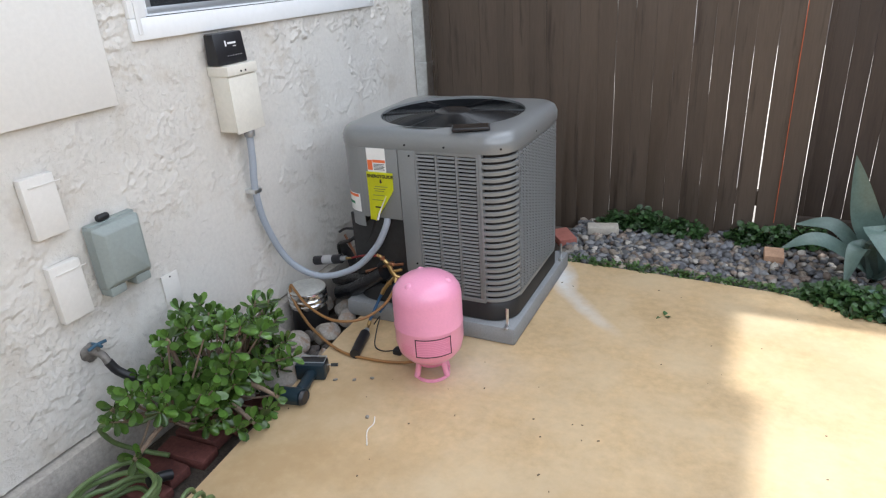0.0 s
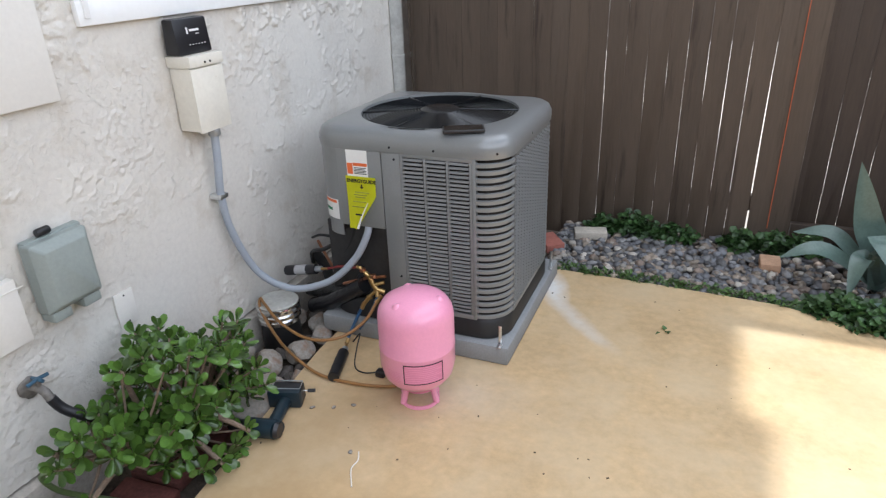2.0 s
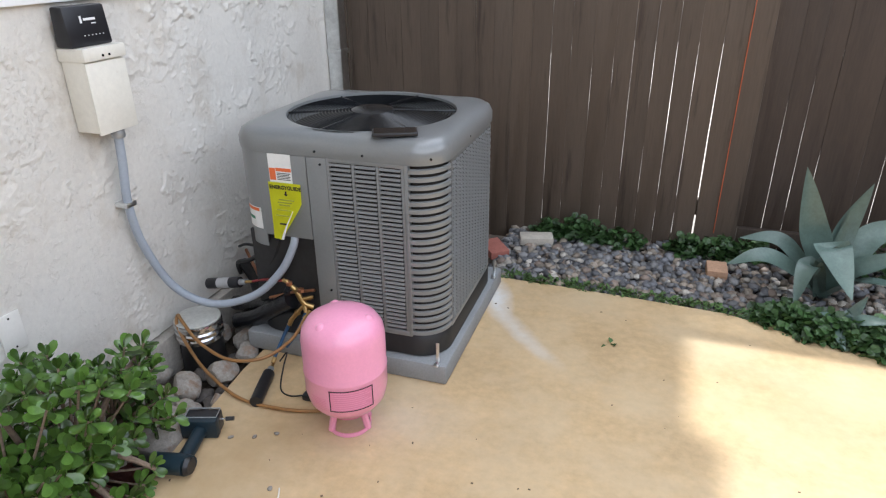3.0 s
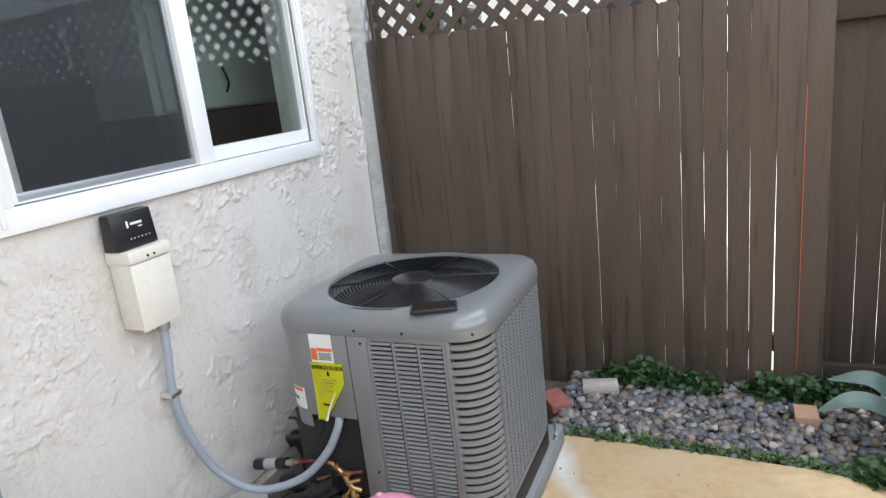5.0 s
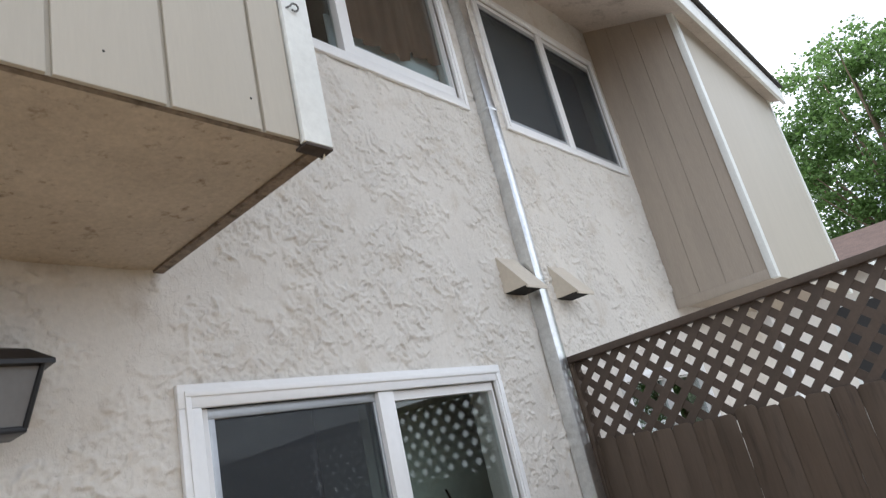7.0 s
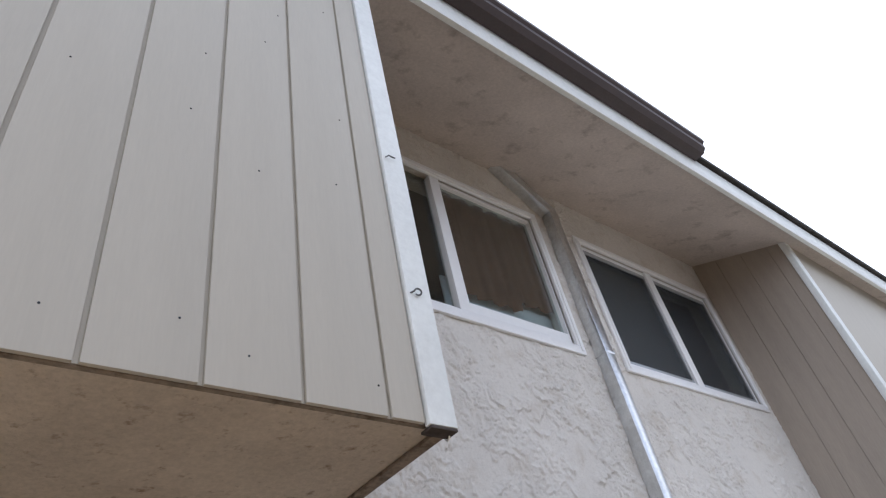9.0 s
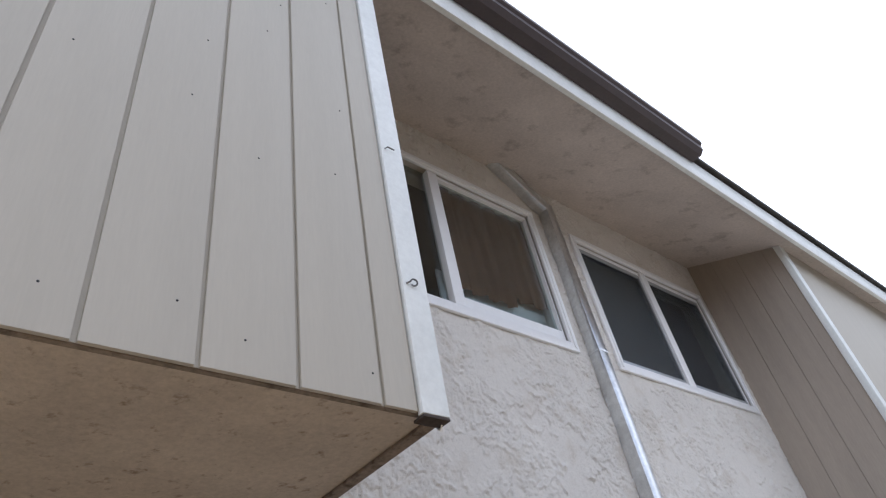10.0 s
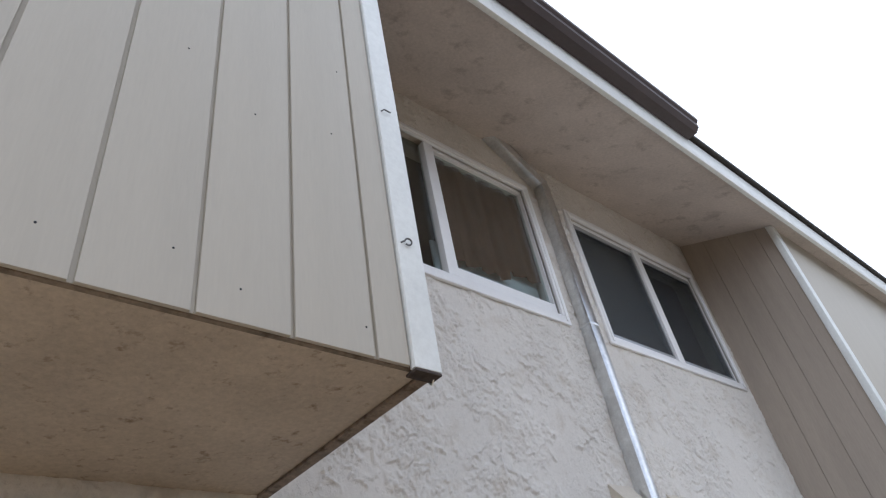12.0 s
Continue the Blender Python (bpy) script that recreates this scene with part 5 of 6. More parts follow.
def stone(at, size, seed, squash=0.7, sub=2):
    """A worn, lumpy rock."""
    bm = bmesh.new()
    bmesh.ops.create_icosphere(bm, subdivisions=sub, radius=1)
    for v in bm.verts:
        n1 = noise.noise(v.co * 0.9 + Vector((seed * 7.3, seed * 1.7, 0)))
        n2 = noise.noise(v.co * 2.3 + Vector((0, seed * 3.1, seed)))
        v.co *= 1 + 0.35 * n1 + 0.14 * n2
        for c_ in range(11 if sub > 1 else 0):
            cut = Vector((math.sin(c_ * 2.4 + seed), math.cos(c_ * 2.4 + seed * 1.3), math.sin(c_ * 1.1 + seed * 2.1) * 0.9)).normalized()
            v.co -= cut * max(0.0, v.co.dot(cut) - 0.74 - 0.10 * math.sin(c_ * 5.0 + seed))
        v.co.x *= size[0]
        v.co.y *= size[1]
        v.co.z *= size[2] * squash
    bm.transform(Matrix.Translation(at) @ Matrix.Rotation(seed * 1.9, 4, "Z"))
    return bm


ROCK = material("pale_grey_rock", (0.33, 0.30, 0.265), rough=0.85, var=0.2, scale=14, fine=90, bump=0.5, depth=0.004, spread=0.18, stain=(0.30, 0.20, 0.14), stain_at=(0.52, 0.68), stain_scale=22)
ROCK_DARK = material("dark_wet_rock", (0.12, 0.105, 0.095), rough=0.7, var=0.25, scale=14, fine=90, bump=0.6, depth=0.004, spread=0.2)
rr = random.Random(21)
for x, y, s in ((0.300, 0.060, 0.095), (0.200, 0.318, 0.066), (0.268, 0.430, 0.062), (0.285, 0.575, 0.052), (0.285, 0.222, 0.050), (0.165, 0.225, 0.060), (0.330, 0.160, 0.046), (0.055, 0.36, 0.05), (0.22, -0.06, 0.06), (0.095, 0.150, 0.062), (0.235, 0.120, 0.058), (0.345, 0.300, 0.034), (0.075, 0.690, 0.05), (0.21, 0.66, 0.05)):
    k = rr.uniform(0, 9)
    tagged(part("rock", stone((x, y, -0.055 + s * 0.55), (s, s * rr.uniform(0.8, 1.25), s * 1.05), k, 0.85, 3), ROCK, None, "", 28), "pale grey landscape rock beside the patio edge", "rock", "rocks in the planting strip")
for k in range(34):
    x, y, s = rr.uniform(0.06, 0.32), rr.uniform(-0.15, 0.85), rr.uniform(0.018, 0.036)
    tagged(part("small_rock", stone((x, y, -0.07 + s * 0.5), (s, s * 1.2, s), k * 1.3 + 40, 0.8, 2), ROCK_DARK, None, "", 35), "dark small stone in the planting strip", "rock", "small stones in the planting strip")
MAROON = material("maroon_paver", (0.11, 0.035, 0.028), rough=0.85, var=0.25, scale=12, fine=80, bump=0.5, depth=0.003, spread=0.2)
for k in range(7):
    bb = box(-0.095, 0.095, -0.042, 0.042, -0.02, 0.02, 0.008)
    bb.transform(Matrix.Translation((0.215 + 0.02 * (k % 2), -0.66 + 0.098 * k, -0.052)) @ Matrix.Rotation(radians(8 - 5 * (k % 3)), 4, "Z") @ Matrix.Rotation(radians(5 * (k % 2)), 4, "Y"))
    tagged(part("edging_brick", bb, MAROON), "dark maroon brick bedded in the soil", "brick", "edging bricks")

# bucket-like vent with a bright ribbed collar
bk = thing("vent_pipe", (0.118, 0.528, -0.08), "black pipe with a bright ribbed metal collar and grey lid", "pipe")
part("pipe", lathe([(0.078, -0.085), (0.082, -0.08), (0.080, 0.055), (0.07, 0.058)], (0.118, 0.528, 0), 28), AC_DARK, bk)
CHROME = material("bright_ribbed_metal", (0.75, 0.75, 0.74), rough=0.16, metal=1.0, var=0.08, bump=0.05)
part("collar", lathe([(0.080, 0.056), (0.088, 0.059), (0.089, 0.074), (0.084, 0.079), (0.089, 0.084), (0.089, 0.097), (0.084, 0.102), (0.089, 0.107), (0.089, 0.125), (0.086, 0.132), (0.02, 0.133)], (0.118, 0.528, 0), 36), CHROME, bk, "bright ribbed collar")
LID = material("dusty_grey_lid", (0.50, 0.50, 0.47), rough=0.7, var=0.12, scale=12, bump=0.2)
part("lid", lathe([(0.084, 0.1335), (0.086, 0.137), (0.083, 0.141), (0.04, 0.144), (0.002, 0.145)], (0.118, 0.528, 0), 36), LID, bk)

# cordless driver lying on the patio edge
TEAL = material("teal_tool_plastic", (0.009, 0.024, 0.036), rough=0.45, var=0.1, fine=90, bump=0.1)
dr = thing("cordless_drill", (0.38, 0.07, 0.0), "teal and black cordless driver lying on its side", "power tool")
part("motor_body", tube([(0.435, -0.030, 0.036), (0.428, -0.028, 0.036), (0.395, -0.034, 0.036), (0.335, -0.046, 0.034)], 0.032, 16, steps=0), TEAL, dr)
part("end_cap", tube([(0.434, -0.029, 0.036), (0.446, -0.027, 0.036)], 0.030, 16, steps=0, taper=0.024), BLACK_PLASTIC, dr)
part("gear_case", tube([(0.335, -0.046, 0.034), (0.300, -0.053, 0.033), (0.272, -0.058, 0.033)], 0.029, 14, steps=0, taper=0.016), AC_DARK, dr)
part("chuck", tube([(0.274, -0.058, 0.033), (0.250, -0.063, 0.033)], 0.010, 10, steps=0), CHROME, dr)
part("handle", tube([(0.405, -0.020, 0.034), (0.392, 0.035, 0.032), (0.375, 0.090, 0.031), (0.366, 0.125, 0.031)], 0.0215, 12), TEAL, dr)
bt = box(-0.055, 0.055, -0.028, 0.028, 0.0, 0.062, 0.007)
bt.transform(Matrix.Translation((0.355, 0.150, 0.004)) @ Matrix.Rotation(radians(18), 4, "Z"))
part("battery", bt, BLACK_PLASTIC, dr)
bt = box(-0.058, 0.058, -0.020, 0.012, 0.0, 0.066, 0.006)
bt.transform(Matrix.Translation((0.360, 0.128, 0.003)) @ Matrix.Rotation(radians(18), 4, "Z"))
part("foot", bt, TEAL, dr)
clip_m = Matrix.Translation((0.355, 0.152, 0.068)) @ Matrix.Rotation(radians(18), 4, "Z")
rim = [clip_m @ Vector(v) for v in ((-0.050, -0.022, 0), (-0.050, 0.022, 0.002), (0.050, 0.022, 0.002), (0.050, -0.022, 0), (-0.050, -0.022, 0))]
part("belt_clip", tube(rim, 0.0026, 6, steps=0), ALU, dr, "bright metal rim")
part("bit", tube([(0.405, 0.168, 0.045), (0.425, 0.176, 0.045)], 0.003, 6, steps=0), CHROME, dr)
part("bit_holder", tube([(0.422, 0.175, 0.045), (0.446, 0.185, 0.045)], 0.007, 8, steps=0), BLACK_PLASTIC, dr)
nudge(dr, 0.075, -0.025, 0)

# tap and garden hose
OLD_METAL = material("weathered_tap_metal", (0.22, 0.205, 0.19), rough=0.6, metal=0.5, var=0.25, fine=60, bump=0.4)
TAP_BLUE = material("blue_tap_handle", (0.04, 0.10, 0.16), rough=0.5, var=0.15, bump=0.1)
HOSE_G = material("green_garden_hose", (0.12, 0.175, 0.065), rough=0.45, var=0.1, fine=60, bump=0.1)
fb = thing("hose_bib", (0.03, -0.42, 0.42), "weathered wall tap with a blue cross handle", "tap")
part("flange", stone((0.004, -0.42, 0.415), (0.014, 0.030, 0.034), 5.0, 1.0, 3), OLD_METAL, fb, "crusty old mortar collar", 60)
part("spout", tube([(0.005, -0.42, 0.42), (0.035, -0.42, 0.424), (0.066, -0.42, 0.416), (0.078, -0.418, 0.392)], 0.0125, 10), OLD_METAL, fb)
part("stem", lathe([(0.006, 0.42), (0.006, 0.452)], (0.052, -0.42, 0), 8), OLD_METAL, fb)
part("handle", tube([(0.052, -0.452, 0.452), (0.052, -0.42, 0.455), (0.052, -0.388, 0.452)], 0.0055, 8, steps=2), TAP_BLUE, fb, "blue cross handle")
part("handle", tube([(0.030, -0.42, 0.453), (0.052, -0.42, 0.455), (0.074, -0.42, 0.453)], 0.0055, 8, steps=2), TAP_BLUE, fb, "blue cross handle")
part("coupling", tube([(0.078, -0.418, 0.395), (0.095, -0.405, 0.355), (0.130, -0.375, 0.315), (0.165, -0.335, 0.285)], 0.015, 10, steps=3), BLACK_PLASTIC, fb, "black hose coupling")
gh = thing("garden_hose", (0.17, -0.6, -0.05), "green garden hose hanging from the tap and coiled on the soil", "hose")
pts = [(0.165, -0.335, 0.285), (0.195, -0.33, 0.24), (0.21, -0.35, 0.16), (0.15, -0.44, 0.13), (0.10, -0.53, 0.17), (0.09, -0.50, 0.08), (0.13, -0.43, 0.0), (0.2, -0.40, -0.02)]
part("hanging_length", tube(pts, 0.0085, 8), HOSE_G, gh)
coil = []
for k in range(60):
    a = 2 * math.pi * k / 12
    r = 0.125 + 0.012 * math.sin(k * 1.7)
    coil.append((0.275 + r * 0.85 * math.cos(a), -0.67 + r * 1.05 * math.sin(a), -0.035 + 0.0022 * k + 0.006 * math.sin(k * 2.1)))
part("coil", tube(coil, 0.0085, 8, steps=3), HOSE_G, gh)
spiral = [(0.47 + 0.0037 * k, -0.575 + 0.034 * math.cos(k * 0.6), 0.041 + 0.032 * math.sin(k * 0.6)) for k in range(84)]
part("coil", tube(spiral, 0.0070, 8, steps=2), HOSE_G, gh)
part("nozzle", tube([(0.28, -0.55, 0.02), (0.29, -0.51, 0.012), (0.30, -0.48, 0.0)], 0.018, 10), BLACK_PLASTIC, gh, "black spray nozzle")

nudge(fb, 0, -0.025, -0.062)
nudge(gh, 0.02, -0.025, 0)


# ---- plants ----
def leaf_material(name, color, rough=0.45, spread=0.3, island=True, back=0.25):
    m = material(name, color, rough=rough, var=0.12, scale=20, fine=90, bump=0.1, spread=spread, island=island)
    b = m.node_tree.nodes["Principled BSDF"]
    b.inputs["Subsurface Weight"].default_value = 0.0
    b.inputs["Specular IOR Level"].default_value = 0.6
    if back:
        nt = m.node_tree
        thin, mix = node(nt, "BsdfTranslucent"), node(nt, "MixShader")
        mix.inputs[0].default_value = back
        nt.links.new(b.inputs["Base Color"].links[0].from_socket, thin.inputs["Color"])
        nt.links.new(b.outputs[0], mix.inputs[1])
        nt.links.new(thin.outputs[0], mix.inputs[2])
        nt.links.new(mix.outputs[0], nt.nodes["Material Output"].inputs["Surface"])
    return m


JADE = leaf_material("jade_leaf_green", (0.078, 0.154, 0.027), rough=0.20, spread=0.60, island=False, back=0.0)
JADE_REST = leaf_material("jade_leaf_green_joined", (0.075, 0.148, 0.026), rough=0.20, spread=0.60, back=0.0)
BARK = material("grey_brown_bark", (0.22, 0.16, 0.115), rough=0.85, var=0.25, scale=20, fine=80, bump=0.5)


def succulent_leaf(length, width, thick):
    """A plump spoon-shaped leaf along +x."""
    bm = bmesh.new()
    rows = []
    for i in range(7):
        t = i / 6
        w = width * (0.20, 0.36, 0.60, 0.84, 1.0, 0.92, 0.42)[i]
        x = length * t
        z = 0.12 * length * t * t
        th = thick * (1 - 0.6 * t)
        rows.append([bm.verts.new((x, -w, z + 0.10 * w)), bm.verts.new((x, 0, z - 0.12 * w)), bm.verts.new((x, w, z + 0.10 * w)), bm.verts.new((x, 0, z - th - 0.12 * w))])
    for u, v in zip(rows, rows[1:]):
        for j in range(4):
            bm.faces.new((u[j], u[(j + 1) % 4], v[(j + 1) % 4], v[j]))
    bm.faces.new(rows[0][::-1])
    bm.faces.new(rows[-1])
    bmesh.ops.recalc_face_normals(bm, faces=bm.faces)
    return bm


pr_ = random.Random(77)
jade = thing("jade_plant", (0.20, -0.20, -0.06), "bushy jade plant with glossy plump green leaves in the planting strip", "plant")
tips = []
base = Vector((0.19, -0.20, -0.06))
for k in range(2600):
    d = Vector((pr_.uniform(-1, 1), pr_.uniform(-1, 1), pr_.uniform(-0.9, 1)))
    if not 0.50 < d.length < 1:
        continue
    lobe = 0.86 + 0.20 * math.sin(5.1 * d.y + 2.0 * d.z) + 0.12 * math.sin(9.0 * d.x + 4.0 * d.z)
    p = Vector((0.265 + 0.215 * d.x * lobe, -0.195 + 0.365 * d.y * lobe, 0.215 + 0.220 * d.z * lobe))
    if p.z < 0.055 + 0.9 * max(0.0, -0.33 - p.y) or p.x < 0.05 or any((p - q).length < 0.046 for q in tips):
        continue
    # the rosettes sit in clumps, with bare stems showing between
    if math.sin(19.0 * p.y + 1.0) + math.sin(23.0 * p.z + 9.0 * p.y) + 0.6 * math.sin(21.0 * p.x) < -0.55:
        continue
    tips.append(p)
    if len(tips) == 122:
        break
tips += [Vector((0.16, -0.53, 0.235)), Vector((0.27, -0.58, 0.105)), Vector((0.25, -0.34, 0.40)), Vector((0.46, -0.12, 0.08)), Vector((0.47, -0.26, 0.07)),
         Vector((0.30, 0.09, 0.33)), Vector((0.27, 0.13, 0.26)), Vector((0.31, 0.05, 0.29)), Vector((0.34, 0.04, 0.22)), Vector((0.30, 0.02, 0.36)), Vector((0.35, 0.00, 0.27)), Vector((0.33, 0.08, 0.26)), Vector((0.44, -0.15, 0.03)), Vector((0.45, -0.20, 0.03)), Vector((0.43, -0.30, 0.05)),
         Vector((0.20, -0.57, 0.22)), Vector((0.18, -0.50, 0.28))]
stems = bmesh.new()
for k in range(7):
    a = k * 0.9
    hub = base + Vector((0.05 * math.cos(a), 0.22 * math.sin(a), 0.14 + 0.03 * (k % 3)))
    part("branch", tube([base, base.lerp(hub, 0.5) + Vector((0.02 * math.cos(k), 0.02 * math.sin(k * 2), -0.01)), hub], 0.013, 8, taper=0.009), BARK, jade)
    near = [p for p in tips if min(range(7), key=lambda i: (p - base - Vector((0.05 * math.cos(i * 0.9), 0.22 * math.sin(i * 0.9), 0.14))).length) == k]
    for p in near:
        tube([hub, hub.lerp(p, 0.5) + Vector((0, 0, -0.015)), p], 0.0046, 6, stems, steps=3, taper=0.0030)
for pts in ([(0.16, -0.24, -0.02), (0.15, -0.33, 0.08), (0.16, -0.46, 0.13), (0.16, -0.53, 0.23)], [(0.18, -0.22, 0.0), (0.24, -0.40, 0.12), (0.27, -0.58, 0.10)],
            [(0.19, -0.18, 0.0), (0.28, -0.13, 0.16), (0.29, -0.06, 0.25), (0.29, 0.07, 0.30)], [(0.17, -0.2, 0.0), (0.21, -0.28, 0.2), (0.25, -0.34, 0.39)],
            [(0.20, -0.2, 0.0), (0.33, -0.17, 0.13), (0.40, -0.15, 0.12), (0.46, -0.12, 0.07)], [(0.20, -0.2, 0.0), (0.34, -0.24, 0.10), (0.47, -0.26, 0.06)]):
    part("branch", tube(pts, 0.012, 8, taper=0.007), BARK, jade)
tagged(part("twig_mass", stems, BARK, jade), kind="stuff")
leaf_meshes = []
for length in (0.044, 0.051, 0.058):
    me = bpy.data.meshes.new("leaf")
    bm = succulent_leaf(length, length * 0.25, 0.006)
    bm.to_mesh(me)
    bm.free()
    me.polygons.foreach_set("use_smooth", [True] * len(me.polygons))
    me.materials.append(JADE)
    leaf_meshes.append(me)
rest = bmesh.new()
count = 0
for p in tips:
    out = (p - Vector((0.19, -0.20, 0.12))).normalized()
    axis = (out + Vector((0.45, -0.35, 0.75))).normalized()
    quat = axis.to_track_quat("Z", "Y")
    for j in range(10):
        ring = (0, 0, 1, 1, 1, 2, 2, 2, 3, 3)[j]
        m = (Matrix.Translation(p - axis * 0.012 * ring) @ quat.to_matrix().to_4x4() @ Matrix.Rotation(2.1 * j + 0.5 * ring + pr_.uniform(-0.3, 0.3), 4, "Z")
             @ Matrix.Rotation(-radians((60, 36, 14, 2)[ring] + pr_.uniform(-12, 12)), 4, "Y") @ Matrix.Scale(pr_.uniform(0.78, 1.08) * (0.75, 0.95, 1.05, 1.0)[ring], 4))
        if count < 300 and p.x > 0.22:
            ob = new("leaf", leaf_meshes[j % 3])
            ob.parent = jade
            ob.matrix_basis = Matrix.Translation(-Vector(jade.location)) @ m
            count += 1
        else:
            lf = succulent_leaf(0.051, 0.0130, 0.0060)
            lf.transform(m)
            me = bpy.data.meshes.new("tmp")
            lf.to_mesh(me)
            lf.free()
            rest.from_mesh(me)
            bpy.data.meshes.remove(me)
jr = part("leaf_mass", rest, JADE_REST, jade, "", 80)
tagged(jr, kind="stuff")

AGAVE = leaf_material("agave_blue_green", (0.095, 0.145, 0.125), rough=0.36, spread=0.12, island=False, back=0.0)


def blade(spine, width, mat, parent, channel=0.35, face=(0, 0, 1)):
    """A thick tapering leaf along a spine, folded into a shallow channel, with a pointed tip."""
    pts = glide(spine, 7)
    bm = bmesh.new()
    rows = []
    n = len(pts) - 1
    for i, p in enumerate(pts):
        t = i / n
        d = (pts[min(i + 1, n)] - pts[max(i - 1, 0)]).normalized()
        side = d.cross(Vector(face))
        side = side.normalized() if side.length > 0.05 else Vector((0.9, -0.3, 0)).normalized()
        up = side.cross(d).normalized()
        w = width * (0.40 + 0.60 * math.sin(math.pi * min(0.97, 0.02 + 0.78 * t))) * (1 - t**5) + 0.001
        th = 0.012 * (1 - t) + 0.002
        rows.append([bm.verts.new(p - side * w + up * channel * w), bm.verts.new(p - side * w * 0.5 + up * channel * w * 0.25), bm.verts.new(p), bm.verts.new(p + side * w * 0.5 + up * channel * w * 0.25),
                     bm.verts.new(p + side * w + up * channel * w), bm.verts.new(p - up * th)])
    for u, v in zip(rows, rows[1:]):
        for j in range(6):
            bm.faces.new((u[j], u[(j + 1) % 6], v[(j + 1) % 6], v[j]))
    bm.faces.new(rows[0][::-1])
    bm.faces.new(rows[-1])
    return part("leaf", bm, mat, parent, "", 60)


C = Vector((2.45, 1.66, 0.02))
ag = thing("agave", C, "blue-green agave with broad arching spiky leaves among the pebbles", "plant")
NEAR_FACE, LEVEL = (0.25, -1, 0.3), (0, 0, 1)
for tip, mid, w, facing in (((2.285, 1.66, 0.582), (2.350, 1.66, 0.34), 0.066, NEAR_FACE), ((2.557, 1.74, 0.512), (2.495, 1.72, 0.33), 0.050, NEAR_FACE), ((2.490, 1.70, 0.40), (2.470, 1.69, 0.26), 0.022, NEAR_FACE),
                            ((2.100, 1.74, 0.212), (2.240, 1.72, 0.235), 0.036, (0.1, -0.7, 0.7)), ((2.048, 1.60, 0.138), (2.175, 1.61, 0.195), 0.038, (0.1, -0.6, 0.8)),
                            ((2.306, 1.44, 0.060), (2.340, 1.52, 0.205), 0.046, (-0.4, -0.6, 0.6)), ((2.495, 1.41, 0.135), (2.420, 1.54, 0.285), 0.078, (0.1, -0.8, 0.6)),
                            ((2.800, 1.72, 0.370), (2.610, 1.72, 0.305), 0.056, (0, -0.8, 0.6)), ((2.740, 1.58, 0.300), (2.585, 1.60, 0.215), 0.044, (0, -0.6, 0.8)), ((2.760, 1.44, 0.190), (2.600, 1.52, 0.170), 0.042, LEVEL),
                            ((2.700, 1.84, 0.30), (2.580, 1.76, 0.24), 0.042, LEVEL)):
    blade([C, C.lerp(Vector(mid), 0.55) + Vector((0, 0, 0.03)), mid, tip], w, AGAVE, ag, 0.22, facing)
pup = thing("agave", (2.47, 1.35, 0.0), "small agave offset sprouting among the leaves at the patio edge", "plant")
for tip, mid, w in (((2.462, 1.225, 0.016), (2.440, 1.30, 0.050), 0.030), ((2.535, 1.38, 0.175), (2.500, 1.37, 0.10), 0.026), ((2.610, 1.27, 0.130), (2.535, 1.31, 0.105), 0.028), ((2.38, 1.34, 0.10), (2.42, 1.35, 0.08), 0.022)):
    base_p = Vector((2.47, 1.36, 0.0))
    blade([base_p, base_p.lerp(Vector(mid), 0.6) + Vector((0, 0, 0.02)), mid, tip], w, AGAVE, pup, 0.22, (0, -0.5, 0.8))

# pebble bed
PEBBLE = material("river_pebbles", (0.25, 0.245, 0.25), rough=0.62, var=0.10, scale=30, fine=120, bump=0.1, spread=0.5, island=True)
pt = PEBBLE.node_tree
tone = node(pt, "ValToRGB")
els = tone.color_ramp.elements
els[0].color, els[1].color = (0.10, 0.10, 0.107, 1), (0.30, 0.25, 0.20, 1)
for at, col in ((0.22, (0.18, 0.178, 0.18, 1)), (0.42, (0.24, 0.20, 0.16, 1)), (0.62, (0.14, 0.143, 0.155, 1)), (0.78, (0.20, 0.155, 0.125, 1)), (0.9, (0.36, 0.33, 0.29, 1))):
    els.new(at).color = col
tone.color_ramp.interpolation = "CONSTANT"
geo = node(pt, "NewGeometry")
hashed = node(pt, "Math")
hashed.operation = "FRACT"
times = node(pt, "Math")
times.operation = "MULTIPLY"
times.inputs[1].default_value = 17.3
pt.links.new(geo.outputs["Random Per Island"], times.inputs[0])
pt.links.new(times.outputs[0], hashed.inputs[0])
pt.links.new(hashed.outputs[0], tone.inputs["Fac"])
mixer = [n for n in pt.nodes if n.bl_idname == "ShaderNodeMix"][0]
pt.links.new(tone.outputs["Color"], mixer.inputs["A"])

bed = bmesh.new()
nx, ny = 60, 16
grid = [[bed.verts.new((0.99 + 4.6 * i / nx, 1.05 + 1.05 * j / ny, -0.035 + 0.012 * noise.noise((i * 0.4, j * 0.4, 2)))) for j in range(ny + 1)] for i in range(nx + 1)]
for i in range(nx):
    for j in range(ny):
        bed.faces.new((grid[i][j], grid[i + 1][j], grid[i + 1][j + 1], grid[i][j + 1]))
structure("gravel_base", bed, SOIL, "dark soil under the pebble bed along the fence", "soil", smooth=60)
ico = bmesh.new()
bmesh.ops.create_icosphere(ico, subdivisions=1, radius=1)
iv, jf = [v.co.copy() for v in ico.verts], [[v.index for v in f.verts] for f in ico.faces]
ico.free()
verts, faces = [], []
gr_ = random.Random(3)


def slab_edge(x):
    return 1.450 if x < 1.06 else 1.450 - 0.0385 * (x - 1.06) if x < 2.05 else 1.412 - 0.41 * (x - 2.05) if x < 2.45 else 1.248 - 0.05 * (x - 2.45)


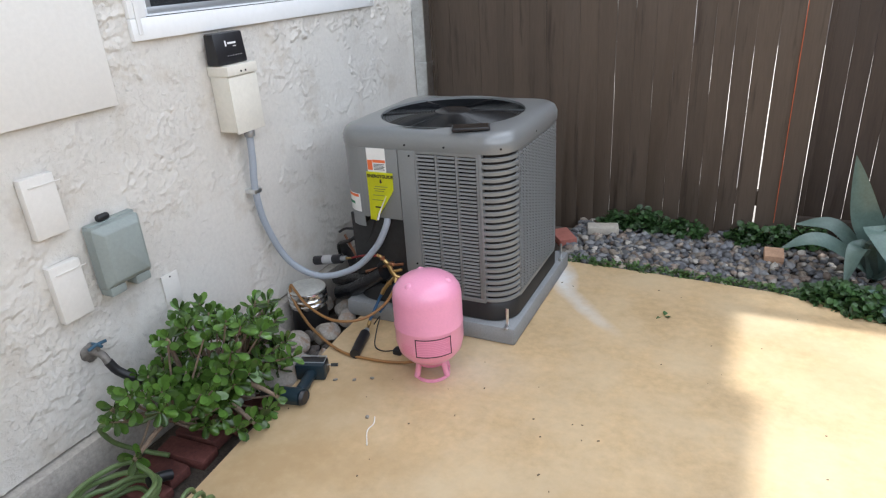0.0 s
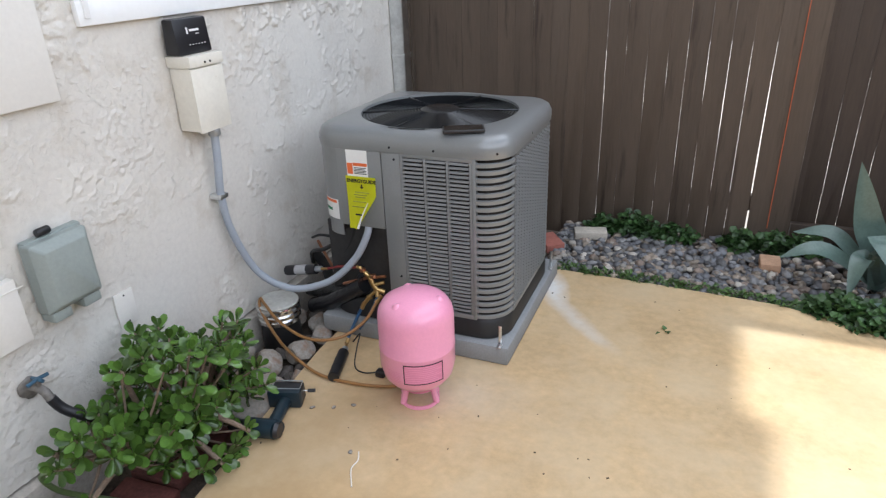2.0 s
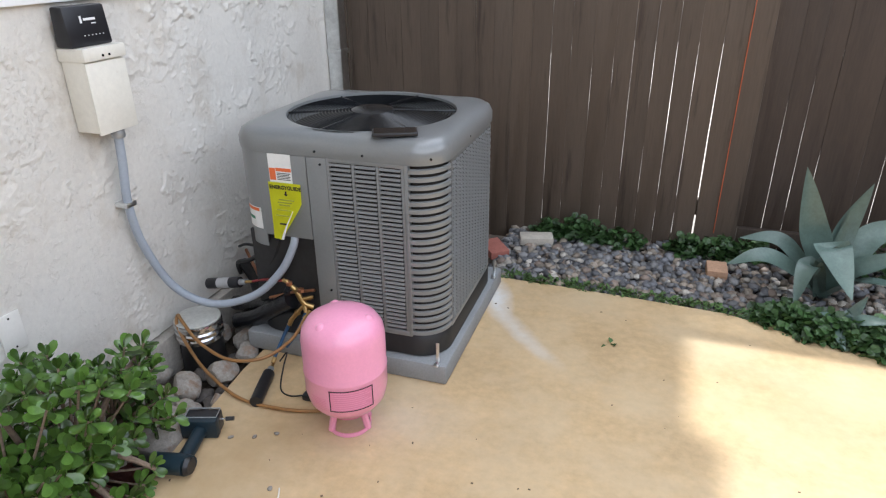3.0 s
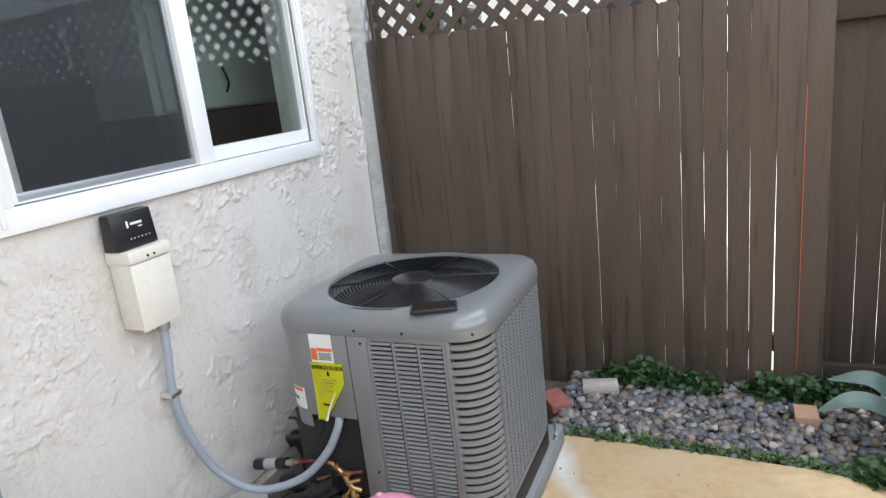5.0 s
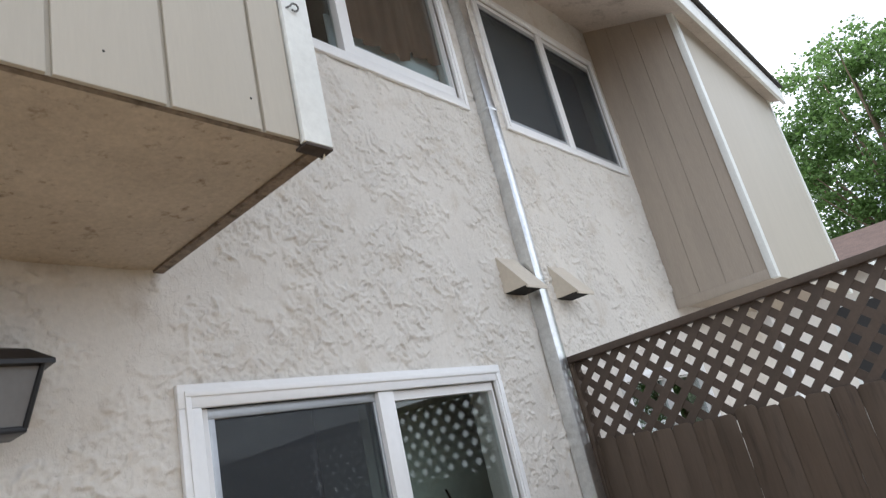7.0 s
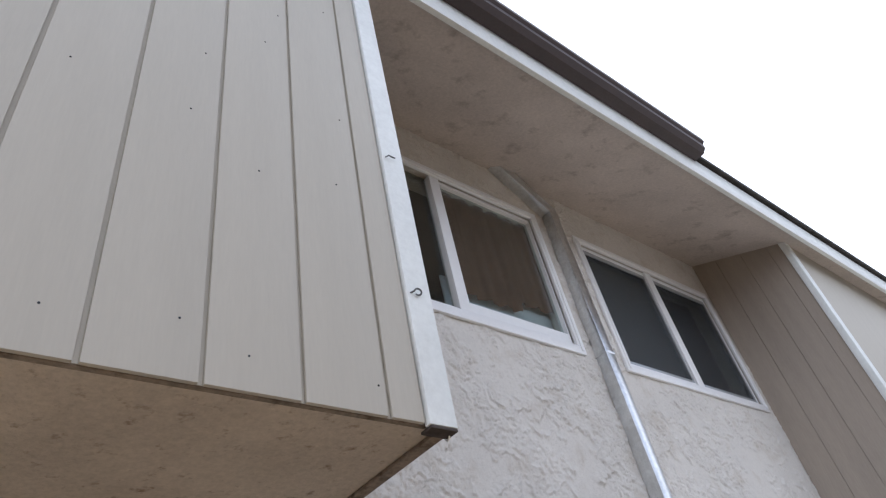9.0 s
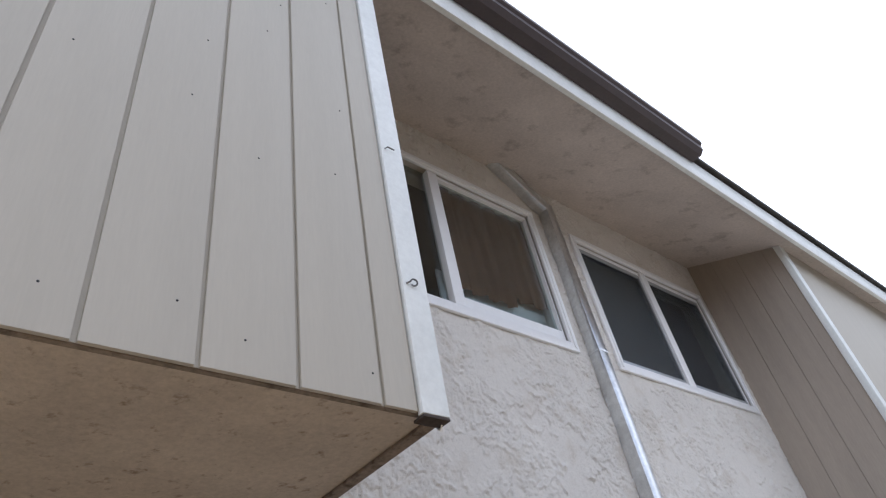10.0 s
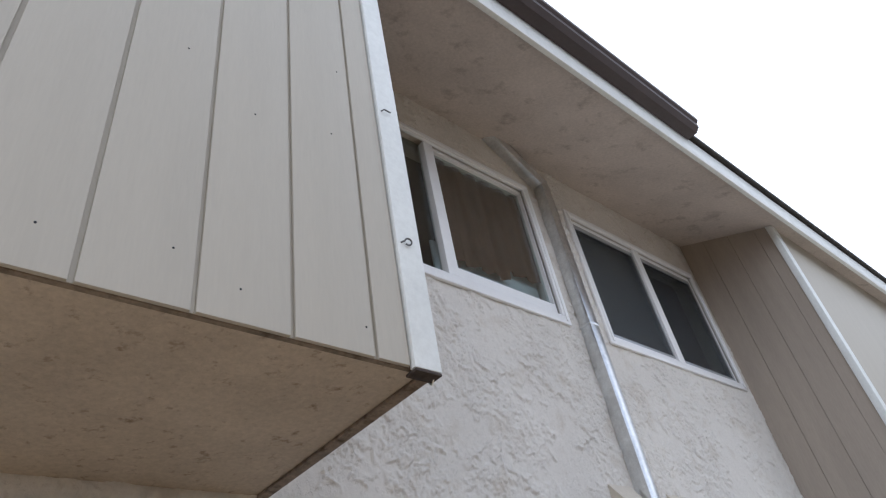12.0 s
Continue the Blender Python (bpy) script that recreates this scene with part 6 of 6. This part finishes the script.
for k in range(3400):
    x = 1.0 + 2.5 * gr_.random() ** 1.1
    y = gr_.uniform(slab_edge(x) + 0.02, 2.08)
    s = gr_.uniform(0.013, 0.027)
    m = Matrix.Translation((x, y, -0.028 + gr_.uniform(0.0, 0.030))) @ Euler((gr_.uniform(-0.5, 0.5), gr_.uniform(-0.5, 0.5), gr_.uniform(0, 6.3))).to_matrix().to_4x4() @ Matrix.Diagonal((s * gr_.uniform(1.0, 1.5), s, s * gr_.uniform(0.5, 0.8), 1))
    off = len(verts)
    verts += [m @ (v * (1 + 0.12 * noise.noise(v * 1.5 + Vector((k, 0, 0))))) for v in iv]
    faces += [[i + off for i in f] for f in jf]
pm_ = bpy.data.meshes.new("pebbles")
pm_.from_pydata(verts, [], faces)
pm_.materials.append(PEBBLE)
pm_.polygons.foreach_set("use_smooth", [True] * len(pm_.polygons))
tagged(new("pebbles", pm_), "mixed grey, tan and brown river pebbles along the fence", "gravel", "", "stuff")

for (x, y, a, lx, ly), m_, lab_ in (((1.163, 1.882, 15, 0.085, 0.042), "pale_stone_paver", "pale grey brick lying on the pebbles"), ((2.033, 1.775, 2, 0.045, 0.05), "tan_paver", "broken tan paver piece lying on the pebbles"),
                                    ((0.985, 1.70, 40, 0.05, 0.07), "red_paver", "dull red brick piece lying on the pebbles")):
    col = {"pale_stone_paver": (0.46, 0.42, 0.36), "tan_paver": (0.50, 0.31, 0.20), "red_paver": (0.36, 0.13, 0.10)}[m_]
    bb = box(-lx, lx, -ly, ly, -0.02, 0.022, 0.005)
    bb.transform(Matrix.Translation((x, y, 0.022)) @ Matrix.Rotation(radians(a), 4, "Z") @ Matrix.Rotation(radians(6 if m_ != "pale_stone_paver" else 2), 4, "X"))
    tagged(part("loose_brick", bb, material(m_, col, rough=0.9, var=0.12, scale=12, fine=80, bump=0.4, depth=0.002)), lab_, "brick")


def foliage(name, spots, mat, label, category, leaf=(0.016, 0.03), seed=1, shape=(1.0, 1.0)):
    """Small leaves on short stems scattered in mounds: each spot is (x, y, radius x, radius y, height, count)."""
    rnd = random.Random(seed)
    vs, fs = [], []
    for x, y, rx, ry, h, n in spots:
        for _ in range(n):
            a, r = rnd.uniform(0, 6.283), math.sqrt(rnd.random())
            px, py = x + rx * r * math.cos(a), y + ry * r * math.sin(a)
            hh = h * (1 - 0.7 * r * r) * rnd.uniform(0.25, 1.0)
            s = rnd.uniform(*leaf)
            m = Matrix.Translation((px, py, hh - 0.01)) @ Euler((rnd.uniform(-0.9, 0.9), rnd.uniform(-0.9, 0.9), rnd.uniform(0, 6.3))).to_matrix().to_4x4()
            o = len(vs)
            L, W = s * shape[0], s * 0.45 * shape[1]
            vs += [m @ Vector(v) for v in ((0, 0, 0), (L * 0.35, -W, 0.15 * W), (L * 0.75, -W * 0.8, 0.1 * W), (L, 0, -0.12 * L), (L * 0.75, W * 0.8, 0.1 * W), (L * 0.35, W, 0.15 * W), (L * 0.5, 0, -0.1 * W))]
            fs += [[o, o + 1, o + 6], [o + 1, o + 2, o + 6], [o + 2, o + 3, o + 6], [o + 3, o + 4, o + 6], [o + 4, o + 5, o + 6], [o + 5, o, o + 6]]
    me = bpy.data.meshes.new(name)
    me.from_pydata(vs, [], fs)
    me.materials.append(mat)
    return tagged(new(name, me), label, category, "", "stuff")


IVY = leaf_material("dark_ground_leaf", (0.055, 0.115, 0.035), rough=0.45, spread=0.45)
GRASS = leaf_material("fresh_weed_green", (0.085, 0.155, 0.04), rough=0.5, spread=0.4)
foliage("ground_cover", [(1.22, 2.02, 0.10, 0.05, 0.11, 160), (1.38, 2.00, 0.14, 0.07, 0.14, 300), (1.58, 1.98, 0.12, 0.06, 0.11, 200), (1.90, 1.98, 0.10, 0.07, 0.12, 200), (2.06, 1.97, 0.12, 0.08, 0.13, 240),
                         (2.20, 1.99, 0.10, 0.07, 0.13, 180), (2.28, 1.40, 0.14, 0.09, 0.10, 420), (2.42, 1.35, 0.15, 0.11, 0.11, 420), (2.60, 1.31, 0.16, 0.12, 0.12, 420), (2.80, 1.30, 0.18, 0.12, 0.12, 420),
                         (2.65, 1.95, 0.25, 0.08, 0.25, 300), (3.0, 1.5, 0.3, 0.3, 0.2, 500)], IVY, "dark leafy ground cover along the fence and patio edge", "ground cover", (0.020, 0.038), 8, (1.0, 1.35))
foliage("weeds", [(1.10 + 0.075 * k, slab_edge(1.10 + 0.075 * k) + 0.028 + 0.01 * math.sin(k * 2.3), 0.055, 0.028, 0.038, 70) for k in range(15)], GRASS, "low weeds growing along the slab edge", "weeds", (0.010, 0.024), 9, (1.2, 0.7))

# ---- litter on the patio ----
BROWN_LEAF = material("dry_brown_leaf", (0.10, 0.07, 0.04), rough=0.8, var=0.2, bump=0.2, spread=0.3)
lr = random.Random(12)
foliage("fallen_leaf", [(1.620, 1.022, 0.02, 0.012, 0.02, 5)], IVY, "small green leaf fallen on the patio", "leaf", (0.022, 0.034), 4)
deb = bmesh.new()
for k in range(60):
    x, y = lr.uniform(0.45, 3.0), lr.uniform(-0.6, 1.3)
    s = lr.uniform(0.001, 0.0045)
    st_ = Matrix.Translation((x, y, 0.0005)) @ Matrix.Rotation(lr.uniform(0, 6), 4, "Z")
    b_ = box(-s * lr.uniform(0.6, 2.0), s, -s * 0.6, s * 0.6, 0, s * 0.5)
    b_.transform(st_)
    me = bpy.data.meshes.new("tmp")
    b_.to_mesh(me)
    b_.free()
    deb.from_mesh(me)
    bpy.data.meshes.remove(me)
tagged(part("crumbs", deb, BROWN_LEAF, None, "", 0), "specks of dry leaf and grit on the patio", "debris", "", "stuff")
WHITE_THREAD = material("white_thread", (0.75, 0.72, 0.66), rough=0.8, var=0.05, bump=0)
tagged(part("string", tube([(0.790, -0.020, 0.003), (0.806, -0.055, 0.003), (0.805, -0.095, 0.003), (0.842, -0.158, 0.003)], 0.0022, 6), WHITE_THREAD), "short white string lying on the patio", "string")
for k, (x, y) in enumerate(((0.60, 0.145), (0.66, 0.18), (0.765, -0.03), (0.53, 0.12))):
    tagged(part("pebble", stone((x, y, 0.004), (0.011, 0.008, 0.006), k + 90, 0.8, 1), ROCK, None, "", 70), "small grey pebble on the patio", "pebble", "loose pebbles on the patio")

# ---- behind the windows ----
cb = thing("kitchen_cabinet", (-0.75, 2.2, 0.0), "pale green cabinet with a black base inside the room", "cabinet")
part("body", box(-0.90, -0.56, 1.15, 3.6, 1.525, 2.3, 0.004), CABINET, cb, smooth=0)
part("base", box(-0.90, -0.56, 1.15, 3.6, 0.001, 1.52, 0.004), AC_DARK, cb, "black lower part", 0)
part("door", box(-0.557, -0.54, 1.20, 2.9, 1.535, 2.28, 0.004), CABINET, cb)
part("handle", tube([(-0.535, 1.60, 1.60), (-0.52, 1.612, 1.65), (-0.535, 1.60, 1.72)], 0.006, 8), GRILLE, cb)
BRIGHT_STRIP = material("pale_blue_white_strip", (0.72, 0.78, 0.84), rough=0.4, var=0.04, bump=0)
cu = thing("curtain", (-0.072, 1.4, 3.7), "brown curtain drawn behind the upstairs window", "curtain")
cv_ = bmesh.new()
rows = []
for i in range(70):
    t = i / 69
    y = 1.0 + 0.81 * t
    x = -0.072 + 0.014 * math.sin(t * 40) + 0.006 * math.sin(t * 93)
    z0 = 3.870 if t < 0.66 else 3.935
    rows.append([cv_.verts.new((x, y, z)) for z in (z0 + 0.045, 4.2, 4.700)])
for u, v in zip(rows, rows[1:]):
    for j in range(2):
        cv_.faces.new((u[j], v[j], v[j + 1], u[j + 1]))
bmesh.ops.solidify(cv_, geom=cv_.faces[:], thickness=0.002)
part("cloth", cv_, CURTAIN, cu, smooth=60)
structure("sill_inside", box(-0.155, -0.05, 0.29, 1.815, 3.675, 3.70), VINYL, "white inner sill of the upstairs window", "sill")
# Made-up panel: its pale colour imitates the bright bluish strip low in the glass.
wp = thing("bright_strip_panel", (-0.11, 1.4, 3.70), "pale blue-white panel added to imitate a bright strip under the curtain", "board")
part("board", box(-0.118, -0.105, 0.99, 1.81, 3.701, 4.03, 0.002), BRIGHT_STRIP, wp)
bl_ = thing("blind", (-0.10, 2.66, 3.7), "grey horizontal blind lowered behind the upstairs window", "blind")
slat = bpy.data.meshes.new("slat")
bm = prism([(-0.012, 0, -0.006), (0.012, 0, 0.006), (0.0125, 0, 0.005), (-0.0115, 0, -0.007)], (0, 0.74, 0))
bm.to_mesh(slat)
bm.free()
slat.materials.append(BLIND)
for k in range(46):
    o_ = new("slat", slat)
    o_.parent = bl_
    o_.location = Vector((-0.072, 2.295, 3.69 + 0.0205 * k)) - Vector(bl_.location)
part("head_rail", box(-0.090, -0.055, 2.28, 3.03, 4.642, 4.67, 0.003), BLIND, bl_)

# nails, hooks and screws on the bay
OLD_STEEL = material("tarnished_steel", (0.16, 0.16, 0.155), rough=0.45, metal=0.8, var=0.2, bump=0)
for z, turn_ in ((3.417, -1), (2.898, 1)):
    hk = thing("cup_hook", (BAY_X + 0.012, -0.060, z), "small tarnished steel hook screwed into the corner board", "hook", "hooks on the corner board")
    ring = [(BAY_X + 0.009, -0.066, z), (BAY_X + 0.018, -0.062, z)] + [(BAY_X + 0.020 + 0.004 * math.sin(a), -0.050 - 0.011 * math.cos(a), z + turn_ * 0.007 * math.sin(a)) for a in [0.65 * j for j in range(9 if turn_ > 0 else 6)]]
    part("hook", tube(ring, 0.0024, 6, steps=2), OLD_STEEL, hk)
hk = thing("cup_hook", (BAY_X - 0.03, BAY_Y, BAY_Z - 0.01), "small steel hook under the bay's corner", "hook", "hooks on the corner board")
part("hook", tube([(BAY_X - 0.03, -0.01, BAY_Z + 0.004), (BAY_X - 0.03, -0.01, BAY_Z - 0.012), (BAY_X - 0.02, -0.01, BAY_Z - 0.022), (BAY_X - 0.012, -0.01, BAY_Z - 0.012)], 0.002, 6, steps=2), ZINC, hk)
nr = random.Random(31)
nails = bmesh.new()
for k in range(6):
    for j in range(5):
        y, z = -0.172 - 0.1990 * k - nr.uniform(0.02, 0.16), BAY_Z + 0.10 + 0.45 * j + nr.uniform(-0.06, 0.2)
        lathe([(0.0028, BAY_X - 0.001), (0.0026, BAY_X + 0.0008)], (0, y, z), 6, nails, "x")
tagged(part("nail_heads", nails, GRILLE, bay, "rusty nail heads", 0), kind="stuff")

# ---- beyond the fence ----
PALE_WALL = material("pale_far_wall", (0.80, 0.77, 0.71), rough=0.85, var=0.06, scale=1.5, bump=0.1)
BROWN_ROOF = material("brown_far_shingle", (0.10, 0.062, 0.052), rough=0.9, var=0.2, scale=5, fine=40, bump=0.4, depth=0.01)
fh = thing("far_house", (-2.0, 12.5, -0.13), "pale low house with a brown shingle roof beyond the fence", "house")
part("wall", box(-7.0, 0.75, 11.6, 15.0, -0.13, 3.40), PALE_WALL, fh, smooth=0)
rf = part("roof", prism([(1.05, 11.1, 3.42), (1.05, 13.3, 4.25), (1.05, 15.5, 3.42), (1.05, 15.5, 3.36), (1.05, 11.1, 3.36)], (-8.4, 0, 0)), BROWN_ROOF, fh, smooth=0)
part("fascia", box(-7.3, 1.08, 11.06, 11.10, 3.27, 3.43), TRIM, fh, smooth=0)
part("barge_board", prism([(1.052, 11.08, 3.27), (1.052, 11.08, 3.44), (1.052, 13.3, 4.28), (1.052, 13.3, 4.10)], (0.03, 0, 0)), TRIM, fh, smooth=0)
for x in (-0.4, -2.6):
    wn = part("window", box(x, x + 1.0, 11.58, 11.60, 1.5, 2.9), TRIM, fh, smooth=0)
    part("pane", box(x + 0.06, x + 0.94, 11.57, 11.579, 1.56, 2.84), AC_DARK, wn, smooth=0)
nf = thing("patio_post", (0.25, 5.2, -0.13), "white timber patio post in the next yard", "post")
part("shaft", box(0.20, 0.29, 5.15, 5.24, -0.13, 2.50, 0.006), VINYL, nf)


def tree(at, trunk_h, centre, radii, clumps, per, leaf, mat, seed, label):
    rnd = random.Random(seed)
    t = thing("tree", at, label, "tree")
    at, c = Vector(at), Vector(centre)
    top = Vector((c.x, c.y, at.z + trunk_h))
    part("trunk", tube([at, at.lerp(top, 0.5) + Vector((0.1, 0.05, 0)), top, c + Vector((0, 0, radii[2] * 0.5))], 0.17, 10, taper=0.04), BARK, t)
    vs, fs = [], []
    hubs = []
    for k in range(clumps):
        while True:
            d = Vector((rnd.uniform(-1, 1), rnd.uniform(-1, 1), rnd.uniform(-1, 1)))
            if 0.35 < d.length < 1:
                break
        bulge = 0.82 + 0.3 * noise.noise(d * 1.8 + Vector((seed, 0, 0)))
        hubs.append(c + Vector((d.x * radii[0], d.y * radii[1], d.z * radii[2])) * bulge)
    for k, h in enumerate(hubs):
        if k % 14 == 0:
            part("limb", tube([top, top.lerp(h, 0.5) + Vector((0, 0, 0.1)), h], 0.055, 6, taper=0.012, steps=3), BARK, t)
        size = rnd.uniform(0.22, 0.48)
        for _ in range(per):
            g_ = Vector((rnd.gauss(0, 1), rnd.gauss(0, 1), rnd.gauss(0, 0.75))) * size * 0.55
            s = rnd.uniform(*leaf)
            m = Matrix.Translation(h + g_) @ Euler((rnd.uniform(-1.1, 1.1), rnd.uniform(-1.1, 1.1), rnd.uniform(0, 6.3))).to_matrix().to_4x4()
            o = len(vs)
            vs += [m @ Vector(v) for v in ((0, 0, 0), (s * 0.5, -s * 0.42, s * 0.06), (s, 0, -s * 0.12), (s * 0.5, s * 0.42, s * 0.06))]
            fs += [[o, o + 1, o + 2], [o, o + 2, o + 3]]
    me = bpy.data.meshes.new("crown")
    me.from_pydata(vs, [], fs)
    me.materials.append(mat)
    cr = new("crown", me)
    cr.location = -at
    cr.parent = t
    return t


TREE_LEAF = leaf_material("broad_tree_leaf", (0.15, 0.26, 0.075), rough=0.5, spread=0.4, back=0.45)
TREE_DARK = leaf_material("dark_tree_leaf", (0.10, 0.16, 0.065), rough=0.55, spread=0.4, back=0.4)
tree((0.9, 17.5, -0.13), 3.2, (1.1, 17.5, 6.4), (3.3, 2.4, 4.1), 420, 95, (0.07, 0.14), TREE_LEAF, 4, "broad-leaved green tree behind the far house")
tree((5.3, 17.0, -0.13), 2.6, (5.3, 17.0, 5.0), (2.6, 2.2, 3.4), 240, 60, (0.07, 0.15), TREE_DARK, 9, "darker fine-leaved tree beyond the fence")
tree((3.6, 13.0, -0.13), 1.2, (3.6, 13.0, 2.6), (2.0, 1.2, 1.5), 150, 55, (0.06, 0.12), TREE_LEAF, 15, "low green tree beyond the fence")
# Two unseen walls, added to hold back sky and bounce light under the bay.
structure("wall_yard_end", box(0.0, 4.9, -4.45, -4.35, -0.13, 2.0), FENCE, "unseen plain brown wall added behind the camera to cut bounced light", "wall")
structure("wall_yard_side", box(4.9, 5.0, -4.45, 2.02, -0.13, 1.9), FENCE, "unseen plain brown side wall added to cut bounced light", "wall")
